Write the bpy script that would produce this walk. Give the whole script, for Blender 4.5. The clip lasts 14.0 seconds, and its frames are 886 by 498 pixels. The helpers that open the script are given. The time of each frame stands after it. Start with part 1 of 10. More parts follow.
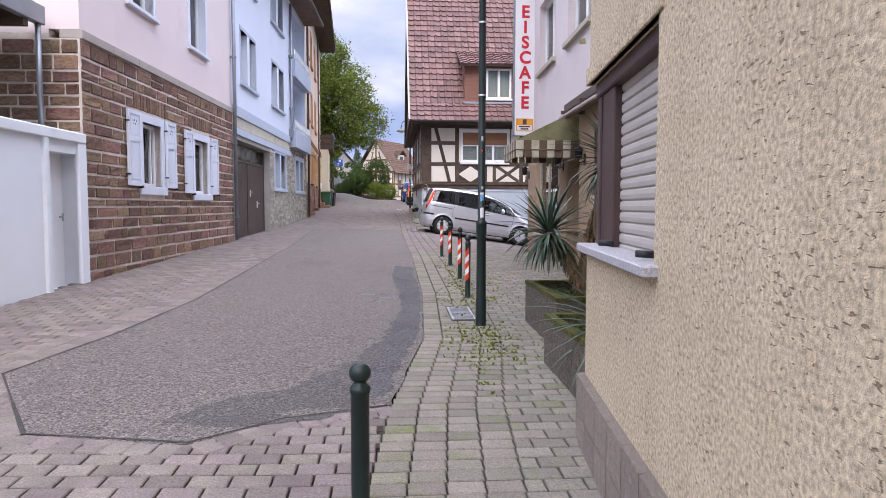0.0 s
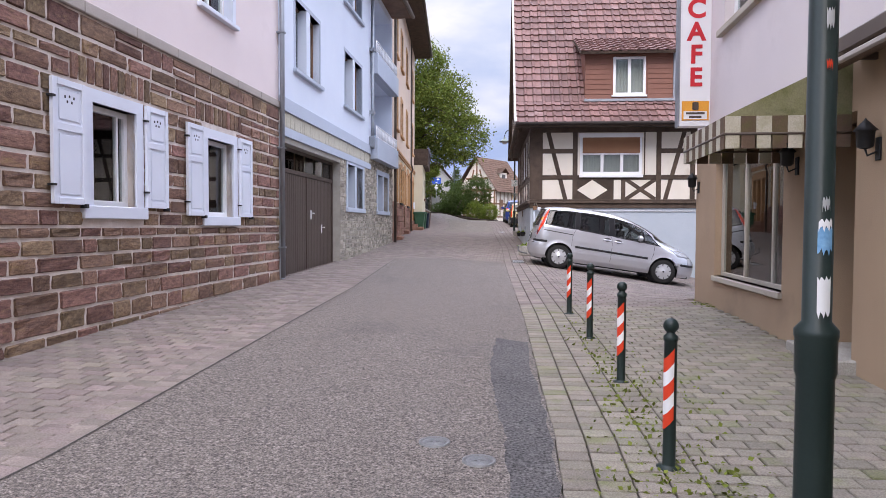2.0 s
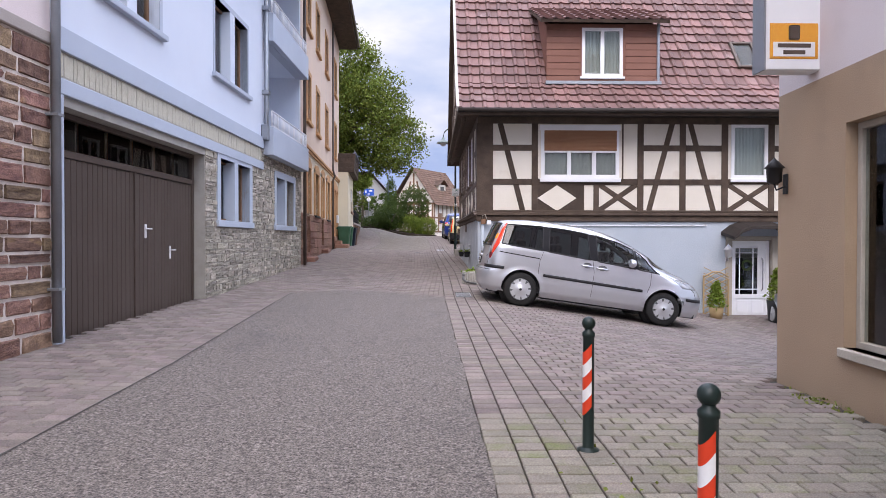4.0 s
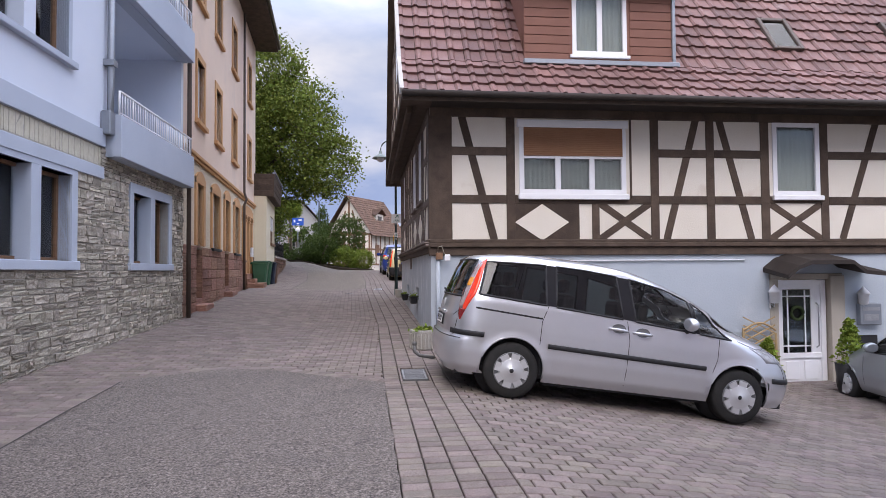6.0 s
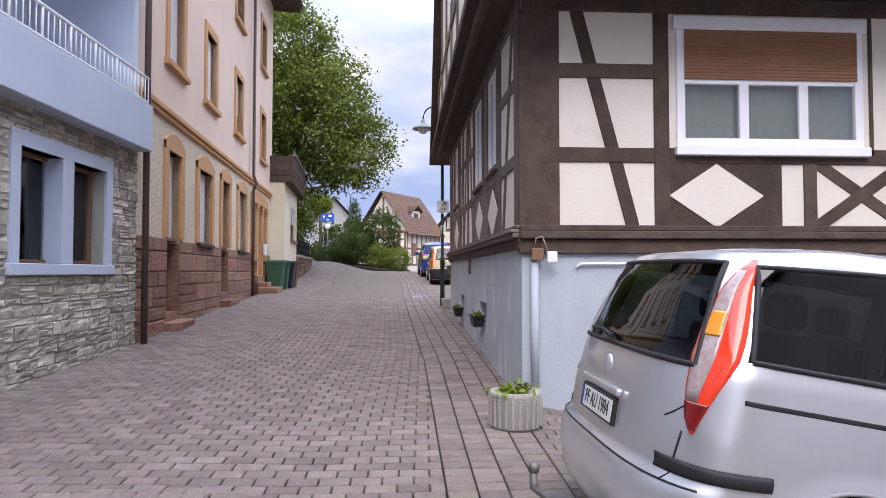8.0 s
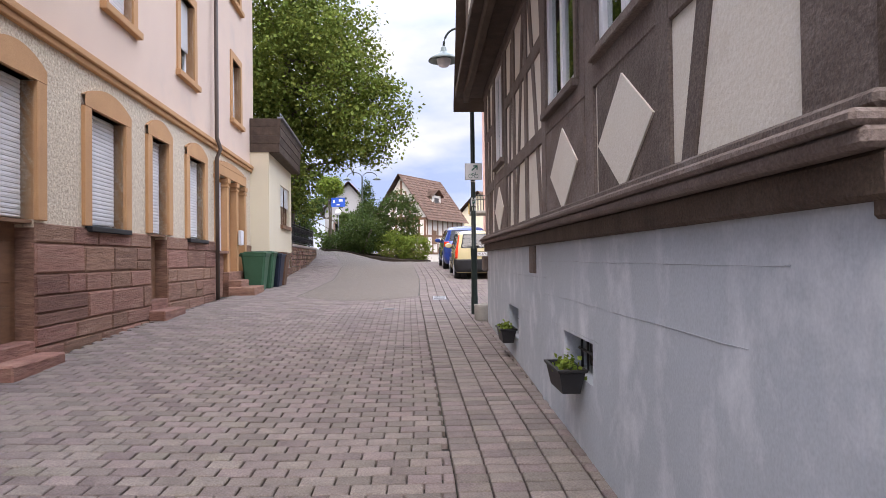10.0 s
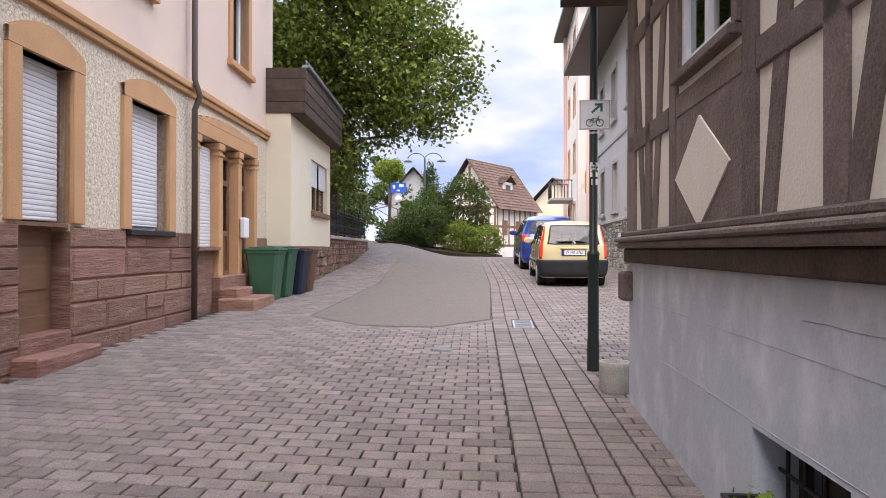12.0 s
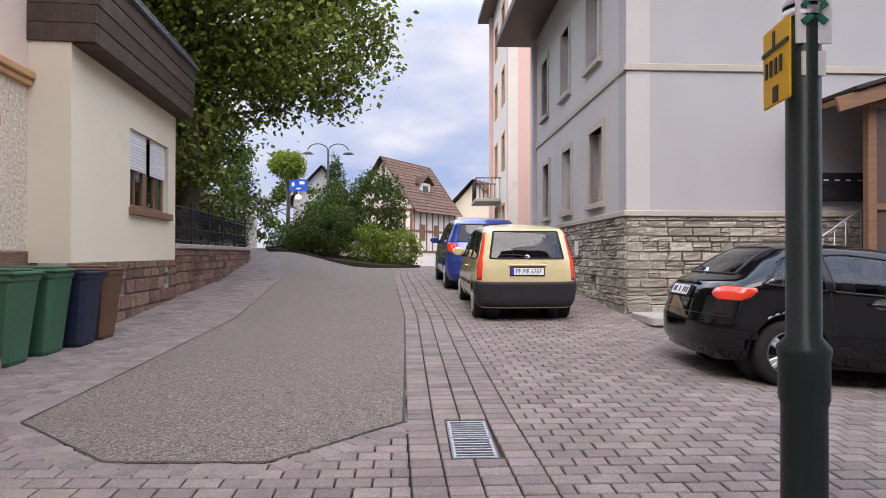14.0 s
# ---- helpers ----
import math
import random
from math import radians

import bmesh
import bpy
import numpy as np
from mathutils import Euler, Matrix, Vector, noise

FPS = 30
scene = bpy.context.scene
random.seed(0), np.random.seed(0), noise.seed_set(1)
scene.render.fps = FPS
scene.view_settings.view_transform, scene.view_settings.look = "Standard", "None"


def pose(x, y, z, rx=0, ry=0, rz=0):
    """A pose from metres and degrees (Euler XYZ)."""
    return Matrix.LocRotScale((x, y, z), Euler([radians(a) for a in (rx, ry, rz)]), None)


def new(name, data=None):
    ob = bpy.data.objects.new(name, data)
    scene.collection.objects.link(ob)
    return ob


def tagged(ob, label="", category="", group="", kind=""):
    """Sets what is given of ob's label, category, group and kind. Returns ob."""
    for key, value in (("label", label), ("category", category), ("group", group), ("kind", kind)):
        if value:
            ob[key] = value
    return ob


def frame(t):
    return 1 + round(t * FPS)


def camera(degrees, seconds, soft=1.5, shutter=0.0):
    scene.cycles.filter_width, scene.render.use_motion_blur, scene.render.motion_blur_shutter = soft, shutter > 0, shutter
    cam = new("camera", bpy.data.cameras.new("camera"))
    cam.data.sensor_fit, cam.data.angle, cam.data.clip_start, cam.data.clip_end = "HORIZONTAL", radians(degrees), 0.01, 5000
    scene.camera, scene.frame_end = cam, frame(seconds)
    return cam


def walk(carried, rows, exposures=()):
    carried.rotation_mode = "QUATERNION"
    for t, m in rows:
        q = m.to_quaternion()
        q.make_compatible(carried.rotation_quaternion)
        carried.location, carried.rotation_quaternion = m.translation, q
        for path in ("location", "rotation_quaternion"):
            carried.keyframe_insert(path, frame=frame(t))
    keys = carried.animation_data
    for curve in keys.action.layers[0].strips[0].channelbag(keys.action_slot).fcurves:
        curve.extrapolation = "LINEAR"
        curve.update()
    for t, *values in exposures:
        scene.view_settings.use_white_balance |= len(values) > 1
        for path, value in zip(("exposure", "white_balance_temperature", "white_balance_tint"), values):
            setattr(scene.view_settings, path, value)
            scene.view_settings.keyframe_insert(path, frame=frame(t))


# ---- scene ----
cam = camera(68.0, 14.0, soft=0.4)
METRES, EYE, TILT, LEAN, TURN = 36.3, 1.53, 0.0, 0.0, -4.5
ROWS = [
    (0.0, 0.0, 0.0, 0.0, 0.01, -3.73, -0.13),
    (0.5, 0.0028, 0.0369, 0.0013, 0.98, -3.89, -0.19),
    (1.0, 0.0029, 0.0738, 0.0014, 4.66, -4.04, -0.08),
    (1.5, -0.0038, 0.1096, 0.0021, 8.97, -3.21, 0.07),
    (2.0, -0.0108, 0.1461, 0.0037, 8.83, -2.03, -0.21),
    (2.5, -0.0145, 0.1848, 0.0046, 5.92, -1.16, -0.33),
    (5.0, -0.0234, 0.3637, 0.0097, 3.17, -0.38, -0.13),
    (5.5, -0.0257, 0.3995, 0.0115, 2.39, 0.5, -0.09),
    (6.0, -0.029, 0.4363, 0.0128, -1.89, 1.94, 0.43),
    (6.5, -0.0315, 0.4707, 0.0125, -9.02, 2.88, 0.81),
    (7.0, -0.0342, 0.5054, 0.0139, -9.55, 2.76, 0.81),
    (7.5, -0.0378, 0.5394, 0.0152, -5.11, 2.47, 0.49),
    (8.0, -0.0428, 0.5743, 0.0154, 1.09, 1.97, 0.01),
    (10.5, -0.0531, 0.7508, 0.02, 3.51, 0.73, 0.56),
    (11.0, -0.0574, 0.7857, 0.0221, 4.58, 0.49, 0.25),
    (11.5, -0.0618, 0.82, 0.0232, 6.33, 0.34, 0.06),
    (12.0, -0.0651, 0.8557, 0.0244, 8.9, 0.07, -0.1),
    (12.5, -0.0679, 0.8899, 0.0267, 8.72, -0.15, -0.15),
    (13.0, -0.0708, 0.9239, 0.0279, 6.09, 0.16, -0.39),
    (13.5, -0.0743, 0.9588, 0.0282, 3.13, 0.69, -0.26),
    (14.0, -0.076, 0.995, 0.03, 1.61, 0.45, -0.09),
]
walk(cam, [(t, pose(0, 0, EYE, TILT, LEAN, TURN) @ pose(METRES * x, METRES * y, METRES * z, 90 + pitch, roll, yaw)) for t, x, y, z, yaw, pitch, roll in ROWS],
     exposures=[(0.0, 0.60, 7050, 17), (2.5, 0.62, 7200, 17), (5.0, 0.50, 7150, 17), (6.5, 0.29, 7100, 17), (7.5, 0.36, 7050, 17), (8.0, 0.64, 7050, 17), (10.5, 0.88, 7450, 17), (11.0, 0.90, 7450, 17), (12.0, 0.86, 7450, 17), (13.0, 0.80, 7350, 17), (14.0, 0.53, 7350, 17)])

# ---- world and light ----
world = bpy.data.worlds.new("sky")
scene.world = world
world.use_nodes = True
SUN_EL, SUN_AZ = 50.0, 184.0


def build_sky():
    t = world.node_tree
    t.nodes.clear()
    out = t.nodes.new("ShaderNodeOutputWorld")
    bg = t.nodes.new("ShaderNodeBackground")
    sky = t.nodes.new("ShaderNodeTexSky")
    sky.sky_type = 'NISHITA'
    sky.sun_disc = False
    sky.sun_elevation, sky.sun_rotation = radians(SUN_EL), radians(SUN_AZ)
    sky.air_density, sky.dust_density = 1.0, 1.5
    co = t.nodes.new("ShaderNodeTexCoord")
    mp = t.nodes.new("ShaderNodeMapping")
    mp.inputs["Scale"].default_value = (1.0, 1.0, 2.6)
    mp.inputs["Location"].default_value = (0.35, 0.1, 0.62)
    n1 = t.nodes.new("ShaderNodeTexNoise")
    n1.inputs["Scale"].default_value, n1.inputs["Detail"].default_value, n1.inputs["Roughness"].default_value = 1.9, 7, 0.52
    n2 = t.nodes.new("ShaderNodeTexNoise")
    n2.inputs["Scale"].default_value, n2.inputs["Detail"].default_value = 3.1, 6
    cover = t.nodes.new("ShaderNodeValToRGB")
    cover.color_ramp.elements[0].position, cover.color_ramp.elements[1].position = 0.36, 0.6
    cloud = t.nodes.new("ShaderNodeValToRGB")
    cloud.color_ramp.elements[0].position, cloud.color_ramp.elements[1].position = 0.34, 0.62
    cloud.color_ramp.elements[0].color, cloud.color_ramp.elements[1].color = (3.7, 5.1, 8.6, 1), (10.2, 10.8, 11.8, 1)
    blue = t.nodes.new("ShaderNodeMix")
    blue.data_type = 'RGBA'
    blue.inputs[0].default_value = 0.62
    blue.inputs[7].default_value = (5.0, 7.0, 11.4, 1)
    mix = t.nodes.new("ShaderNodeMix")
    mix.data_type = 'RGBA'
    L = t.links.new
    L(co.outputs["Generated"], mp.inputs[0])
    L(mp.outputs[0], n1.inputs["Vector"]), L(mp.outputs[0], n2.inputs["Vector"])
    L(n1.outputs[0], cover.inputs[0]), L(n2.outputs[0], cloud.inputs[0])
    L(sky.outputs[0], blue.inputs[6])
    L(cover.outputs[0], mix.inputs[0]), L(blue.outputs[2], mix.inputs[6]), L(cloud.outputs[0], mix.inputs[7])
    sep = t.nodes.new("ShaderNodeSeparateXYZ")
    rise = t.nodes.new("ShaderNodeMapRange")
    rise.inputs[1].default_value, rise.inputs[2].default_value, rise.inputs[3].default_value, rise.inputs[4].default_value = 0.31, 0.56, 0.66, 2.6
    rise.interpolation_type = 'SMOOTHSTEP'
    vm = t.nodes.new("ShaderNodeVectorMath")
    vm.operation = 'SCALE'
    L(co.outputs["Generated"], sep.inputs[0]), L(sep.outputs[2], rise.inputs[0])
    L(mix.outputs[2], vm.inputs[0]), L(rise.outputs[0], vm.inputs["Scale"])
    L(vm.outputs[0], bg.inputs[0]), L(bg.outputs[0], out.inputs[0])
    bg.inputs[1].default_value = 0.108


build_sky()
sun = new("sun", bpy.data.lights.new("sun", 'SUN'))
sun.data.energy, sun.data.angle, sun.data.color = 1.35, radians(40), (1.0, 0.97, 0.94)
sun.matrix_world = pose(0, 0, 40, 90 - SUN_EL, 0, 180 - SUN_AZ)

# ---- materials ----


def mat(name, c1, c2=None, scale=3.0, rough=0.8, bump=0.0, bscale=40.0, rnd=0.0, island=0.0, metal=0.0, stain=None, sscale=0.7, samt=0.5,
        grain=0.12, gscale=90.0, spec=0.3, stretch=(1, 1, 1), coords="Object", hue=0.0, coat=0.0):
    """A procedural surface: two colours mixed at one scale, fine grain, optional stains, relief and piece-by-piece variation."""
    m = bpy.data.materials.new(name)
    m.use_nodes = True
    t = m.node_tree
    N, L = t.nodes.new, t.links.new
    b = t.nodes["Principled BSDF"]
    b.inputs["Roughness"].default_value, b.inputs["Metallic"].default_value = rough, metal
    b.inputs["Specular IOR Level"].default_value = spec
    if coat:
        b.inputs["Coat Weight"].default_value = coat
        b.inputs["Coat Roughness"].default_value = 0.05
    co = N("ShaderNodeTexCoord")
    src = co.outputs[coords]
    if rnd or island:
        # offset the pattern from piece to piece
        info = N("ShaderNodeObjectInfo") if rnd else N("ShaderNodeNewGeometry")
        val = info.outputs["Random"] if rnd else info.outputs["Random Per Island"]
        mul = N("ShaderNodeMath")
        mul.operation = 'MULTIPLY'
        mul.inputs[1].default_value = 17.0
        add = N("ShaderNodeVectorMath")
        L(val, mul.inputs[0]), L(src, add.inputs[0]), L(mul.outputs[0], add.inputs[1])
        src = add.outputs[0]
    mp = N("ShaderNodeMapping")
    mp.inputs["Scale"].default_value = stretch
    L(src, mp.inputs[0])
    src = mp.outputs[0]

    def noise_node(s, d=5, r=0.6):
        n = N("ShaderNodeTexNoise")
        n.inputs["Scale"].default_value, n.inputs["Detail"].default_value, n.inputs["Roughness"].default_value = s, d, r
        L(src, n.inputs["Vector"])
        return n.outputs[0]

    def ramp(v, a, z):
        r = N("ShaderNodeMapRange")
        r.inputs[1].default_value, r.inputs[2].default_value = a, z
        L(v, r.inputs[0])
        return r.outputs[0]

    def mixc(f, a, c, mode='MIX'):
        x = N("ShaderNodeMix")
        x.data_type, x.blend_type = 'RGBA', mode
        for slot, v in ((0, f), (6, a), (7, c)):
            if isinstance(v, (int, float)):
                x.inputs[slot].default_value = v
            elif isinstance(v, tuple):
                x.inputs[slot].default_value = (*v, 1)
            else:
                L(v, x.inputs[slot])
        return x.outputs[2]
    col = mixc(ramp(noise_node(scale), 0.3, 0.7), c1, c2 or tuple(v * 0.8 for v in c1))
    if rnd or island:
        hsv = N("ShaderNodeHueSaturation")
        L(col, hsv.inputs["Color"])
        r = N("ShaderNodeMapRange")
        r.inputs[3].default_value, r.inputs[4].default_value = 1 - (rnd or island), 1 + (rnd or island)
        L(val, r.inputs[0]), L(r.outputs[0], hsv.inputs["Value"])
        if hue:
            fr = N("ShaderNodeMath")
            fr.operation = 'MULTIPLY'
            fr.inputs[1].default_value = 7.31
            fr2 = N("ShaderNodeMath")
            fr2.operation = 'FRACT'
            r2 = N("ShaderNodeMapRange")
            r2.inputs[3].default_value, r2.inputs[4].default_value = 0.5 - hue, 0.5 + hue
            L(val, fr.inputs[0]), L(fr.outputs[0], fr2.inputs[0]), L(fr2.outputs[0], r2.inputs[0]), L(r2.outputs[0], hsv.inputs["Hue"])
        col = hsv.outputs[0]
    if stain:
        col = mixc(ramp(noise_node(sscale, 6, 0.65), 0.62 - samt * 0.3, 0.78), col, stain)
    g = noise_node(gscale, 2, 0.5)
    col = mixc(grain, col, ramp(g, 0.25, 0.75), 'OVERLAY') if grain else col
    L(col, b.inputs["Base Color"])
    if bump:
        bp = N("ShaderNodeBump")
        bp.inputs["Strength"].default_value, bp.inputs["Distance"].default_value = bump, 0.02
        L(noise_node(bscale, 4, 0.6), bp.inputs["Height"]), L(bp.outputs[0], b.inputs["Normal"])
    return m


def scratches(m):
    """Short, mostly level grooves and pits of a scratched render, on top of a plain material."""
    t = m.node_tree
    N, L = t.nodes.new, t.links.new
    b = t.nodes["Principled BSDF"]
    co, mp, mp2 = N("ShaderNodeTexCoord"), N("ShaderNodeMapping"), N("ShaderNodeMapping")
    mp.inputs["Scale"].default_value = (32, 32, 88)
    mp.inputs["Rotation"].default_value = (0.0, 0.1, 0.0)
    mp2.inputs["Scale"].default_value = (2.2, 2.2, 2.6)
    L(co.outputs["Object"], mp.inputs[0]), L(co.outputs["Object"], mp2.inputs[0])
    n1, n2, n3 = N("ShaderNodeTexNoise"), N("ShaderNodeTexNoise"), N("ShaderNodeTexNoise")
    n1.inputs["Scale"].default_value, n1.inputs["Detail"].default_value, n1.inputs["Distortion"].default_value = 1.0, 2.5, 0.5
    n2.inputs["Scale"].default_value, n2.inputs["Detail"].default_value = 1.0, 3.0
    n3.inputs["Scale"].default_value, n3.inputs["Detail"].default_value = 190.0, 3.0
    L(mp.outputs[0], n1.inputs["Vector"]), L(mp2.outputs[0], n2.inputs["Vector"]), L(co.outputs["Object"], n3.inputs["Vector"])
    add = N("ShaderNodeMath")
    add.operation = 'MULTIPLY_ADD'
    add.inputs[1].default_value = 0.22
    L(n2.outputs[0], add.inputs[0]), L(n1.outputs[0], add.inputs[2])
    groove = N("ShaderNodeMapRange")
    groove.inputs[1].default_value, groove.inputs[2].default_value = 0.73, 0.80
    L(add.outputs[0], groove.inputs[0])
    old = b.inputs["Base Color"].links[0].from_socket
    mx = N("ShaderNodeMix")
    mx.data_type = 'RGBA'
    mx.inputs[7].default_value = (0.24, 0.175, 0.115, 1)
    L(groove.outputs[0], mx.inputs[0]), L(old, mx.inputs[6]), L(mx.outputs[2], b.inputs["Base Color"])
    height = N("ShaderNodeMath")
    height.operation = 'MULTIPLY_ADD'
    height.inputs[1].default_value = -1.4
    L(groove.outputs[0], height.inputs[0]), L(n3.outputs[0], height.inputs[2])
    bp = N("ShaderNodeBump")
    bp.inputs["Strength"].default_value, bp.inputs["Distance"].default_value = 0.7, 0.004
    L(height.outputs[0], bp.inputs["Height"]), L(bp.outputs[0], b.inputs["Normal"])


def glass_mat(name, tint=(0.75, 0.8, 0.8), gloss=1.0, refl=1.5):
    m = bpy.data.materials.new(name)
    m.use_nodes = True
    t = m.node_tree
    t.nodes.clear()
    N, L = t.nodes.new, t.links.new
    out, tr, gl, mx, fr = N("ShaderNodeOutputMaterial"), N("ShaderNodeBsdfTransparent"), N("ShaderNodeBsdfGlossy"), N("ShaderNodeMixShader"), N("ShaderNodeFresnel")
    tr.inputs[0].default_value = (*tint, 1)
    gl.inputs["Roughness"].default_value = 0.01
    gl.inputs[0].default_value = (gloss, gloss, gloss, 1)
    fr.inputs[0].default_value = refl
    L(fr.outputs[0], mx.inputs[0]), L(tr.outputs[0], mx.inputs[1]), L(gl.outputs[0], mx.inputs[2]), L(mx.outputs[0], out.inputs[0])
    return m


ASPHALT = mat("asphalt", (0.072, 0.061, 0.054), (0.265, 0.228, 0.203), 34, 0.9, 1.0, 60, stain=(0.115, 0.102, 0.097), sscale=0.5, samt=0.2, grain=0.8, gscale=75)
ASPHALT_UP = mat("brownish_asphalt", (0.098, 0.083, 0.068), (0.265, 0.226, 0.186), 34, 0.9, 1.0, 60, stain=(0.16, 0.135, 0.115), sscale=0.6, samt=0.3, grain=0.8, gscale=75)
ASPHALT_OIL = mat("darkened_asphalt", (0.055, 0.05, 0.048), (0.17, 0.15, 0.14), 34, 0.85, 1.0, 60, stain=(0.10, 0.09, 0.085), sscale=3, samt=0.5, grain=0.8, gscale=75)
ASPHALT_DARK = mat("asphalt_patch", (0.085, 0.08, 0.08), (0.12, 0.112, 0.11), 2, 0.9, 0.9, 65, grain=0.9, gscale=55)
PAVER = mat("paver_concrete", (0.160, 0.131, 0.118), (0.225, 0.184, 0.164), 5, 0.88, 0.25, 90, rnd=0.2, stain=(0.23, 0.205, 0.155), sscale=0.6, samt=0.3, grain=0.3, hue=0.022)
PAVER_J = mat("paver_concrete_field", (0.160, 0.131, 0.118), (0.225, 0.184, 0.164), 5, 0.88, 0.25, 90, island=0.2, stain=(0.23, 0.205, 0.155), sscale=0.6, samt=0.3, grain=0.3, hue=0.022)
PAVER_MOSS = mat("paver_mossy", (0.185, 0.165, 0.135), (0.235, 0.205, 0.168), 5, 0.9, 0.25, 90, island=0.16, stain=(0.13, 0.15, 0.045), sscale=1.6, samt=0.3, grain=0.3, hue=0.015)
BED = mat("joint_sand", (0.032, 0.028, 0.024), (0.050, 0.043, 0.036), 6, 0.95, 0.3, 60, stain=(0.06, 0.085, 0.03), sscale=0.9, samt=0.4)
EARTH = mat("earth_grass", (0.07, 0.09, 0.03), (0.11, 0.12, 0.05), 1.0, 0.95, 0.5, 20)
SAND_R = mat("red_brown_sandstone", (0.13, 0.075, 0.060), (0.35, 0.215, 0.145), 6.0, 0.88, 1.0, 22, rnd=0.34, stain=(0.36, 0.24, 0.11), sscale=0.9, samt=0.1, grain=0.45, hue=0.025)
SAND_RJ = mat("red_brown_sandstone_field", (0.13, 0.075, 0.060), (0.35, 0.215, 0.145), 6.0, 0.88, 1.0, 22, island=0.34, stain=(0.36, 0.24, 0.11), sscale=0.9, samt=0.1, grain=0.45, hue=0.025)
MORTAR = mat("lime_mortar", (0.74, 0.66, 0.60), (0.50, 0.42, 0.36), 4, 0.95, 0.5, 50)
MORTAR_G = mat("grey_mortar", (0.42, 0.40, 0.36), (0.34, 0.32, 0.28), 4, 0.95, 0.5, 50)
PINK = mat("pale_pink_plaster", (0.76, 0.655, 0.64), (0.72, 0.615, 0.60), 0.8, 0.92, 0.25, 130, grain=0.08, stain=(0.63, 0.54, 0.52), sscale=0.5, samt=0.1)
BLUEW = mat("pale_blue_plaster", (0.67, 0.72, 0.80), (0.63, 0.68, 0.77), 0.8, 0.92, 0.2, 130, grain=0.06)
BLUEBAND = mat("blue_grey_paint", (0.47, 0.52, 0.60), (0.43, 0.48, 0.56), 1, 0.85, 0.15, 120, grain=0.06)
FRIEZE = mat("yellowish_stone_frieze", (0.50, 0.46, 0.36), (0.62, 0.58, 0.48), 5, 0.9, 0.5, 22, island=0.12, grain=0.2)
GREYST = mat("grey_limestone", (0.26, 0.23, 0.185), (0.54, 0.49, 0.41), 6, 0.92, 0.7, 30, rnd=0.3, grain=0.3, hue=0.012, stain=(0.20, 0.19, 0.17), sscale=1.5, samt=0.1)
GREYSTJ = mat("grey_limestone_field", (0.26, 0.23, 0.185), (0.54, 0.49, 0.41), 6, 0.92, 0.7, 30, island=0.3, grain=0.3, hue=0.012, stain=(0.20, 0.19, 0.17), sscale=1.5, samt=0.1)
PEACH = mat("peach_plaster", (0.73, 0.57, 0.45), (0.67, 0.52, 0.42), 0.6, 0.92, 0.25, 110, grain=0.1, stain=(0.60, 0.49, 0.41), sscale=0.7, samt=0.2)
ROUGHCAST = mat("cream_roughcast", (0.80, 0.70, 0.54), (0.44, 0.355, 0.255), 21, 0.95, 1.0, 22, grain=0.3, gscale=40)
ORANGE_ST = mat("orange_sandstone", (0.56, 0.32, 0.155), (0.50, 0.275, 0.135), 2.5, 0.85, 0.2, 60, grain=0.12)
PLINTH_ST = mat("red_sandstone_ashlar", (0.36, 0.20, 0.14), (0.19, 0.10, 0.072), 3.2, 0.9, 1.0, 9, rnd=0.22, stain=(0.45, 0.29, 0.21), sscale=1.3, samt=0.3, grain=0.35, stretch=(1, 1, 4.5), hue=0.012)
CREAM = mat("cream_annex_plaster", (0.74, 0.66, 0.49), (0.70, 0.62, 0.46), 0.7, 0.92, 0.15, 120, grain=0.06, stain=(0.62, 0.56, 0.44), sscale=0.6, samt=0.1)
INFILL = mat("cream_infill_plaster", (0.72, 0.665, 0.58), (0.67, 0.61, 0.52), 1.2, 0.92, 0.3, 45, grain=0.12, stain=(0.55, 0.46, 0.37), sscale=1.6, samt=0.14)
TIMBER = mat("dark_brown_timber", (0.052, 0.035, 0.026), (0.095, 0.066, 0.048), 4, 0.75, 0.5, 30, rnd=0.2, grain=0.3, stain=(0.10, 0.075, 0.06), sscale=2.0, samt=0.1)
GREYBLUE = mat("grey_blue_plinth_plaster", (0.455, 0.49, 0.525), (0.40, 0.43, 0.46), 0.8, 0.9, 0.45, 7, grain=0.08, stain=(0.70, 0.71, 0.73), sscale=2.2, samt=0.42, stretch=(1, 1, 0.75))
STUCCO = mat("ochre_scratch_stucco", (0.56, 0.45, 0.31), (0.47, 0.37, 0.25), 3, 0.95, 0.0, 48, grain=0.45, gscale=60, stain=(0.42, 0.335, 0.235), sscale=1.1, samt=0.2)
scratches(STUCCO)
PLINTH_BR = mat("brown_split_stone", (0.30, 0.245, 0.205), (0.21, 0.17, 0.145), 9, 0.9, 0.8, 30, rnd=0.2, grain=0.4, stain=(0.38, 0.33, 0.29), sscale=3, samt=0.2)
SHOPBR = mat("brown_shop_plaster", (0.40, 0.285, 0.19), (0.35, 0.245, 0.165), 0.9, 0.9, 0.25, 80, grain=0.12, stain=(0.27, 0.195, 0.14), sscale=0.8, samt=0.15)
LILAC = mat("pale_lilac_plaster", (0.66, 0.585, 0.575), (0.61, 0.545, 0.54), 0.7, 0.92, 0.25, 110, grain=0.1, stain=(0.52, 0.46, 0.45), sscale=0.6, samt=0.15)
GREYPL = mat("grey_beige_plaster", (0.49, 0.47, 0.445), (0.45, 0.43, 0.405), 0.6, 0.92, 0.15, 110, grain=0.06)
WHITEPL = mat("white_plaster", (0.40, 0.395, 0.39), (0.365, 0.36, 0.355), 0.6, 0.92, 0.15, 110, grain=0.06)
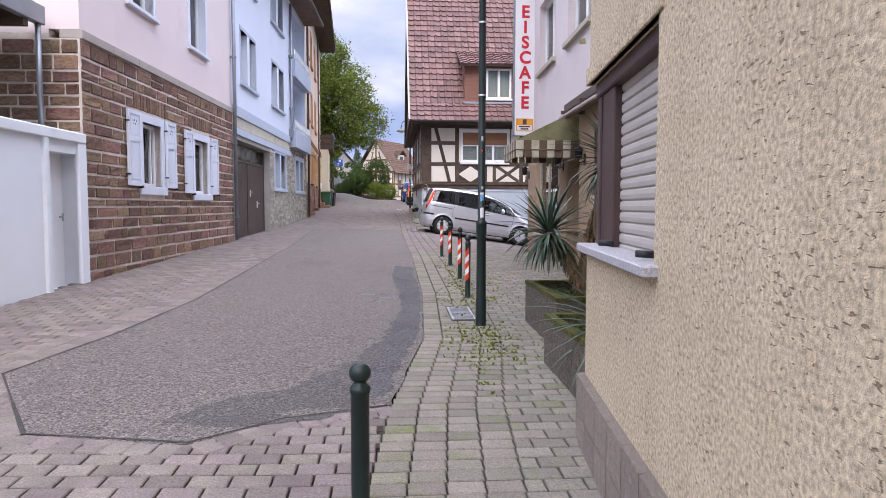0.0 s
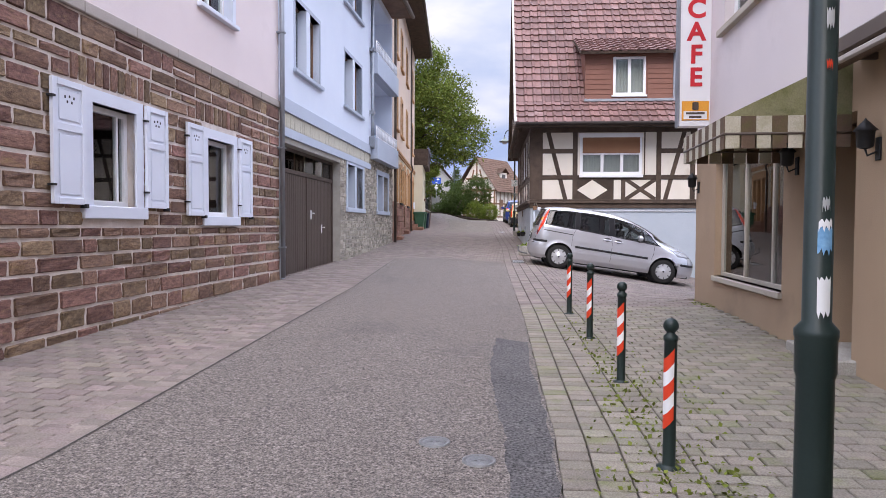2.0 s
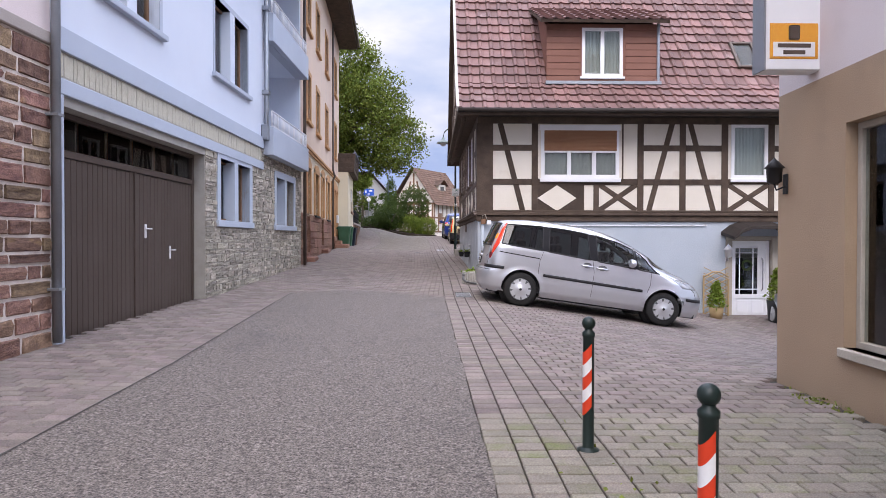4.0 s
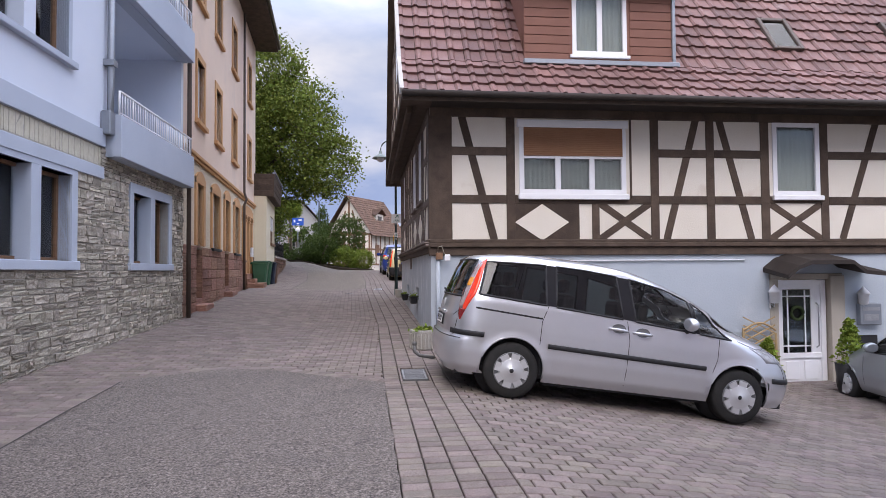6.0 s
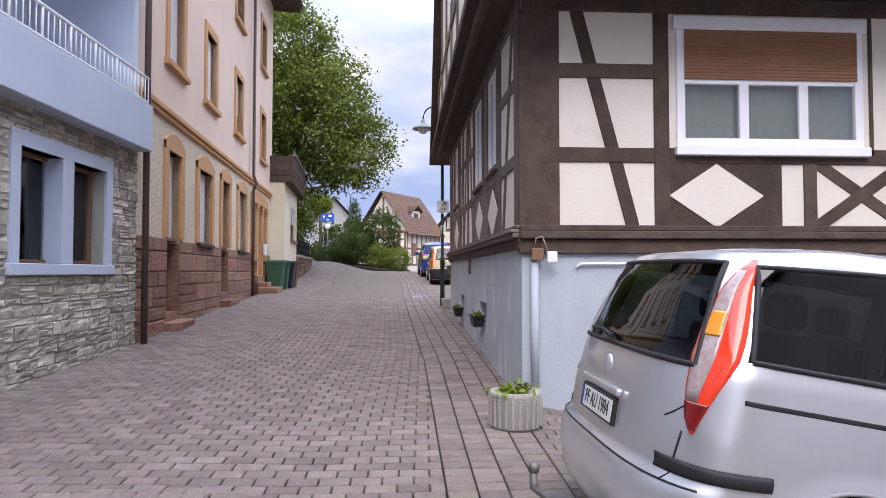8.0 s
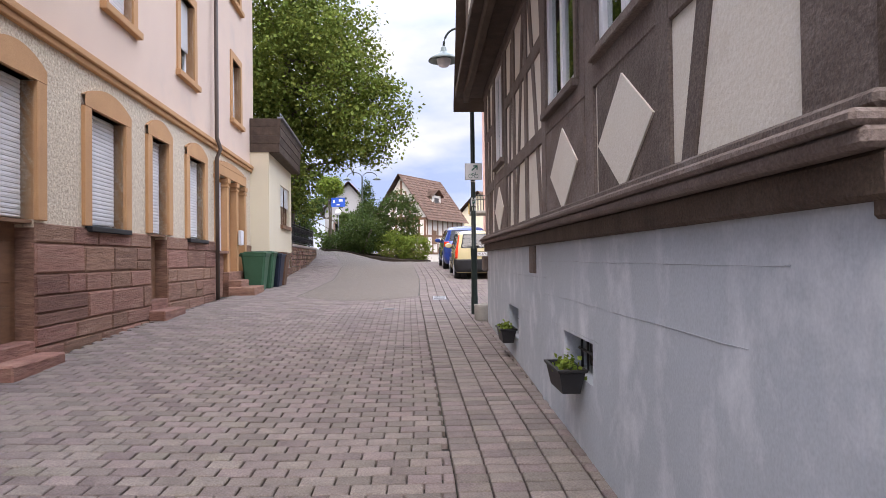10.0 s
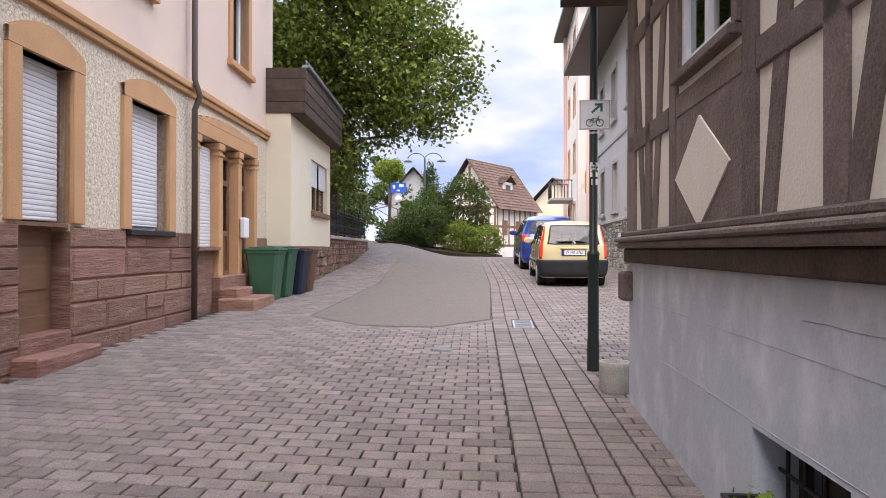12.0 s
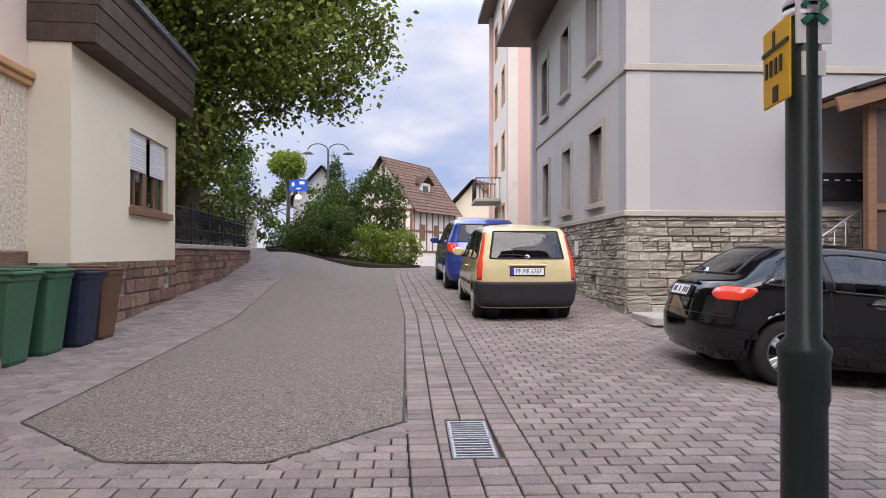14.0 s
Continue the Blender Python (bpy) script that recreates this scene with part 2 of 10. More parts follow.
PORCHWH = mat("bright_white_render", (0.80, 0.83, 0.86), (0.76, 0.79, 0.82), 0.7, 0.9, 0.2, 90, grain=0.06, stain=(0.60, 0.63, 0.65), sscale=0.8, samt=0.15)
PINKFAR = mat("rose_plaster", (0.72, 0.48, 0.40), (0.68, 0.45, 0.38), 0.6, 0.92)
WHITE = mat("white_paint", (0.80, 0.80, 0.81), (0.75, 0.75, 0.76), 1.5, 0.45, 0.05, 60, grain=0.03)
SHUTTER_P = mat("white_blue_shutter_paint", (0.70, 0.73, 0.81), (0.66, 0.69, 0.77), 2, 0.55, 0.05, 60, grain=0.03)
BROWNMET = mat("brown_metal_paint", (0.085, 0.062, 0.05), (0.10, 0.075, 0.06), 2, 0.5, 0.05, 60, grain=0.05)
GARAGE = mat("grey_brown_garage_paint", (0.075, 0.053, 0.043), (0.088, 0.064, 0.053), 1.5, 0.5, 0.1, 60, grain=0.05)
WOODBR = mat("brown_stained_wood", (0.17, 0.09, 0.05), (0.24, 0.13, 0.075), 3, 0.55, 0.2, 40, stretch=(1, 1, 8), grain=0.15)
BLINDBR = mat("brown_roller_blind", (0.24, 0.115, 0.06), (0.28, 0.14, 0.075), 2, 0.55, grain=0.05)
BLINDWH = mat("white_roller_blind", (0.72, 0.72, 0.70), (0.66, 0.66, 0.65), 2, 0.5, grain=0.05)
BLINDGR = mat("beige_grey_roller_blind", (0.46, 0.41, 0.37), (0.41, 0.365, 0.33), 1.5, 0.6, 0.1, 60, grain=0.1, stain=(0.36, 0.32, 0.285), sscale=1.5, samt=0.1)
DARKGREEN = mat("dark_green_metal_paint", (0.012, 0.022, 0.02), (0.02, 0.032, 0.029), 3, 0.38, 0.05, 60, grain=0.05)
BLACKPL = mat("black_plastic", (0.018, 0.018, 0.02), (0.026, 0.026, 0.028), 4, 0.55, grain=0.05)
ZINC = mat("zinc_metal", (0.33, 0.35, 0.38), (0.27, 0.29, 0.31), 3, 0.45, metal=0.7, grain=0.08)
STEEL = mat("worn_cast_steel", (0.46, 0.46, 0.47), (0.33, 0.33, 0.34), 6, 0.45, 0.2, 60, metal=0.8, grain=0.15)
IRON = mat("dark_cast_iron", (0.14, 0.14, 0.14), (0.22, 0.22, 0.22), 8, 0.55, 0.2, 60, metal=0.6, grain=0.15)
GRANITE = mat("grey_granite_sill", (0.42, 0.40, 0.41), (0.34, 0.325, 0.335), 30, 0.6, 0.1, 90, grain=0.4, gscale=120)
STONETRIM = mat("grey_sandstone_trim", (0.43, 0.375, 0.34), (0.37, 0.325, 0.295), 2, 0.85, 0.2, 50, grain=0.12)
BEIGETRIM = mat("beige_stone_trim", (0.46, 0.41, 0.34), (0.40, 0.355, 0.295), 2, 0.85, 0.2, 50, grain=0.12)
TILE = mat("red_brown_roof_tile", (0.205, 0.110, 0.096), (0.15, 0.086, 0.078), 1.5, 0.6, 0.2, 40, island=0.25, stain=(0.29, 0.205, 0.19), sscale=1.2, samt=0.15, grain=0.15)
TILE_P = mat("red_brown_roof_tile_piece", (0.205, 0.110, 0.096), (0.15, 0.086, 0.078), 1.5, 0.6, 0.2, 40, rnd=0.25, stain=(0.29, 0.205, 0.19), sscale=1.2, samt=0.15, grain=0.15)
TILE_OLD = mat("weathered_brown_roof_tile", (0.125, 0.073, 0.053), (0.19, 0.12, 0.088), 3, 0.85, 0.6, 20, island=0.2, stain=(0.13, 0.10, 0.075), sscale=1.0, samt=0.3)
CLADDING = mat("red_brown_cladding", (0.19, 0.085, 0.06), (0.22, 0.10, 0.07), 2, 0.6, grain=0.06)
# shade of unlit rooms, put into the colour of the boards behind openings
DARKROOM = mat("painted_room_shade", (0.12, 0.11, 0.10), (0.09, 0.085, 0.08), 1, 0.9)
CURTAIN = mat("white_net_curtain", (0.66, 0.66, 0.64), (0.58, 0.58, 0.57), 6, 0.9, grain=0.1, gscale=30, stretch=(4, 1, 0.4))
CONCRETE_M = mat("mossy_aggregate_concrete", (0.16, 0.132, 0.105), (0.085, 0.07, 0.056), 18, 0.95, 0.9, 45, grain=0.6, gscale=70, stain=(0.09, 0.085, 0.06), sscale=2, samt=0.2)
CONCRETE = mat("grey_concrete", (0.40, 0.38, 0.34), (0.33, 0.31, 0.28), 5, 0.92, 0.5, 50, grain=0.25)
MOSS = mat("yellow_green_moss", (0.05, 0.055, 0.012), (0.115, 0.115, 0.025), 9, 0.98, 1.0, 60, grain=0.5, stain=(0.07, 0.058, 0.042), sscale=5, samt=0.5)
SOIL = mat("dark_soil", (0.035, 0.026, 0.018), (0.06, 0.045, 0.032), 12, 0.98, 1.0, 40)
GLASS = glass_mat("window_glass")
GLASS_DK = glass_mat("tinted_car_glass", (0.13, 0.15, 0.15), 1.0, 1.5)
RED = mat("red_reflective", (0.70, 0.06, 0.02), (0.64, 0.05, 0.02), 4, 0.4, grain=0.05)
REFW = mat("white_reflective", (0.78, 0.78, 0.78), (0.72, 0.72, 0.72), 4, 0.4, grain=0.05)

# ---- geometry helpers ----


def quad(bm, pts):
    return bm.faces.new([bm.verts.new(p) for p in pts])


def box(bm, x0, x1, y0, y1, z0, z1, bev=0.0, seg=1, m=None):
    """A box between two corners, with optional bevel and pose."""
    r = bmesh.ops.create_cube(bm, size=1.0, matrix=Matrix.Translation(((x0 + x1) / 2, (y0 + y1) / 2, (z0 + z1) / 2)) @ Matrix.Diagonal((x1 - x0, y1 - y0, z1 - z0, 1)))
    vs = r["verts"]
    if bev:
        es = list({e for v in vs for e in v.link_edges})
        r = bmesh.ops.bevel(bm, geom=es, offset=bev, segments=seg, profile=0.5, affect='EDGES')
        vs = list({v for f in r["faces"] for v in f.verts} | {v for v in vs if v.is_valid})
    if m is not None:
        bmesh.ops.transform(bm, matrix=m, verts=vs)
    return vs


def beam(bm, a, b, w, d, y0=0.0, bev=0.006):
    """A timber lying in the facade plane from a to b (x, z), w wide, standing proud to y0 - d."""
    a, b = Vector(a), Vector(b)
    v = b - a
    ang = math.atan2(v.y, v.x)
    m = Matrix.Translation(((a.x + b.x) / 2, 0, (a.y + b.y) / 2)) @ Matrix.Rotation(-ang, 4, 'Y')
    box(bm, -v.length / 2, v.length / 2, y0 - d, y0 + 0.02, -w / 2, w / 2, bev, 1, m)


def tube(bm, pts, r, n=10, cap=True):
    """A round tube along a polyline; r may be a list."""
    pts = [Vector(p) for p in pts]
    rs = r if isinstance(r, (list, tuple)) else [r] * len(pts)
    rings = []
    for i, p in enumerate(pts):
        d = (pts[min(i + 1, len(pts) - 1)] - pts[max(i - 1, 0)]).normalized()
        s = d.cross(Vector((0, 0, 1)) if abs(d.z) < 0.95 else Vector((1, 0, 0))).normalized()
        u = s.cross(d)
        rings.append([bm.verts.new(p + (s * math.cos(a) + u * math.sin(a)) * rs[i]) for a in (2 * math.pi * k / n for k in range(n))])
    for a, b in zip(rings, rings[1:]):
        for k in range(n):
            f = bm.faces.new((a[k], a[(k + 1) % n], b[(k + 1) % n], b[k]))
            f.smooth = True
    if cap:
        bm.faces.new(rings[0][::-1]), bm.faces.new(rings[-1])


def lathe(bm, prof, n=24, m=None):
    """A solid of revolution about z from (radius, z) pairs."""
    rings = []
    made = []
    for r, z in prof:
        ring = [bm.verts.new((max(r, 1e-4) * math.cos(2 * math.pi * k / n), max(r, 1e-4) * math.sin(2 * math.pi * k / n), z)) for k in range(n)]
        rings.append(ring)
        made += ring
    for a, b in zip(rings, rings[1:]):
        for k in range(n):
            f = bm.faces.new((a[k], a[(k + 1) % n], b[(k + 1) % n], b[k]))
            f.smooth = True
    if m is not None:
        bmesh.ops.transform(bm, matrix=m, verts=made)
    return made


def thing(name, label, category, m=None, group="", kind=""):
    """An Empty that stands for one whole thing."""
    ob = new(name)
    if m is not None:
        ob.matrix_world = m
    return tagged(ob, label, category, group, kind)


def part(name, bm, material, parent=None, label="", m=None, smooth=False):
    """One mesh object under a thing or part. m moves the geometry inside the parent's space."""
    if m is not None:
        bm.transform(m)
    bmesh.ops.recalc_face_normals(bm, faces=bm.faces)
    me = bpy.data.meshes.new(name)
    bm.to_mesh(me)
    bm.free()
    me.materials.append(material)
    if smooth:
        me.polygons.foreach_set("use_smooth", [True] * len(me.polygons))
    ob = new(name, me)
    ob.parent = parent
    if label:
        ob["label"] = label
    return ob


def B():
    return bmesh.new()


def facade(p, d, z=0.0):
    """Pose of a facade: x along it, y into the house, z up; p a corner, d a point further along."""
    u = Vector((d[0] - p[0], d[1] - p[1], 0)).normalized()
    m = Matrix(((u.x, -u.y, 0, p[0]), (u.y, u.x, 0, p[1]), (0, 0, 1, z), (0, 0, 0, 1)))
    return m


def wall_bm(x0, x1, z0, z1, th, holes=(), y=0.0):
    """A wall with thickness and real openings (x0, x1, z0, z1)."""
    bm = B()
    xs = sorted({x0, x1, *(min(max(h[k], x0), x1) for h in holes for k in (0, 1))})
    zs = sorted({z0, z1, *(min(max(h[k], z0), z1) for h in holes for k in (2, 3))})

    def solid(i, j):
        if not (0 <= i < len(xs) - 1 and 0 <= j < len(zs) - 1):
            return False
        cx, cz = (xs[i] + xs[i + 1]) / 2, (zs[j] + zs[j + 1]) / 2
        return not any(h[0] < cx < h[1] and h[2] < cz < h[3] for h in holes)
    vs = {}

    def v(i, j, k):
        if (i, j, k) not in vs:
            vs[i, j, k] = bm.verts.new((xs[i], y + k * th, zs[j]))
        return vs[i, j, k]
    for i in range(len(xs) - 1):
        for j in range(len(zs) - 1):
            if not solid(i, j):
                continue
            bm.faces.new((v(i, j, 0), v(i + 1, j, 0), v(i + 1, j + 1, 0), v(i, j + 1, 0)))
            bm.faces.new((v(i, j, 1), v(i, j + 1, 1), v(i + 1, j + 1, 1), v(i + 1, j, 1)))
            for di, dj, a, b in ((-1, 0, (i, j), (i, j + 1)), (1, 0, (i + 1, j), (i + 1, j + 1)), (0, -1, (i, j), (i + 1, j)), (0, 1, (i, j + 1), (i + 1, j + 1))):
                if not solid(i + di, j + dj):
                    bm.faces.new((v(*a, 0), v(*b, 0), v(*b, 1), v(*a, 1)))
    return bm


def frame_bm(x0, x1, z0, z1, w, y0, y1, bars=(), hbars=(), bev=0.004):
    """A rectangular frame with upright and cross bars."""
    bm = B()
    box(bm, x0, x0 + w, y0, y1, z0, z1, bev), box(bm, x1 - w, x1, y0, y1, z0, z1, bev)
    box(bm, x0 + w, x1 - w, y0, y1, z0, z0 + w, bev), box(bm, x0 + w, x1 - w, y0, y1, z1 - w, z1, bev)
    for c, bw in bars:
        box(bm, c - bw / 2, c + bw / 2, y0 + 0.004, y1, z0 + w, z1 - w, bev)
    for c, bw in hbars:
        box(bm, x0 + w, x1 - w, y0 + 0.006, y1, c - bw / 2, c + bw / 2, bev)
    return bm


def ring_bm(x0, x1, z0, z1, w, y0, y1, bev=0.005):
    """A mitred rectangular frame in one piece."""
    bm = B()
    loops = []
    for d, y in ((0, y1), (0, y0 + bev), (bev, y0), (w - bev, y0), (w, y0 + bev), (w, y1)):
        loops.append([bm.verts.new(p) for p in ((x0 + d, y, z0 + d), (x1 - d, y, z0 + d), (x1 - d, y, z1 - d), (x0 + d, y, z1 - d))])
    for p, q in zip(loops, loops[1:] + loops[:1]):
        for i in range(4):
            bm.faces.new((p[i], p[(i + 1) % 4], q[(i + 1) % 4], q[i]))
    return bm


def slats_bm(x0, x1, z0, z1, y, pitch=0.05, depth=0.012):
    bm = B()
    z = z1
    last = None
    while z > z0 + 0.005:
        a = max(z - pitch, z0)
        prof = [(y + depth, z), (y + 0.003, z - 0.15 * pitch), (y, (z + a) / 2), (y + 0.003, a + 0.15 * pitch), (y + depth, a)]
        rows = [last if last and k == 0 else (bm.verts.new((x0, p, q)), bm.verts.new((x1, p, q))) for k, (p, q) in enumerate(prof)]
        last = rows[-1]
        for (a0, a1), (b0, b1) in zip(rows, rows[1:]):
            bm.faces.new((a0, b0, b1, a1))
        z = a
    return bm


def curtain_bm(x0, x1, z0, z1, y, wave=0.09, amp=0.02):
    bm = B()
    n = max(6, int((x1 - x0) / wave * 4))
    cols = []
    for i in range(n + 1):
        x = x0 + (x1 - x0) * i / n
        d = amp * math.sin(2 * math.pi * (x - x0) / wave + 0.7 * math.sin(x * 9))
        cols.append((bm.verts.new((x, y + d, z0)), bm.verts.new((x, y + d * 0.7, z1))))
    for a, b in zip(cols, cols[1:]):
        f = bm.faces.new((a[0], b[0], b[1], a[1]))
        f.smooth = True
    return bm


def window(parent, x0, x1, z0, z1, m=None, back=0.14, w=0.06, bars=(), hbars=(), mat_f=None, sill=None, casing=None, blind=None, curtain=True, name="window", lab=""):
    """A window in an opening: frame, panes, and the sill, casing, blind and curtain that it has.
    sill: (height, projection, material, overhang); casing: (width, proud, material); blind: (fraction, material, pitch)."""
    fr = part(name, ring_bm(x0, x1, z0, z1, w, back, back + 0.07), mat_f or WHITE, parent, lab, m)
    for c, bw in bars:
        bm = B()
        box(bm, c - bw / 2, c + bw / 2, back + 0.004, back + 0.07, z0 + w, z1 - w, 0.004)
        part("glazing_bar", bm, mat_f or WHITE, fr, "", m)
    for c, bw in hbars:
        bm = B()
        box(bm, x0 + w, x1 - w, back + 0.006, back + 0.07, c - bw / 2, c + bw / 2, 0.004)
        part("transom", bm, mat_f or WHITE, fr, "", m)
    edges = [x0 + w] + [c for c, _ in sorted(bars)] + [x1 - w]
    for a, b in zip(edges, edges[1:]):
        bm = B()
        box(bm, a + 0.01, b - 0.01, back + 0.03, back + 0.036, z0 + w - 0.01, z1 - w + 0.01)
        g = part("pane", bm, GLASS, fr, "", m)
        g.visible_shadow = False
    if curtain:
        part("curtain", curtain_bm(x0 + 0.05, x1 - 0.05, z0 + 0.05, z1 - 0.03, back + 0.14), CURTAIN, fr, "white net curtain behind the glass", m)
    if sill:
        h, pr, sm, ov = sill
        bm = B()
        box(bm, x0 - ov, x1 + ov, -pr, back + 0.03, z0 - h, z0, 0.008)
        part("sill", bm, sm, fr, "", m)
    if casing:
        cw, cp, cm = casing
        bm = B()
        u = [(x0 - cw, z0), (x0, z0), (x0, z1), (x1, z1), (x1, z0), (x1 + cw, z0), (x1 + cw, z1 + cw), (x0 - cw, z1 + cw)]
        lo, hi = ([bm.verts.new((x, y, z)) for x, z in u] for y in (-cp, back - 0.002))
        for q in (lo, hi):
            for f in ((0, 1, 2, 7), (2, 3, 6, 7), (3, 4, 5, 6)):
                bm.faces.new([q[i] for i in f])
        for i in range(8):
            bm.faces.new((lo[i], lo[(i + 1) % 8], hi[(i + 1) % 8], hi[i]))
        part("casing", bm, cm, fr, "", m)
    if blind:
        f, bmx, pitch = blind
        part("roller_blind", slats_bm(x0 + 0.04, x1 - 0.04, z1 - f * (z1 - z0), z1, back - 0.045, pitch), bmx, fr, "", m)
    return fr


def text_bm(body, size, depth=.002, bold=0.0):
    cu = bpy.data.curves.new("text", 'FONT')
    cu.offset = bold
    cu.body, cu.size, cu.extrude, cu.align_x, cu.align_y = body, size, depth, 'CENTER', 'CENTER'
    ob = new("text", cu)
    dg = bpy.context.evaluated_depsgraph_get()
    bm = B()
    me = bpy.data.meshes.new_from_object(ob.evaluated_get(dg))
    bm.from_mesh(me)
    bpy.data.objects.remove(ob)
    bm.transform(Matrix.Rotation(radians(90), 4, 'X'))
    return bm


STONES = {}


def stone_template(k, rough=0.1):
    """One rough unit block, -0.5 to 0.5, shared by all stones of its kind."""
    key = (k, rough)
    if key not in STONES:
        rng = random.Random(100 + k)
        bm = B()
        ex, ez = (0.485, 0.47) if rough < 0.05 else (0.465, 0.42)
        cols, rows = (-0.5, -ex, rng.uniform(-.15, .15), ex, 0.5), (-0.5, -ez, rng.uniform(-.15, .15), ez, 0.5)
        g = [[None] * 5 for _ in range(5)]
        for i, a in enumerate(cols):
            for j, b in enumerate(rows):
                rim = i in (0, 4) or j in (0, 4)
                jit = rough * (0.25 if rim else 0.6)
                g[i][j] = bm.verts.new((a + rng.uniform(-1, 1) * jit * 0.4, (-0.1 if rim else -0.5 + rng.uniform(0, 1) * rough * 2.4), b + rng.uniform(-1, 1) * jit * 0.4))
        for i in range(4):
            for j in range(4):
                bm.faces.new((g[i][j], g[i + 1][j], g[i + 1][j + 1], g[i][j + 1]))
        ring = [g[i][0] for i in range(5)] + [g[4][j] for j in (1, 2, 3, 4)] + [g[i][4] for i in (3, 2, 1, 0)] + [g[0][j] for j in (3, 2, 1)]
        back = [bm.verts.new((v.co.x, 0.5, v.co.z)) for v in ring]
        for i in range(len(ring)):
            bm.faces.new((ring[i], back[i], back[(i + 1) % len(ring)], ring[(i + 1) % len(ring)]))
        bmesh.ops.recalc_face_normals(bm, faces=bm.faces)
        me = bpy.data.meshes.new("stone")
        bm.to_mesh(me)
        bm.free()
        STONES[key] = me
    return STONES[key]


def stone_layout(x0, x1, z0, z1, holes, rows, lens, seed, joint=0.018, split=0.25):
    """Courses of uneven stones that keep clear of the openings."""
    rng = random.Random(seed)
    out = []
    z = z0
    while z < z1 - 0.05:
        h = min(rng.uniform(*rows), z1 - z)
        if z1 - z - h < rows[0] * 0.6:
            h = z1 - z
        for e in sorted(v for q in holes for v in q[2:]):
            # let a course end at the head or foot of an opening
            if z + .09 < e < z + h + .09:
                h = e - z
                break
        spans = [(x0, x1)]
        for a, b, c, d in holes:
            if c < z + h - 0.03 and d > z + 0.03:
                nxt = []
                for s, e in spans:
                    if b <= s or a >= e:
                        nxt.append((s, e))
                    else:
                        if a > s:
                            nxt.append((s, a))
                        if b < e:
                            nxt.append((b, e))
                spans = nxt
        for s, e in spans:
            x = s
            while x < e - 0.02:
                ln = rng.uniform(*lens)
                if e - x - ln < lens[0] * 0.7:
                    ln = e - x
                if h > rows[0] * 1.6 and rng.random() < split:
                    k = h * rng.uniform(0.4, 0.6)
                    out += [(x, x + ln, z, z + k), (x, x + ln, z + k, z + h)]
                else:
                    out.append((x, x + ln, z, z + h))
                x += ln
        z += h
    j = joint / 2
    return [(a + j, b - j, c + j, d - j) for a, b, c, d in out if b - a > 0.05 and d - c > 0.04]


def lay_stones(parent, layout, depth, mat_piece, mat_field, m=None, near=None, rough=0.1, proud=0.02, y=0.0, name="stone", limit=300):
    """Stones nearest to the walk as pieces of their own, the rest joined."""
    rng = random.Random(len(layout))
    m = m or Matrix()
    order = sorted(range(len(layout)), key=lambda i: near(layout[i]) if near else i)
    own = set(order[:limit])
    bm = B()
    meshes = {}
    for i, (a, b, c, d) in enumerate(layout):
        k = rng.randrange(8)
        me = stone_template(k, rough)
        dd = depth * rng.uniform(0.8, 1.15)
        mm = m @ Matrix.Translation(((a + b) / 2, y - proud + dd / 2, (c + d) / 2)) @ Matrix.Diagonal((b - a, dd, d - c, 1))
        if i in own:
            if k not in meshes:
                meshes[k] = me.copy()
                meshes[k].materials.append(mat_piece)
            ob = new(name, meshes[k])
            ob.parent = parent
            ob.matrix_local = mm
        else:
            n = len(bm.verts)
            bm.from_mesh(me)
            bm.verts.ensure_lookup_table()
            bmesh.ops.transform(bm, matrix=mm, verts=bm.verts[n:])
    if len(bm.verts):
        me = bpy.data.meshes.new("stonework")
        bm.to_mesh(me)
        me.materials.append(mat_field)
        ob = tagged(new("stonework", me), kind="stuff")
        ob.parent = parent
    bm.free()

# ---- the ground ----
YS = [-300, -30, -10, 0, 7.4, 13.3, 24, 31, 37.9, 41, 46.6, 52, 60, 70, 100, 300]
ZS = [-4.0, -.7, -.25, 0, .16, .32, .59, .90, 1.2, 1.335, 1.56, 1.88, 2.10, 2.0, 1.4, 0.6]


def smooth(a, b, v):
    v = min(max((v - a) / (b - a), 0), 1)
    return v * v * (3 - 2 * v)


def gz(x, y):
    """Height of the ground."""
    z = float(np.interp(y, YS, ZS))
    z += 0.028 * min(max(-x - 0.6, 0), 5) * (1 - 0.75 * smooth(37, 43, y))
    lot = smooth(15.5, 22.5, y) * (1 - smooth(29, 35, y))
    z -= lot * 0.143 * min(max(x - 1.25, 0), 6.2)
    z -= smooth(37.5, 40.5, y) * (1 - smooth(45.5, 47, y)) * 0.06 * min(max(x - 2.9, 0), 4.5)
    up = smooth(-1.5, -4.5, x) * (min(max(y - 53, 0), 9) * 0.08 + min(max(y - 62, 0), 30) * 0.02)
    return z + up


LEFT1 = ([3.93, 4.09, 5.38, 6.84, 9, 17.6, 23, 24.4, 25.1, 25.15], [-1.4, -2.23, -3.07, -2.82, -2.62, -2.6, -2.8, -2.82, -1.9, -1.5])
RIGHT1 = ([3.93, 4.38, 4.62, 6.78, 9.76, 15, 18.7, 24.2, 25.14, 25.15], [-1.2, -.7, -.01, .33, .45, .47, .42, .37, -1.16, -1.2])
LEFT2 = ([40.35, 41.2, 47, 54, 58, 62], [-1.8, -2.76, -2.69, -3.28, -4.2, -5.2])
RIGHT2 = ([40.35, 41.2, 47, 54.4, 62], [-.8, .06, .0, -.36, -.5])


def edge(tab, y):
    return float(np.interp(y, *tab))


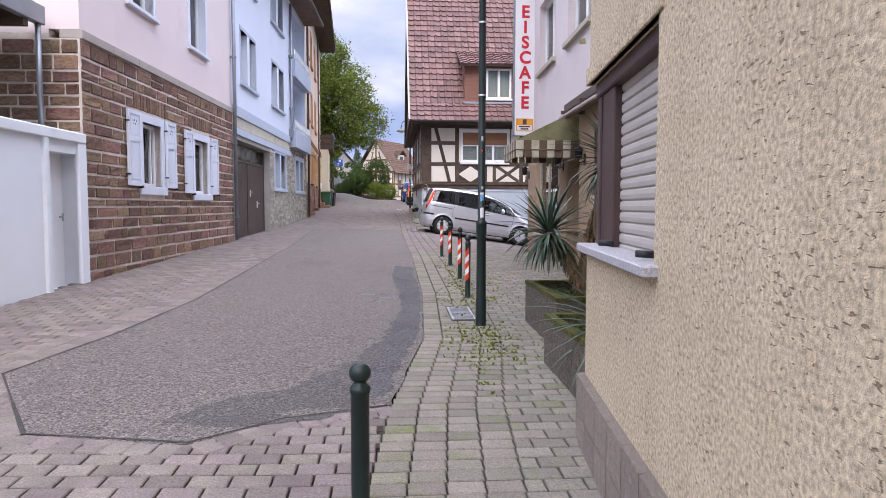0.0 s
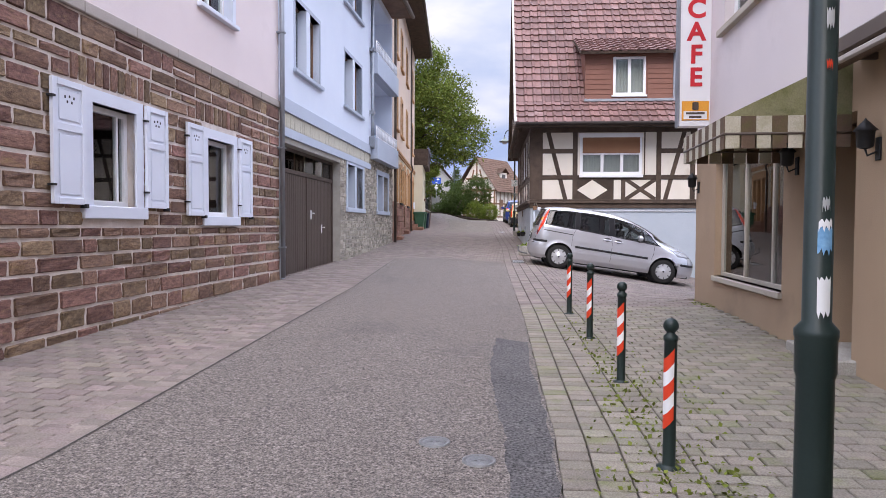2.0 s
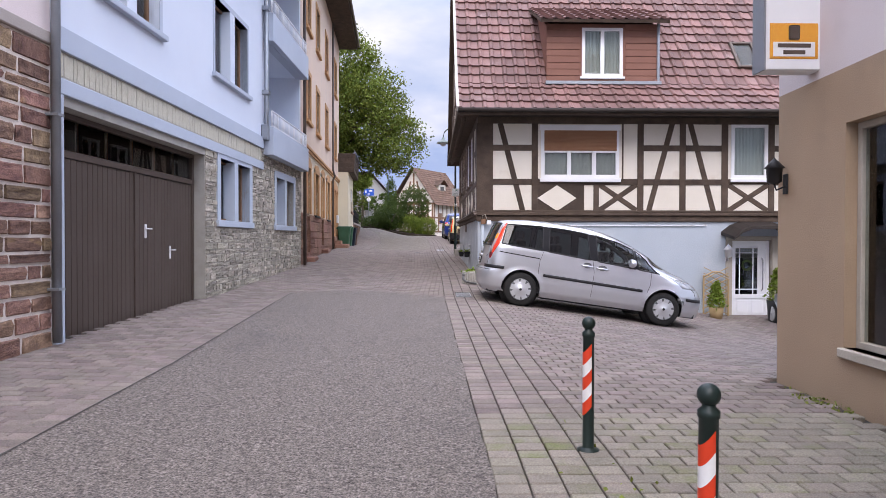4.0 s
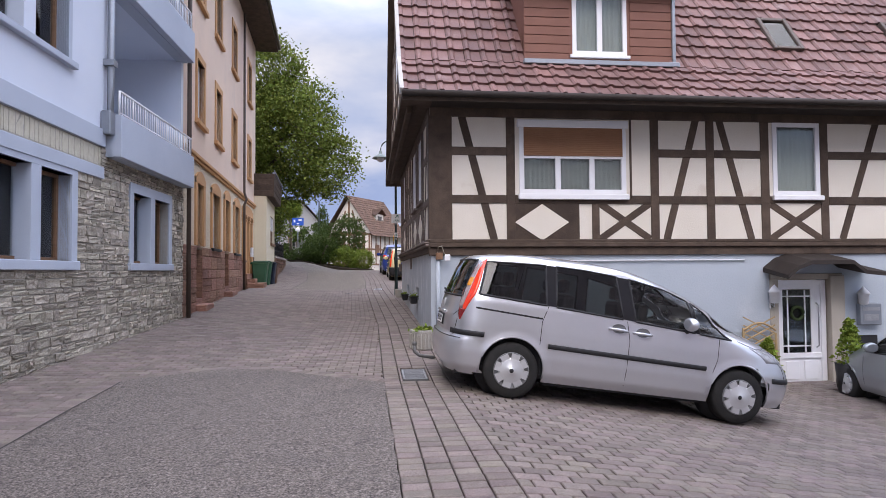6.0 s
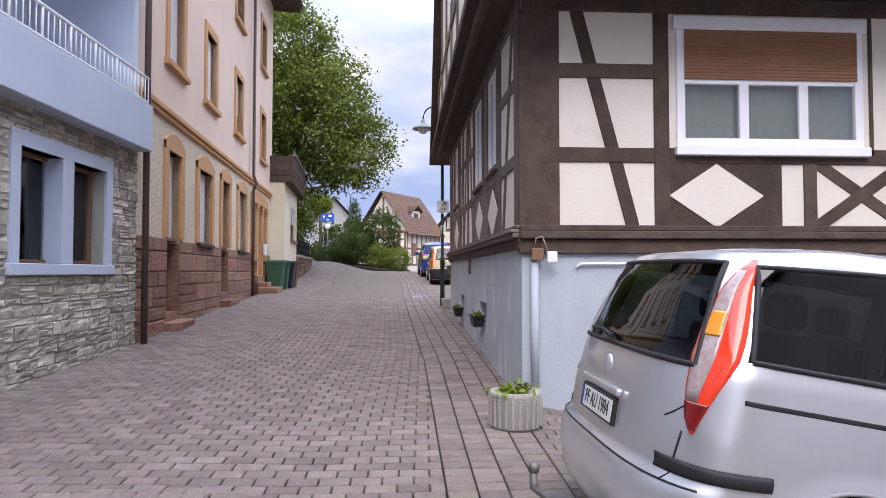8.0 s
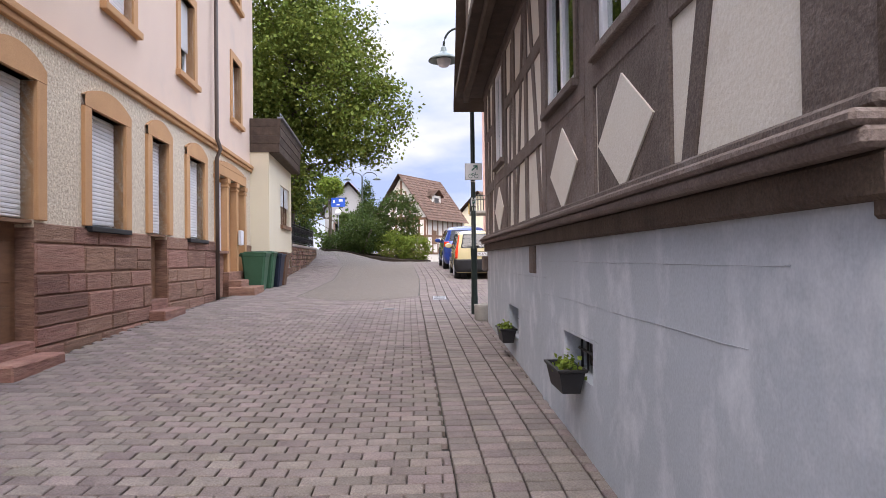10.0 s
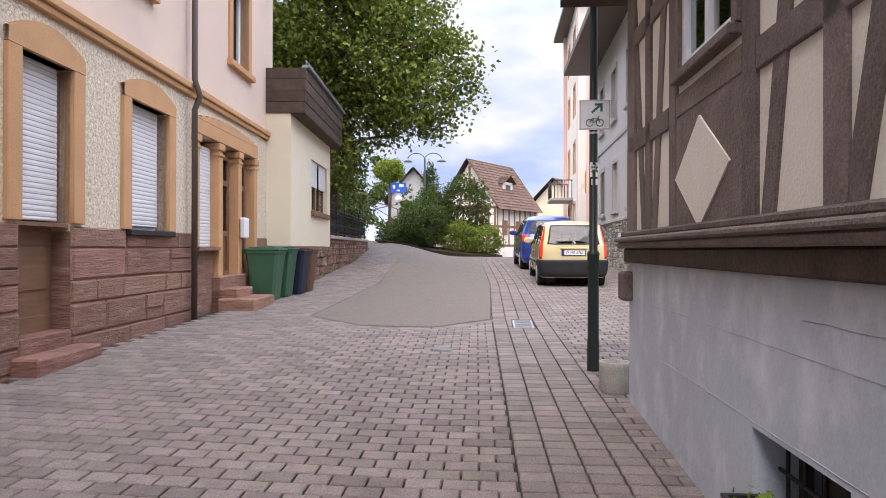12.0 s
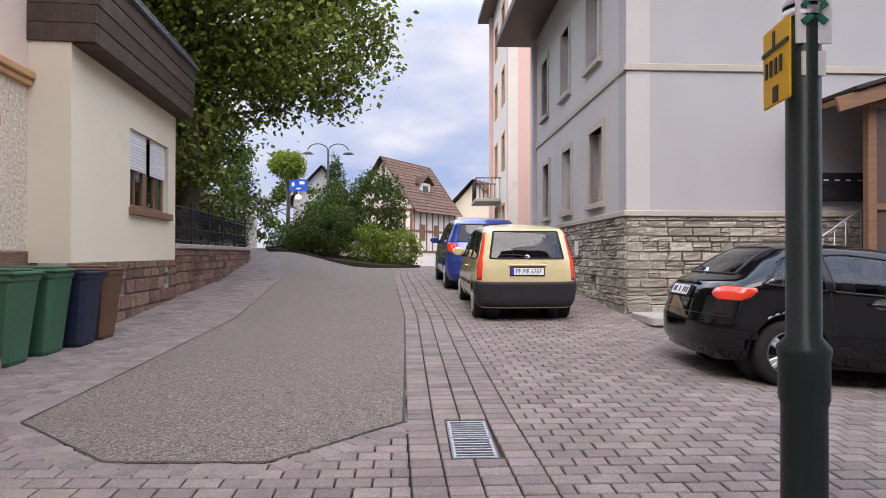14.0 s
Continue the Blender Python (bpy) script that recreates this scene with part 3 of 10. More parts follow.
def strip_x(y):
    """Western edge of the drainage strip along the carriageway."""
    return float(np.interp(y, [-5, 0, 4.62, 6.78, 9.76, 15, 18.7, 24.2, 30, 41.2, 47, 54.4, 62], [-.75, -.42, -.01, .33, .45, .47, .42, .37, .37, .06, .0, -.36, -.5]))


def sheet(name, rows, cols, fn, material, label, cat, kind="structure"):
    bm = B()
    grid = [[bm.verts.new(fn(i, j)) for j in range(cols)] for i in range(rows)]
    for i in range(rows - 1):
        for j in range(cols - 1):
            bm.faces.new((grid[i][j], grid[i][j + 1], grid[i + 1][j + 1], grid[i + 1][j]))
    ob = part(name, bm, material)
    return tagged(ob, label, cat, kind=kind)


gx = [-300, -120, -60, -30, -20, -14] + [-10 + 0.5 * i for i in range(61)] + [24, 32, 45, 80, 150, 300]
gy = [-300, -100, -40, -20] + [-10 + 0.5 * i for i in range(200)] + [92, 96, 100, 120, 160, 220, 300]
sheet("ground", len(gy), len(gx), lambda i, j: (gx[j], gy[i], gz(gx[j], gy[i]) - (0.03 if -6 < gy[i] < 60 else 0.06)), BED, "dark sandy ground bed under the street paving", "ground")


def carriageway(name, L, R, y0, y1, n, label):
    ys = sorted({*np.linspace(y0, y1, n), *[v for v in L[0] + R[0] if y0 < v < y1]})
    rng = random.Random(5)
    jl = [rng.uniform(-.012, .012) for _ in ys]

    def fn(i, j):
        y = ys[i]
        a, b = edge(L, y) + jl[i], edge(R, y) + jl[-1 - i]
        x = a + (b - a) * j / 14
        return (x, y, gz(x, y) + 0.013)
    return sheet(name, len(ys), 15, fn, ASPHALT if y0 < 30 else ASPHALT_UP, label, "road")


carriageway("road", LEFT1, RIGHT1, 3.93, 25.15, 90, "worn grey asphalt carriageway with bitten edges")
carriageway("road.001", LEFT2, RIGHT2, 40.35, 60, 60, "worn grey asphalt carriageway uphill of the paved stretch")
sheet("road.002", 40, 26, lambda i, j: (-11 + 0.6 * j, 58 + 1.3 * i, gz(-11 + 0.6 * j, 58 + 1.3 * i) + 0.004), ASPHALT_UP, "grey asphalt junction on the crest of the hill", "road")


def edge_joint(pts, w, label):
    """A dark bitumen-filled joint along the edge of the asphalt."""
    rng = random.Random(len(pts))
    fine = [(a + (c - a) * f, b + (d - b) * f) for (a, b), (c, d) in zip(pts, pts[1:]) for f in np.linspace(0, 1, max(2, int(math.hypot(c - a, d - b) / .2)))]
    bm = B()
    rows = []
    for i, (x, y) in enumerate(fine):
        q = fine[min(i + 1, len(fine) - 1)]
        o = fine[max(i - 1, 0)]
        u = Vector((q[0] - o[0], q[1] - o[1])).normalized()
        hw = w / 2 * rng.uniform(.55, 1.25)
        rows.append([bm.verts.new((x + s * u.y * hw, y - s * u.x * hw, gz(x, y) + .0165)) for s in (-1, 1)])
    for p, q in zip(rows, rows[1:]):
        if (p[0].co - q[0].co).length > 1e-4:
            bm.faces.new((p[0], p[1], q[1], q[0]))
    return tagged(part("edge_joint", bm, BITUMEN), label, "road joint", kind="structure")


BITUMEN = mat("dark_bitumen_joint", (0.04, 0.036, 0.032), (0.07, 0.062, 0.055), 20, 0.85, 0.3, 60, grain=0.4)
edge_joint([(edge(LEFT1, y), y) for y in (24.3, 23, 20, 17.6, 13, 9, 6.84, 5.38)] + [(-2.23, 4.09), (-1.22, 3.95), (-.72, 4.38), (-.03, 4.62)], .024, "dark bitumen joint between asphalt and paving")
edge_joint([(edge(LEFT2, y), y) for y in (54, 50, 47, 44, 41.2)] + [(-1.8, 40.37), (-.8, 40.37), (.04, 41.2)] + [(edge(RIGHT2, y), y) for y in (44, 47, 51)], .022, "dark bitumen joint round the upper asphalt")


def patch(name, pts, label, material=None, lift=0.0165, ragged=0.05):
    """A darker repair lying on the asphalt."""
    bm = B()
    f = bm.faces.new([bm.verts.new((x, y, 0)) for x, y in pts])
    bmesh.ops.triangulate(bm, faces=[f])
    for _ in range(4):
        bmesh.ops.subdivide_edges(bm, edges=bm.edges, cuts=1)
    for v in bm.verts:
        q = Vector((v.co.x, v.co.y, 1))
        v.co.x += noise.noise(q * 2.3) * ragged + noise.noise(q * 9) * ragged * .7
        v.co.y += noise.noise(q * 3.1 + Vector((7, 3, 0))) * ragged
        v.co.z = gz(v.co.x, v.co.y) + lift
    return tagged(part(name, bm, material or ASPHALT_DARK), label, "road patch", kind="structure")


patch("road_patch", [(.30, 7.0), (.41, 9.4), (.43, 12.9), (.08, 13.1), (.0, 11.2), (.1, 10.2), (.12, 8.6), (.02, 7.2), (-.12, 5.9), (-.25, 4.85), (-.08, 4.8), (.12, 6.0)], "dark asphalt repair along the drainage strip")
patch("road_patch", [(-.98, 4.25), (-.5, 4.32), (-.16, 4.62), (.05, 5.5), (.24, 6.7), (.3, 7.2), (.1, 7.9), (-.1, 7.0), (-.28, 6.2), (-.42, 5.6), (-.75, 5.1), (-1.25, 4.7), (-1.5, 4.3)], "asphalt darkened by dirt beside the kerb", ASPHALT_OIL, 0.0148, 0.11)

# ---- houses on the walled side: stone and pink plaster ----
FA = facade((-4.64, 10.4), (-4.30, 18.4))


def shutter(parent, x0, x1, z0, z1, m=None):
    """A panelled wooden shutter folded back against the wall."""
    bm = frame_bm(x0, x1, z0, z1, 0.07, -0.075, -0.03, (), [(z0 + 0.62 * (z1 - z0), 0.08)])
    sh = part("shutter", bm, SHUTTER_P, parent, "white-blue panelled wooden shutter", m)
    bm = B()
    zm = z0 + 0.62 * (z1 - z0)
    for a, b in ((z0 + 0.07, zm - 0.04), (zm + 0.04, z1 - 0.07)):
        box(bm, x0 + 0.07, x1 - 0.07, -0.055, -0.035, a, b)
        box(bm, x0 + 0.105, x1 - 0.105, -0.064, -0.054, a + 0.035, b - 0.035, 0.008)
    part("panel", bm, SHUTTER_P, sh, "", m)
    bm = B()
    xc = (x0 + x1) / 2
    for i, (dx, dz) in enumerate(((-.07, .02), (0, .03), (.07, .02), (-.035, -.03), (.035, -.03))):
        box(bm, xc + dx - 0.011, xc + dx + 0.011, -0.0665, -0.0635, z1 - 0.2 + dz - .014, z1 - 0.2 + dz + .014)
    part("cut_out", bm, BLACKPL, sh, "", m)
    bm = B()
    for z in (z0 + 0.2, z1 - 0.2):
        box(bm, x0 - 0.03, x0 + 0.03, -0.085, -0.02, z - 0.012, z + 0.012)
    box(bm, x1 - 0.06, x1 - 0.02, -0.10, -0.02, z0 - 0.035, z0 + 0.01)
    part("hinge", bm, BLACKPL, sh, "", m)


def house_a():
    h = thing("house", "brown sandstone house with pale pink plaster upper floor", "house", FA)
    wins = [(2.12, 2.98, 1.88, 3.06), (4.90, 5.82, 1.80, 3.02)]
    top = 4.02
    part("wall", wall_bm(0, 7.98, -0.4, top, 0.45, wins), MORTAR, h, "light lime mortar between the stones")
    cas = [(a - .16, b + .16, c - .16, 3.24) for a, b, c, d in wins]
    arch = [(a - .35, b + .35, 3.24, 3.56) for a, b, c, d in wins]
    lay = stone_layout(0.0, 7.97, 0.1, top - 0.0, cas + arch, (0.165, 0.245), (0.24, 0.66), 3, 0.03, 0.08)
    for a, b, c, d in arch:
        n = 11
        for i in range(n):
            x = a + (b - a) * i / n
            lay.append((x + .014, x + (b - a) / n - .014, c + .015, d - .012))
    lay_stones(h, lay, 0.09, SAND_R, SAND_RJ, None, lambda s: abs(s[0] - 3.2) + abs(s[2] - 1.6) * 0.8, 0.12, 0.030)
    ups = [(1.7, 2.8, 5.08, 6.6), (4.76, 5.86, 5.04, 6.6)]
    part("upper_wall", wall_bm(0, 7.98, 4.16, 10.5, 0.45, ups + [(a, b, 7.9, 9.4) for a, b, _, _ in ups]), PINK, h, "pale pink plaster upper wall")
    for i in range(8):
        bm = B()
        box(bm, i, min(i + 0.995, 7.98), -0.045, 0.3, top, 4.16, 0.012)
        part("cornice_block", bm, STONETRIM, h, "grey sandstone string course")
    for i, (a, b, c, d) in enumerate(wins):
        w = window(h, a, b, c, d, back=0.10, w=0.07, sill=(0.15, 0.06, SHUTTER_P, 0.2), casing=(0.15, 0.03, SHUTTER_P), bars=[(b - 0.2, .03)] if i == 0 else (), lab="white casement window with pale blue surround")
        shutter(w, a - .70, a - .165, c + 0.0, d + 0.14)
        shutter(w, b + .165, b + .68, c + 0.0, d + 0.14)
    for a, b, c, d in ups:
        window(h, a, b, c, d, back=0.15, sill=(0.07, 0.09, SHUTTER_P, 0.12), casing=(0.1, 0.02, SHUTTER_P), bars=[((a + b) / 2, .06)])
        window(h, a, b, 7.9, 9.4, back=0.15, sill=(0.07, 0.09, SHUTTER_P, 0.12), casing=(0.1, 0.02, SHUTTER_P), bars=[((a + b) / 2, .06)])
    # gable wall and back, closing the house
    g = Matrix.Rotation(radians(90), 4, 'Z')
    part("wall", wall_bm(0, 8, -0.4, 4.1, 0.4), MORTAR, h, "", Matrix.Translation((0.4, 0.45, 0)) @ g)
    lay = stone_layout(0.0, 7.38, 0.2, 4.02, [], (0.16, 0.24), (0.25, 0.55), 9, 0.03, 0.08)
    lay_stones(h, lay, 0.07, SAND_R, SAND_RJ, Matrix.Translation((0.0, 7.4, 0)) @ Matrix.Rotation(radians(-90), 4, 'Z'), lambda s: -s[0], 0.15, 0.03, limit=100)
    part("wall", wall_bm(0, 8, 4.1, 10.5, 0.4), PINK, h, "", Matrix.Translation((0.4, 0.45, 0)) @ g)
    part("wall", wall_bm(0, 7.98, -0.4, 10.5, 0.3), PINK, h, "", Matrix.Translation((0, 8.2, 0)))
    bm = B()
    box(bm, -0.3, 8.0, -0.5, 8.9, 10.5, 10.65)
    quad(bm, [(-.3, -.5, 10.65), (8, -.5, 10.65), (8, 4.2, 14.5), (-.3, 4.2, 14.5)])
    quad(bm, [(-.3, 8.9, 10.65), (8, 8.9, 10.65), (8, 4.2, 14.5), (-.3, 4.2, 14.5)])
    part("roof", bm, TILE_OLD, h)
    bm = B()
    tube(bm, [(7.93, -0.1, 10.4), (7.93, -0.1, 0.6)], 0.05)
    for z in (1.2, 3.2, 5.5, 8):
        box(bm, 7.87, 7.99, -0.16, 0.0, z, z + 0.03)
    part("downpipe", bm, ZINC, h, "grey zinc downpipe")


def house_white_porch():
    """The low white-plastered block with a door that adjoins the stone house."""
    h = thing("house", "low white plastered porch block with a plain grey door", "house", FA)
    part("wall", wall_bm(-6.5, -0.03, -0.4, 2.45, 0.3, [(-1.0, -0.22, -0.4, 2.28)], 0.0), PORCHWH, h)
    bm = B()
    box(bm, -6.5, -0.01, -0.06, 0.4, 2.45, 2.60, 0.015)
    box(bm, -1.12, -1.0, -0.05, 0.3, -0.3, 2.45, 0.01), box(bm, -0.22, 0.0, -0.05, 0.3, -0.3, 2.45, 0.01)
    part("coping", bm, PORCHWH, h)
    bm = B()
    box(bm, -1.0, -0.22, 0.22, 0.27, 0.3, 2.28)
    d = part("door", bm, WHITE, h, "plain grey-white door")
    bm = B()
    tube(bm, [(-0.32, 0.17, 1.3), (-0.32, 0.17, 1.42)], 0.012), tube(bm, [(-0.32, 0.17, 1.36), (-0.32, 0.24, 1.36)], 0.012)
    part("handle", bm, STEEL, d)
    bm = B()
    box(bm, -1.15, 0.02, -0.1, 0.4, -0.2, 0.33, 0.02)
    part("step", bm, PORCHWH, h)
    bm = B()
    box(bm, -6.5, -0.05, 4.0, 4.2, -0.4, 2.4)
    part("wall", bm, PORCHWH, h)


def carport_roof():
    h = thing("canopy", "dark flat canopy roof on steel edge beam behind the porch", "canopy", FA)
    bm = B()
    box(bm, -6.5, -0.25, 0.5, 6, 4.25, 4.4, 0.01)
    part("deck", bm, BROWNMET, h)
    bm = B()
    for i in range(9):
        box(bm, -6.4 + i * 0.72, -6.28 + i * 0.72, 0.45, 6, 4.05, 4.25)
    part("joist", bm, TIMBER, h)
    bm = B()
    box(bm, -6.5, -0.2, 0.38, 0.5, 4.15, 4.42, 0.01)
    part("gutter", bm, ZINC, h)
    bm = B()
    tube(bm, [(-0.3, 0.44, 4.2), (-0.3, 0.44, 2.6)], 0.04)
    part("post", bm, ZINC, h)


house_a()
house_white_porch()
carport_roof()

# ---- pale blue house with garage ----
FB = facade((-4.30, 18.4), (-3.93, 31.0))


def house_b():
    h = thing("house", "pale blue house with garage, stone ground floor and balconies", "house", FB)
    gar = (0.18, 4.72, -0.3, 3.38)
    lows = [(5.50, 7.42, 2.18, 3.42), (9.72, 11.62, 2.18, 3.44)]
    part("wall", wall_bm(0, 12.6, -0.4, 4.02, 0.4, [gar] + lows), MORTAR_G, h, "grey mortar between the stones")
    lay = stone_layout(4.74, 12.6, 0.1, 4.02, [(a - .17, b + .17, c - .14, d + .14) for a, b, c, d in lows] + [(4.7, 8.4, 3.66, 4.02)], (0.06, 0.17), (0.12, 0.42), 17, 0.012)
    lay_stones(h, lay, 0.06, GREYST, GREYSTJ, None, lambda s: abs(s[0] - 6) + abs(s[2] - 1.8), 0.2, 0.03)
    # frieze of upright stones over the garage
    lay = stone_layout(0.02, 8.4, 3.70, 4.02, [], (0.3, 0.34), (0.06, 0.22), 23, 0.008)
    lay_stones(h, lay, 0.05, FRIEZE, FRIEZE, None, lambda s: s[0], 0.1, 0.012, limit=80)
    bm = B()
    box(bm, 0.0, 8.45, -0.05, 0.1, 3.50, 3.69, 0.008), box(bm, 0.0, 0.17, -0.045, 0.2, -0.3, 3.50, 0.008)
    part("lintel", bm, BLUEBAND, h, "blue-grey painted lintel band")
    bm = B()
    box(bm, 0.0, 8.5, -0.045, 0.1, 4.02, 4.30, 0.006)
    part("band", bm, BLUEBAND, h, "blue-grey painted band")
    # garage door
    gd = part("garage_door", ring_bm(0.18, 4.72, 0.3, 3.38, 0.07, 0.2, 0.3), GARAGE, h, "grey-brown boarded double garage door with top lights")
    bm = B()
    box(bm, 0.25, 4.65, 0.206, 0.3, 2.815, 2.905, 0.004)
    part("transom", bm, GARAGE, gd)
    bm = B()
    box(bm, 2.425, 2.475, 0.204, 0.3, 0.37, 2.815, 0.004)
    part("meeting_stile", bm, GARAGE, gd)
    for lo, hi in ((0.25, 2.42), (2.48, 4.65)):
        n = 17
        for i in range(n):
            bm = B()
            a = lo + (hi - lo) * i / n
            box(bm, a + .004, a + (hi - lo) / n - .004, 0.225, 0.26, 0.35, 2.81, 0.006)
            part("board", bm, GARAGE, gd)
    for i in range(6):
        bm = B()
        a = 0.26 + i * 0.735
        box(bm, a, a + 0.69, 0.25, 0.256, 2.92, 3.30)
        part("pane", bm, GLASS, gd)
    for x, z in ((2.78, 1.92), (3.68, 1.57)):
        bm = B()
        box(bm, x - .02, x + .02, 0.20, 0.225, z - .11, z + .11, .005)
        tube(bm, [(x, 0.2, z + .04), (x, 0.16, z + .04), (x + .11, 0.16, z + .04)], 0.011)
        part("handle", bm, WHITE, gd, "light metal handle plate")
    for a, b, c, d in lows:
        mid = (a + b) / 2
        window(h, a, b, c, d, back=0.16, w=0.05, mat_f=WOODBR, sill=(0.13, 0.07, BLUEBAND, 0.2), casing=(0.17, 0.035, BLUEBAND), curtain=True, bars=(), lab="dark wooden window with blue-grey surround")
        bm = B()
        box(bm, mid - .12, mid + .12, -0.035, 0.3, c, d, 0.006)
        part("mullion", bm, BLUEBAND, h)
    ups = [(1.02, 2.82), (5.27, 7.32)]
    holes = [(a, b, z, z + 1.5) for a, b in ups for z in (5.05, 7.95)]
    rec = [(8.72, 12.45, 4.35, 6.75), (8.72, 12.45, 7.15, 9.5)]
    part("upper_wall", wall_bm(0, 12.6, 4.30, 9.7, 0.4, holes + rec), BLUEW, h, "pale blue plaster upper wall")
    for a, b, c, d in holes:
        mid = (a + b) / 2
        window(h, a, b, c, d, back=0.16, w=0.05, mat_f=WOODBR, sill=(0.09, 0.09, BLUEBAND, 0.15), curtain=True, casing=(0.1, 0.012, BLUEBAND), lab="brown wooden twin window with pale blue mullion")
        bm = B()
        box(bm, mid - .14, mid + .14, -0.012, 0.3, c, d, 0.006)
        part("mullion", bm, BLUEW, h)
    for (a, b, c, d) in rec:
        bm = B()
        box(bm, a - 0.05, b + 0.05, 1.5, 1.6, c, d)
        box(bm, a - .1, a, 0.4, 1.6, c, d), box(bm, b, b + .1, 0.4, 1.6, c, d)
        box(bm, a - .1, b + .1, 0.02, 1.6, d - 0.04, d - 0.01)
        part("recess_wall", bm, BLUEW, h)
        bm = B()
        box(bm, a, b, -0.02, 1.6, c - 0.4, c + 0.02)
        fl = part("balcony", bm, BLUEBAND, h, "recessed balcony with projecting parapet and white rail")
        bm = B()
        box(bm, a - 0.15, b + 0.10, -0.26, -0.12, c - 0.47, c + 0.22, 0.01), box(bm, a - 0.15, b + 0.1, -0.12, 0.1, c - 0.47, c - 0.36)
        box(bm, a - .15, a - 0.02, -0.13, 0.0, c - .47, c + .22)
        part("parapet", bm, BLUEBAND, fl)
        bm = B()
        tube(bm, [(a - 0.1, -0.2, c + .62), (b + .05, -0.2, c + .62)], 0.022, 8), tube(bm, [(a - 0.1, -0.2, c + .27), (b + .05, -0.2, c + .27)], 0.014, 8)
        n = 34
        for i in range(n + 1):
            x = a - .1 + (b - a + .15) * i / n
            tube(bm, [(x, -0.2, c + .22), (x, -0.2, c + .62)], 0.009 if i % 5 else 0.018, 6)
        part("railing", bm, WHITE, fl, "white painted steel railing")
        bm = frame_bm(a + .5, b - .6, c + .02, d - .25, .08, 1.42, 1.5, [((a + b) / 2, .1)])
        part("balcony_door", bm, WHITE, fl)
    bm = B()
    tube(bm, [(8.55, -0.09, 9.5), (8.55, -0.09, 5.0), (8.55, -0.09, 4.6), (8.45, -0.09, 4.3)], 0.055)
    box(bm, 8.38, 8.62, -0.16, -0.0, 4.22, 4.6, 0.02), box(bm, 8.46, 8.62, -0.17, 0, 5.35, 5.45), box(bm, 8.46, 8.62, -0.17, 0, 7.4, 7.5)
    part("downpipe", bm, ZINC, h, "grey zinc downpipe with rainwater head")
    part("wall", wall_bm(0, 12.6, -0.4, 9.7, 0.3), BLUEW, h, "", Matrix.Translation((0, 8.0, 0)))
    bm = B()
    box(bm, -0.0, 12.6, 0.4, 8.0, 9.55, 9.7)
    box(bm, 0.0, 12.55, -0.75, 8.8, 9.7, 9.85)
    quad(bm, [(0, -.75, 9.85), (12.55, -.75, 9.85), (12.55, 4.1, 14), (0, 4.1, 14)])
    quad(bm, [(0, 8.8, 9.85), (12.55, 8.8, 9.85), (12.55, 4.1, 14), (0, 4.1, 14)])
    part("roof", bm, TILE_OLD, h)
    bm = B()
    tube(bm, [(0, -.82, 9.75), (12.6, -.82, 9.75)], 0.075)
    part("gutter", bm, BROWNMET, h)


house_b()

# ---- peach house with orange sandstone surrounds ----
FC = facade((-3.95, 31.0), (-4.75, 45.2))


def segment_casing(parent, x0, x1, z0, z1, cw=0.2, rise=0.16, m=None, foot=None):
    """Sandstone surround with a shallow segmental head."""
    bm = B()
    zb = foot if foot is not None else z0
    for a, b in ((x0 - cw, x0), (x1, x1 + cw)):
        jb = B()
        box(jb, a, b, -0.05, 0.16, zb, z1 - 0.002, 0.008)
        part("jamb", jb, ORANGE_ST, parent, "orange sandstone jamb", m)
    n = 10
    for i in range(n):
        a0, a1 = x0 - cw + (x1 - x0 + 2 * cw) * i / n, x0 - cw + (x1 - x0 + 2 * cw) * (i + 1) / n

        def top(x):
            k = (x - (x0 + x1) / 2) / ((x1 - x0) / 2 + cw)
            return z1 + 0.14 + rise * (1 - k * k)
        v = [bm.verts.new(p) for p in ((a0, -.05, z1), (a1, -.05, z1), (a1, -.05, top(a1)), (a0, -.05, top(a0)), (a0, .16, z1), (a1, .16, z1), (a1, .16, top(a1)), (a0, .16, top(a0)))]
        for f in ((0, 1, 2, 3), (4, 7, 6, 5), (0, 4, 5, 1), (3, 2, 6, 7)):
            bm.faces.new([v[k] for k in f])
    bmesh.ops.remove_doubles(bm, verts=bm.verts, dist=0.0005)
    part("arched_head", bm, ORANGE_ST, parent, "orange sandstone arched head", m)


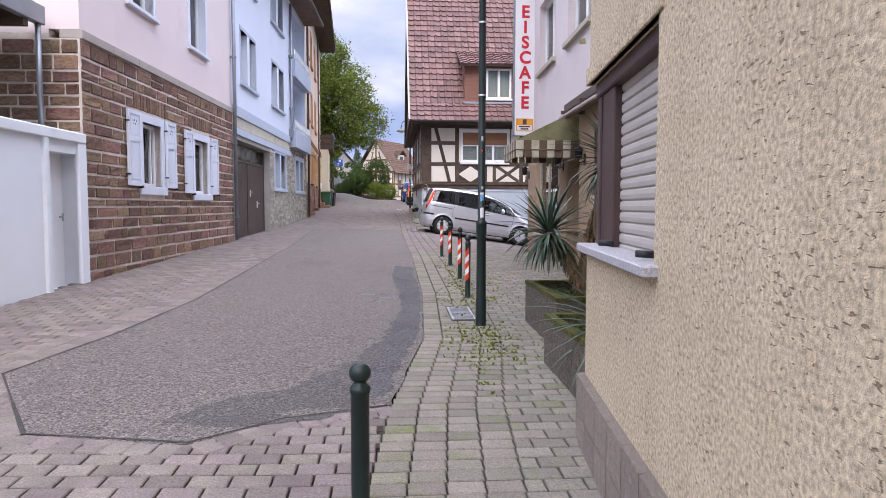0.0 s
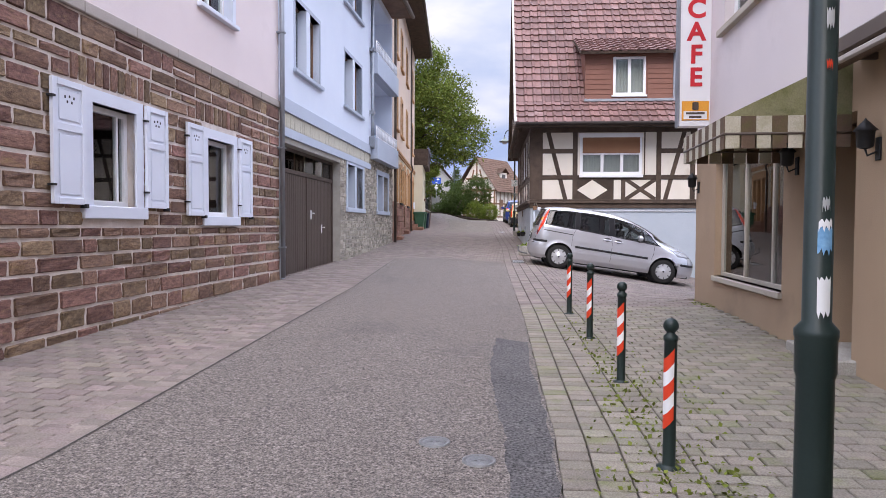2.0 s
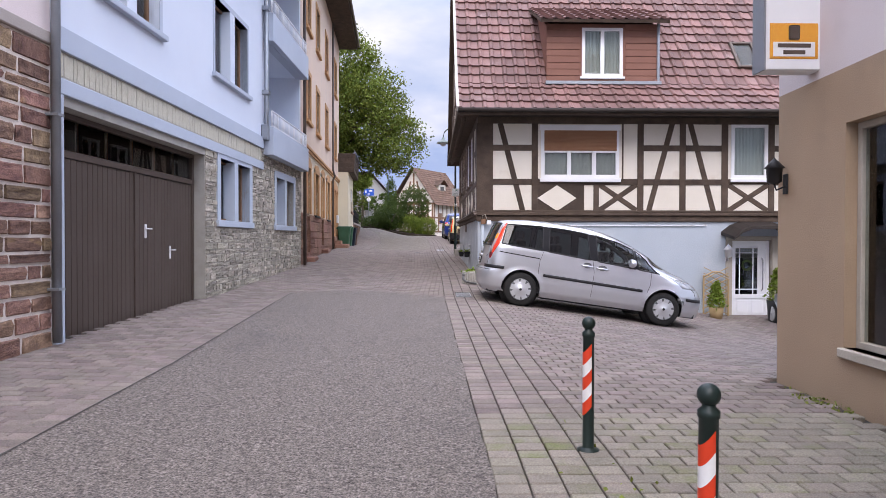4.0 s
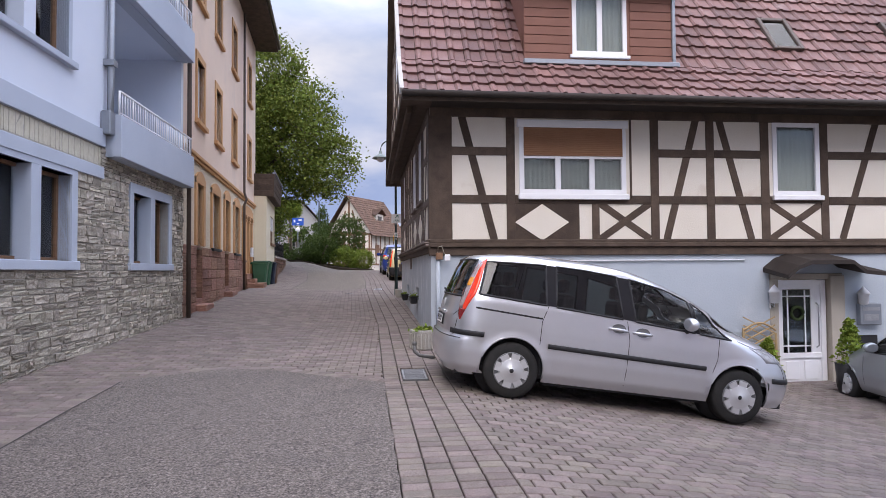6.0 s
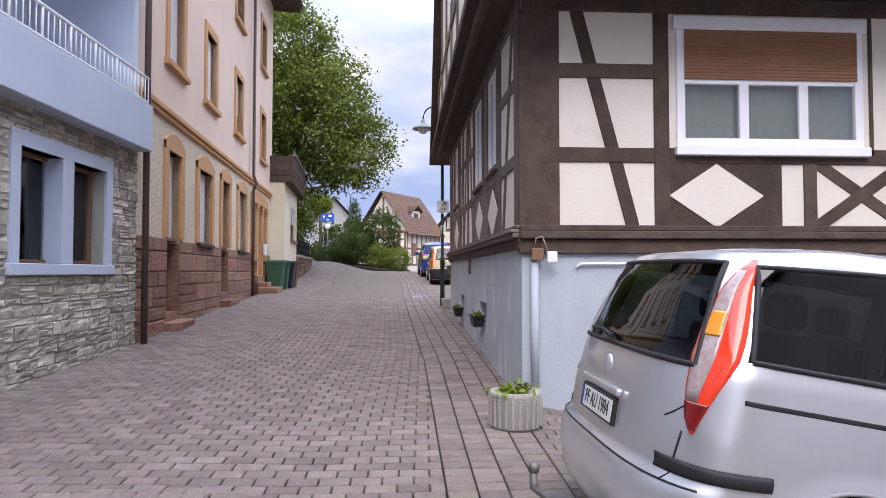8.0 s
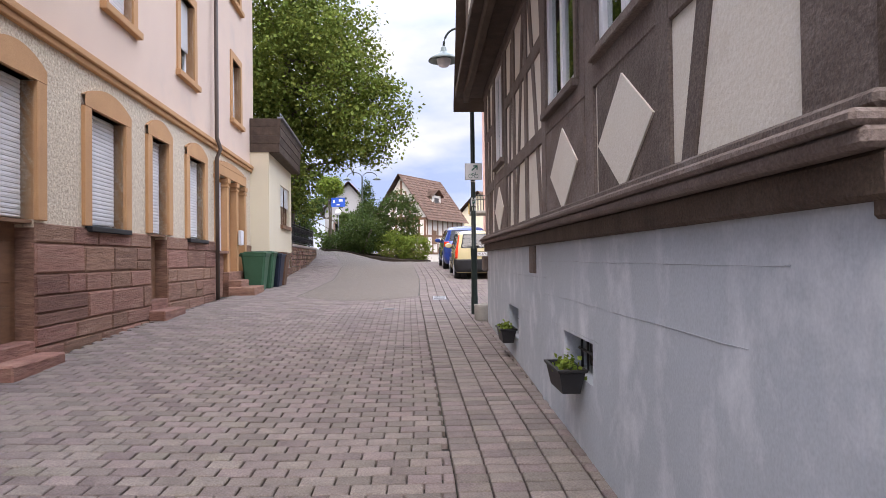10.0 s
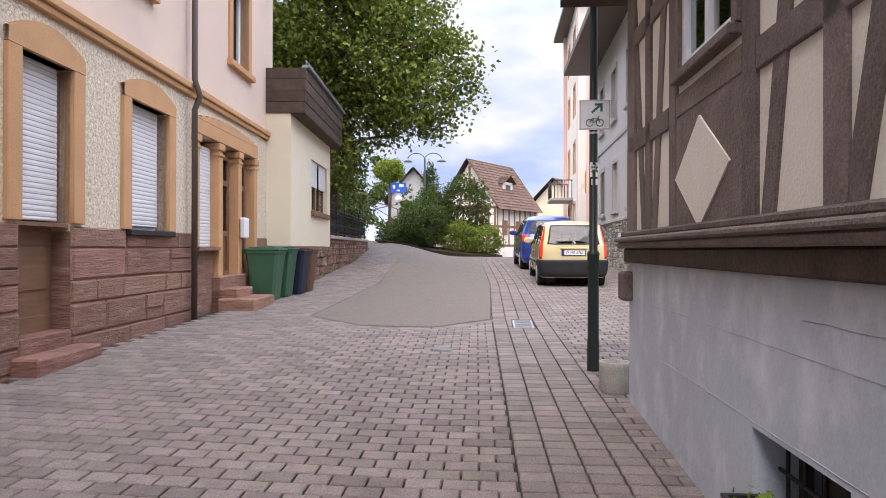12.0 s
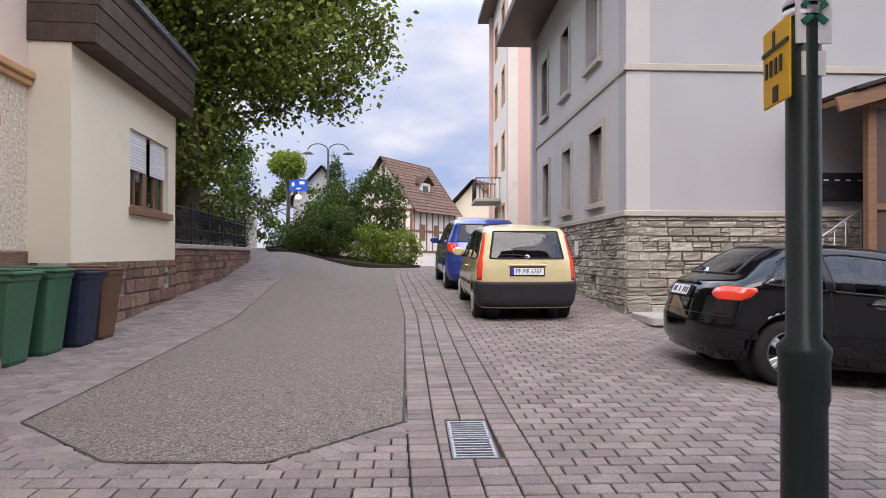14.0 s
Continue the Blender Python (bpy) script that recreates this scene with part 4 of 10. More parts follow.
def house_c():
    h = thing("house", "peach plastered house with orange sandstone surrounds and red plinth", "house", FC)
    lows = [(1.55, 2.35, 2.68, 4.22, 'door'), (3.68, 4.80, 2.68, 4.22, 'win'), (5.88, 6.70, 2.68, 4.28, 'door'), (7.92, 8.98, 2.66, 4.28, 'win')]
    holes = []
    for a, b, c, d, k in lows:
        holes.append((a, b, 0.0 if k == 'door' else c, d))
    ent = (9.85, 13.0, 0.9, 4.22)
    part("wall", wall_bm(0, 14.22, 2.60, 4.72, 0.4, holes + [ent]), ROUGHCAST, h, "cream roughcast ground-floor wall")
    part("wall", wall_bm(0, 14.22, 0.0, 2.60, 0.4, holes + [ent], 0.0), PLINTH_ST, h)
    lay = stone_layout(0.0, 14.22, 0.55, 2.6, [(a - .0, b + .0, c, d) for a, b, c, d in holes] + [ent], (0.20, 0.38), (0.45, 1.3), 31, 0.009)
    lay_stones(h, lay, 0.06, PLINTH_ST, PLINTH_ST, None, lambda s: abs(s[0] - 5), 0.055, 0.03, name="ashlar_block")
    bm = B()
    box(bm, 0.0, 14.22, -0.06, 0.1, 4.72, 4.80, 0.01), box(bm, 0.0, 14.22, -0.10, 0.1, 4.80, 4.90, 0.015)
    part("cornice", bm, ORANGE_ST, h, "orange sandstone string course")
    for i, (a, b, c, d, k) in enumerate(lows):
        segment_casing(h, a, b, c, d, 0.2, 0.18, foot=None if k == 'win' else c)
        if k == 'win':
            window(h, a, b, c, d, back=0.16, blind=(0.97, BLINDWH, 0.055), curtain=False, sill=(0.07, 0.09, BLACKPL, 0.1), mat_f=WHITE, lab="window with lowered white roller shutter")
        else:
            bm = slats_bm(a + 0.03, b - 0.03, c + 0.02, d, 0.12, 0.055)
            part("roller_shutter", bm, BLINDWH, h, "lowered white roller shutter")
            bm = B()
            box(bm, a - 0.0, b + 0.0, 0.2, 0.26, 0.95, c, 0.0)
            for z in (1.3, 2.0):
                box(bm, a + 0.1, b - 0.1, 0.185, 0.2, z, z + 0.45, 0.01)
            box(bm, a, b, 0.02, 0.2, c - 0.04, c)
            part("door_panel", bm, WOODBR, h, "brown metal door panel below the shutter")
            bm = B()
            box(bm, a - 0.12, b + 0.12, -0.28, 0.2, 0.6, 1.22 if i == 0 else 1.42, 0.02)
            box(bm, a, b, -0.02, 0.25, 1.0, 1.36 if i == 0 else 1.58, 0.015)
            part("step", bm, PLINTH_ST, h, "red sandstone door step")
    # entrance with two sandstone columns
    e0, e1 = ent[0], ent[1]
    bm = B()
    box(bm, e0 - 0.02, e1 + 0.02, -0.05, 0.2, 4.22, 4.45, 0.01)
    for x in (e0 + 0.0, e0 + 1.02, e0 + 2.0, e1 - 0.2):
        box(bm, x, x + 0.19, -0.05, 0.2, 2.45 if x in (e0, e0 + .0) else 1.25, 4.1, 0.012)
        box(bm, x - .03, x + .22, -0.08, 0.2, 4.08, 4.2, 0.012)
        box(bm, x - .02, x + .21, -0.07, 0.2, 3.98, 4.03, 0.008)
    segm = 12
    for i in range(segm):
        a0, a1 = e0 + (e1 - e0) * i / segm, e0 + (e1 - e0) * (i + 1) / segm
        k = ((a0 + a1) / 2 - (e0 + e1) / 2) / ((e1 - e0) / 2)
        box(bm, a0, a1, -0.05, 0.2, 4.45, 4.46 + 0.14 * (1 - k * k))
    part("portal", bm, ORANGE_ST, h, "orange sandstone portal with slim columns")
    part("roller_shutter", slats_bm(e0 + .2, e0 + 1.02, 2.45, 4.1, 0.1, 0.055), BLINDWH, h, "lowered white roller shutter")
    bm = B()
    box(bm, e0, e0 + 1.03, 0.05, 0.3, 1.0, 2.42), box(bm, e0 + 0.1, e0 + 1.03, -0.08, 0.2, 2.40, 2.46)
    part("sill_wall", bm, PLINTH_ST, h)
    for x0, x1 in ((e0 + 1.22, e0 + 2.0), (e0 + 2.2, e1 - .22)):
        bm = frame_bm(x0, x1, 1.95, 4.1, 0.09, 0.12, 0.2, (), [(2.7, .1), (3.6, .1)])
        box(bm, x0 + .09, x1 - .09, 0.16, 0.19, 2.03, 2.66)
        d = part("front_door", bm, WOODBR, h, "brown wooden front door with glass")
        bm = B()
        box(bm, x0 + .09, x1 - .09, 0.15, 0.156, 2.74, 4.0)
        part("pane", bm, GLASS, d)
    bm = B()
    box(bm, e0 + .95, e1, -0.1, 0.25, 0.9, 1.96, 0.015)
    box(bm, e0 + .95, e0 + 1.8, -0.38, 0.1, 0.9, 1.76, 0.02)
    box(bm, e0 + .8, e0 + 2.0, -0.72, -0.1, 0.9, 1.60, 0.02)
    part("step", bm, PLINTH_ST, h, "red sandstone entrance steps")
    bm = B()
    box(bm, e0 + 2.0, e0 + 2.25, -0.17, -0.07, 2.62, 3.0, 0.02)
    part("letter_box", bm, WHITE, h, "white letter box")
    # upper floors
    ups = []
    for x in (1.45, 4.15, 7.35, 11.5):
        for z in (5.78, 8.85):
            ups.append((x + .1, x + 1.0, z, z + 1.55))
    part("upper_wall", wall_bm(0, 14.22, 4.90, 11.9, 0.4, ups), PEACH, h, "peach plaster upper wall")
    for i, (a, b, c, d) in enumerate(ups):
        bl = {2: .95, 0: .95, 4: 0.62}.get(i)
        window(h, a, b, c, d, back=0.14, w=0.05, mat_f=WOODBR if i in (3, 5, 7) else WHITE, bars=[((a + b) / 2, .06)], sill=(0.11, 0.1, ORANGE_ST, 0.22), casing=(0.17, 0.035, ORANGE_ST), blind=(bl, BLINDWH, .05) if bl else None, lab="window with orange sandstone surround")
    for z in (6.9,):
        bm = B()
        tube(bm, [(9.66, -0.12, 11.6), (9.66, -0.12, 4.95), (9.66, -0.2, 4.7), (9.66, -0.12, 4.5), (9.66, -0.12, 1.2)], 0.045)
        part("downpipe", bm, BROWNMET, h, "dark brown downpipe")
    bm = B()
    tube(bm, [(0.06, -0.14, 11.6), (0.06, -0.14, 0.9)], 0.05)
    part("downpipe", bm, BROWNMET, h)
    g = Matrix.Rotation(radians(90), 4, 'Z')
    part("wall", wall_bm(0, 8, 0, 11.9, 0.4), PEACH, h, "", Matrix.Translation((14.22, 0.4, 0)) @ g)
    part("wall", wall_bm(0, 8, 0, 11.9, 0.4), PEACH, h, "", Matrix.Translation((0.4, 0.4, 0)) @ g)
    part("wall", wall_bm(0, 14.22, 0, 11.9, 0.3), PEACH, h, "", Matrix.Translation((0, 8.4, 0)))
    bm = B()
    box(bm, -0.1, 14.6, -0.95, 9.3, 11.85, 12.0)
    quad(bm, [(-.1, -.95, 12), (14.6, -.95, 12), (14.6, 4.2, 15.6), (-.1, 4.2, 15.6)])
    quad(bm, [(-.1, 9.3, 12), (14.6, 9.3, 12), (14.6, 4.2, 15.6), (-.1, 4.2, 15.6)])
    part("roof", bm, TIMBER, h, "dark brown eaves and roof")
    bm = B()
    tube(bm, [(-.1, -1.0, 12.02), (14.6, -1.0, 12.02)], 0.08)
    part("gutter", bm, BROWNMET, h)


house_c()

# ---- cream annex and garden wall ----
FD = facade((-4.2, 44.75), (-4.5, 49.25))


def house_d():
    h = thing("house", "small cream annex with dark wooden fascia and stone base", "house", FD)
    win = (2.10, 4.12, 3.36, 4.62)
    part("wall", wall_bm(0, 4.58, 2.50, 5.30, 0.3, [win]), CREAM, h)
    part("wall", wall_bm(0, 4.0, 2.5, 5.3, 0.3), CREAM, h, "", Matrix.Translation((0.3, 0.3, 0)) @ Matrix.Rotation(radians(90), 4, 'Z'))
    part("wall", wall_bm(0, 4.0, 1.0, 5.3, 0.3), CREAM, h, "", Matrix.Translation((4.58, 0.3, 0)) @ Matrix.Rotation(radians(90), 4, 'Z'))
    part("wall", wall_bm(0, 4.58, 1.0, 5.3, 0.3), CREAM, h, "", Matrix.Translation((0, 4.2, 0)))
    vents = [(1.55, 1.95, 1.98, 2.22), (3.9, 4.25, 2.05, 2.28)]
    part("wall", wall_bm(-0.02, 4.60, 0.9, 2.50, 0.35, vents, 0.03), MORTAR_G, h)
    lay = stone_layout(-0.02, 4.60, 1.4, 2.5, vents, (0.13, 0.24), (0.2, 0.5), 41, 0.014)
    lay_stones(h, lay, 0.08, SAND_R, SAND_RJ, None, lambda s: s[0], 0.1, 0.026)
    lay = stone_layout(0.0, 3, 1.4, 2.5, [], (0.13, 0.24), (0.2, 0.5), 42, 0.014)
    lay_stones(h, lay, 0.08, SAND_R, SAND_RJ, Matrix.Translation((0.0, 3.0, 0)) @ Matrix.Rotation(radians(-90), 4, 'Z'), lambda s: -s[0], 0.1, 0.015, limit=30)
    for i in range(4):
        z = 5.3 + i * 0.24
        for q in ((0.02, 4.72, -0.30 - .012 * i, -0.24), (4.66, 4.72, -0.238, 4.3), (-0.03, 0.018, -0.30 - .012 * i, 4.3)):
            bm = B()
            box(bm, *q, z, z + 0.235, 0.006)
            part("fascia_board", bm, TIMBER, h, "dark brown fascia board")
    bm = B()
    box(bm, 0.02, 4.7, -0.28, 4.4, 5.28, 5.33), box(bm, 0.02, 4.66, -0.24, 4.4, 6.1, 6.2)
    part("fascia", bm, TIMBER, h, "dark brown boarded fascia")
    bm = B()
    box(bm, 0.0, 4.78, -0.40, -0.24, 6.26, 6.31, 0.005)
    for i in range(9):
        tube(bm, [(.05 + i * .57, -.32, 6.3), (.05 + i * .57, -.32, 6.42)], .012, 6)
    tube(bm, [(.02, -.32, 6.42), (4.7, -.32, 6.42)], .014, 6)
    part("edge_trim", bm, ZINC, h)
    a, b, c, d = win
    mid = (a + b) / 2
    w = window(h, a, b, c, d, back=0.1, w=0.07, mat_f=WOODBR, bars=[(mid, .2), (a + .5, .04), (b - .5, .04)], sill=(0.12, 0.08, WOODBR, 0.06), curtain=True, lab="brown wooden twin window with half-lowered white shutters")
    for s, e in ((a + .05, mid - .1), (mid + .1, b - .05)):
        part("roller_blind", slats_bm(s, e, c + .62, d, 0.05, 0.05), BLINDWH, w, "half-lowered white roller shutter")
    bm = B()
    box(bm, 2.2, 2.4, 2.0, 2.2, 6.2, 6.9)
    part("chimney", bm, CONCRETE, h)


def garden_wall():
    m = facade((-4.5, 49.3), (-4.95, 57.2))
    h = thing("garden_wall", "low red sandstone garden wall with stone coping", "wall", m)
    vents = []
    z1 = 2.72
    part("core", wall_bm(0, 7.9, 1.2, z1, 0.35, vents, 0.03), MORTAR_G, h)
    lay = stone_layout(0.0, 7.9, 1.5, z1, vents, (0.14, 0.25), (0.2, 0.5), 51, 0.014)
    lay_stones(h, lay, 0.08, SAND_R, SAND_RJ, None, lambda s: s[0], 0.1, 0.026)
    bm = B()
    for i in range(8):
        box(bm, i * .99, i * .99 + .98, -0.06, 0.42, z1, z1 + .1, 0.015)
    part("coping", bm, STONETRIM, h)
    f = thing("fence", "dark wrought-iron scroll fence on the garden wall", "fence", m)
    for i in range(6):
        bm = B()
        x = .08 + i * 1.53
        box(bm, x - .02, x + .02, 0.1, 0.14, z1 + .1, z1 + 1.0)
        part("post", bm, BLACKPL, f)
    for i in range(5):
        bm = B()
        x0 = .1 + i * 1.53
        for z in (z1 + .18, z1 + .88):
            box(bm, x0, x0 + 1.49, 0.11, 0.13, z - .012, z + .012)
        for k in range(8):
            x = x0 + .1 + k * .186 + .02
            tube(bm, [(x, .12, z1 + .18), (x, .12, z1 + .88)], .009, 5, False)
            for zc in (z1 + .36, z1 + .7):
                tube(bm, [(x + .07 * math.cos(a), .12, zc + .1 * math.sin(a)) for a in np.linspace(0, 5.2, 10)], .013, 4, False)
                tube(bm, [(x - .09 + .05 * math.cos(a), .12, zc + .02 + .07 * math.sin(a)) for a in np.linspace(1, 6.2, 9)], .012, 4, False)
        part("panel", bm, BLACKPL, f)


house_d()
garden_wall()

# ---- half-timbered house ----
FH = facade((1.28, 27.5), (12.28, 27.5))
WM = FH.inverted() @ facade((1.28, 27.5), (1.287, 26.5))


def tile_field(parent, m, x0, x1, v0, v1, skip=(), mat_j=None, own=0, tw=0.30, course=0.345, name="roof_tile", lift=0.05):
    """Interlocking tiles on a plane: x along the eaves, y up the slope. skip: (x0, x1, v0, v1)."""
    prof = [(0.0, 0.0), (0.035, 0.03), (0.085, 0.032), (0.12, 0.004), (0.29, 0.0)]
    rng = random.Random(7)
    verts, faces, pieces = [], [], []
    nv = int((v1 - v0) / course) + 1
    for r in range(nv):
        v = v0 + r * course
        x = x0
        while x < x1 - 0.02:
            cx, cv = x + tw / 2, v + course / 2
            if not any(s[0] < cx < s[1] and s[2] < cv < s[3] for s in skip):
                vb, vt = v - 0.05, min(v + course, v1 + 0.03)
                if vt - vb > 0.08:
                    pieces.append((x, vb, vt, rng.uniform(-.004, .004), min(tw, x1 - x) / tw))
            x += tw

    def tile(x, vb, vt, dz, f):
        p = [(x + a * f, vb, b + lift + dz) for a, b in prof] + [(x + a * f, vt, b + 0.0 + dz) for a, b in prof] + [(x + a * f, vb + .006, b + lift - 0.045 + dz) for a, b in prof]
        n = len(prof)
        q = [(k, k + 1, n + k + 1, n + k) for k in range(n - 1)] + [(2 * n + k, 2 * n + k + 1, k + 1, k) for k in range(n - 1)]
        return p, q
    pieces.sort(key=lambda s: (s[1], s[0]))
    unit = None
    for i, pc in enumerate(pieces):
        if i < own and pc[4] == 1:
            if unit is None:
                p, q = tile(0, 0, course + 0.05, 0, 1)
                unit = bpy.data.meshes.new(name)
                unit.from_pydata(p, [], q)
                unit.materials.append(TILE_P)
            ob = new(name, unit)
            ob.parent = parent
            ob.matrix_local = m @ Matrix.Translation((pc[0], pc[1], pc[3]))
            continue
        p, q = tile(*pc)
        k = len(verts)
        verts += p
        faces += [tuple(k + a for a in f) for f in q]
    me = bpy.data.meshes.new("roof_tiles")
    me.from_pydata([tuple(m @ Vector(p)) for p in verts], [], faces)
    me.materials.append(mat_j or TILE)
    ob = tagged(new("roof_tiles", me), kind="stuff")
    ob.parent = parent


def slope(x, y0, z0, y1, z1):
    """Pose of a roof plane whose eaves edge runs along x from (y0, z0) up to (y1, z1)."""
    a = math.atan2(z1 - z0, y1 - y0)
    return Matrix.Translation((x, y0, z0)) @ Matrix.Rotation(a, 4, 'X')


def half_timber_front(h):
    holes = [(1.62, 3.63, 3.38, 4.70), (6.52, 7.48, 3.38, 4.78), (9.62, 11.6, 3.3, 4.7)]
    part("wall", wall_bm(0, 14.5, 2.5, 5.0, 0.3, holes), INFILL, h, "cream plaster infill between the timbers")
    door = (6.57, 7.62, -0.6, 1.80)
    part("plinth_wall", wall_bm(0, 14.5, -1.2, 2.28, 0.35, [door], 0.0), mat_plinth_light, h, "pale grey-blue painted plinth wall")
    T = []

    def post(x, w, z0=2.55, z1=4.78):
        T.append(((x, z0), (x, z1), w))

    def rail(x0, x1, z, w=.15):
        T.append(((x0, z), (x1, z), w))
    post(.18, .42)
    for x, w in ((1.46, .16), (4.18, .16), (5.27, .16), (6.36, .17), (7.57, .16), (9.07, .18), (12.0, .16), (13.2, .16), (14.3, .2)):
        post(x, w)
    for z in (4.155, 3.285):
        for a, b in ((.38, 1.38), (4.26, 5.19), (5.35, 6.28), (7.65, 8.98), (12.1, 14.2)):
            rail(a, b, z)
    rail(1.54, 4.1, 3.285, .16), rail(6.44, 7.5, 3.30, .13), rail(9.16, 12, 3.24, .14)
    for a, b in (((.57, 4.78), (1.15, 2.55)), ((5.0, 4.8), (4.4, 2.55)), ((5.46, 4.8), (6.07, 2.55)), ((8.67, 4.8), (7.92, 2.55)), ((12.2, 4.8), (12.9, 2.55))):
        T.append((a, b, .14))
    T += [((3.04, 2.55), (3.04, 3.21), .14), ((3.72, 3.3), (3.72, 4.78), .04)]
    for a, b in ((3.12, 4.08), (6.46, 7.48), (9.2, 10.1)):
        T += [((a, 2.56), (b, 3.22), .13), ((a, 3.22), (b, 2.56), .1305)]
    for a, b, w in T:
        bm = B()
        beam(bm, a, b, w, 0.009 if w == .1305 else 0.012 if abs(a[0] - b[0]) > .05 and abs(a[1] - b[1]) > .05 else 0.02)
        part("timber", bm, TIMBER, h)
    # panel with a lozenge under the large window
    lozenge(h, None, 2.03, 2.87, .5, .33, (1.54, 2.73, 2.55, 3.21))
    for z0, z1, d in ((2.27, 2.42, .05), (2.42, 2.50, .10), (2.50, 2.56, .06), (4.77, 5.0, .03)):
        bm = B()
        box(bm, -0.03, 14.5, -d, 0.05, z0, z1, 0.01)
        part("sill_beam" if z0 < 3 else "top_plate", bm, TIMBER, h)
    for x0, x1, z0, z1 in ((.50, .76, .95, 1.17), (.48, .65, .63, .76)):
        bm = B()
        rim = [bm.verts.new(((x0 + x1) / 2 + (x1 - x0) / 2 * q * math.cos(a), -.003, (z0 + z1) / 2 + (z1 - z0) / 2 * q * math.sin(a))) for a in np.linspace(0, 6.05, 22) for q in (.75 + .3 * math.sin(a * 3 + x0 * 9) * math.cos(a * 5 + z0),)]
        bm.faces.new(rim)
        r = bmesh.ops.extrude_face_region(bm, geom=bm.faces[:])
        bmesh.ops.translate(bm, vec=(0, .006, 0), verts=[v for v in r["geom"] if isinstance(v, bmesh.types.BMVert)])
        part("peeled_patch", bm, mat_peeled, h, "patch of peeled paint on the plinth")
    # windows
    w = window(h, *holes[0], back=-0.02, w=.09, bars=[(2.34, .1), (2.98, .1)], hbars=[(4.07, .07)], sill=(.1, .09, WHITE, .03), blind=None, curtain=True, lab="white three-light window with half-lowered brown blind")
    part("roller_blind", slats_bm(1.70, 3.56, 4.08, 4.60, -0.035, .035, .008), BLINDBR, w, "half-lowered brown roller blind")
    bm = B()
    box(bm, 1.58, 3.67, -0.05, 0.05, 4.60, 4.74, .01)
    part("blind_box", bm, WHITE, w)
    bm = B()
    for a in (1.72, 2.41, 3.05):
        for i in range(26):
            box(bm, a, a + .52, .06, .064, 3.50 + i * .021, 3.508 + i * .021)
    part("venetian_blind", bm, BLINDWH, w)
    window(h, *holes[1], back=-0.02, w=.09, sill=(.09, .09, WHITE, .03), lab="white single window with lace curtain")
    w = window(h, *holes[2], back=-0.02, w=.09, bars=[(10.6, .1)], hbars=[(4.0, .07)], sill=(.1, .09, WHITE, .03), lab="white window with half-lowered brown blind")
    part("roller_blind", slats_bm(9.7, 11.5, 4.0, 4.62, -0.03, .035, .008), BLINDBR, w, "half-lowered brown roller blind")
    # door under its little roof
    bm = frame_bm(6.57, 7.55, -0.25, 1.78, .1, .02, .1, (), [(.35, .1)])
    box(bm, 6.67, 7.45, .05, .07, -.15, .3), box(bm, 7.26, 7.45, .045, .07, .4, 1.68), box(bm, 6.67, 7.26, .045, .07, 1.6, 1.68)
    for a, b in ((6.72, 7.0), (7.1, 7.4)):
        box(bm, a, b, .035, .05, -.1, .25, .01)
    d = part("front_door", bm, WHITE, h, "white front door with leaded glass")
    bm = B()
    box(bm, 6.68, 7.25, .06, .066, .4, 1.59)
    part("pane", bm, GLASS, d)
    bm = B()
    for x in (6.79, 7.14):
        box(bm, x - .012, x + .012, .045, .06, .41, 1.59)
    for z in (.53, 1.47):
        box(bm, 6.68, 7.25, .043, .06, z - .012, z + .012)
    part("glazing_bar", bm, WHITE, d)
    bm = B()
    tube(bm, [(6.97 + .12 * math.cos(a), .03, 1.15 + .12 * math.sin(a)) for a in np.linspace(0, 6.28, 20)], .03, 6, False)
    part("wreath", bm, LEAFDK, d, "dark twig wreath")
    bm = B()
    tube(bm, [(7.36, .04, .5), (7.36, -.03, .54), (7.36, -.03, 1.30), (7.36, .04, 1.34)], .014, 8)
    part("handle", bm, STEEL, d)
    bm = B()
    box(bm, 7.57, 7.86, -.1, .1, -.45, 1.86, .01), box(bm, 6.40, 6.57, -.02, .1, -.45, 1.86, .01), box(bm, 6.40, 7.86, -.04, .1, 1.79, 1.9, .01)
    part("door_surround", bm, BEIGETRIM, h, "beige stone door surround")
    bm = B()
    pr = [(6.28, 1.95), (6.5, 2.12), (6.75, 2.21), (7.55, 2.21), (7.80, 2.03), (8.30, 1.98)]
    lo = [(x, -0.95, z - .08) for x, z in pr]
    for (xa, za), (xb, zb) in zip(pr, pr[1:]):
        v = [bm.verts.new(p) for p in ((xa, -.75, za - .07), (xb, -.75, zb - .07), (xb, 0, zb + .07), (xa, 0, za + .07), (xa, -.75, za - .14), (xb, -.75, zb - .14), (xb, 0, zb - .02), (xa, 0, za - .02))]
        for f in ((0, 1, 2, 3), (4, 7, 6, 5), (0, 4, 5, 1), (0, 3, 7, 4), (1, 5, 6, 2)):
            bm.faces.new([v[k] for k in f])
    part("door_canopy", bm, mat_canopy_eaves_shade, h, "dark brown metal door canopy")
    bm = B()
    box(bm, 6.3, 8.0, -.55, .1, -.6, -.28, .02)
    part("step", bm, CONCRETE, h)


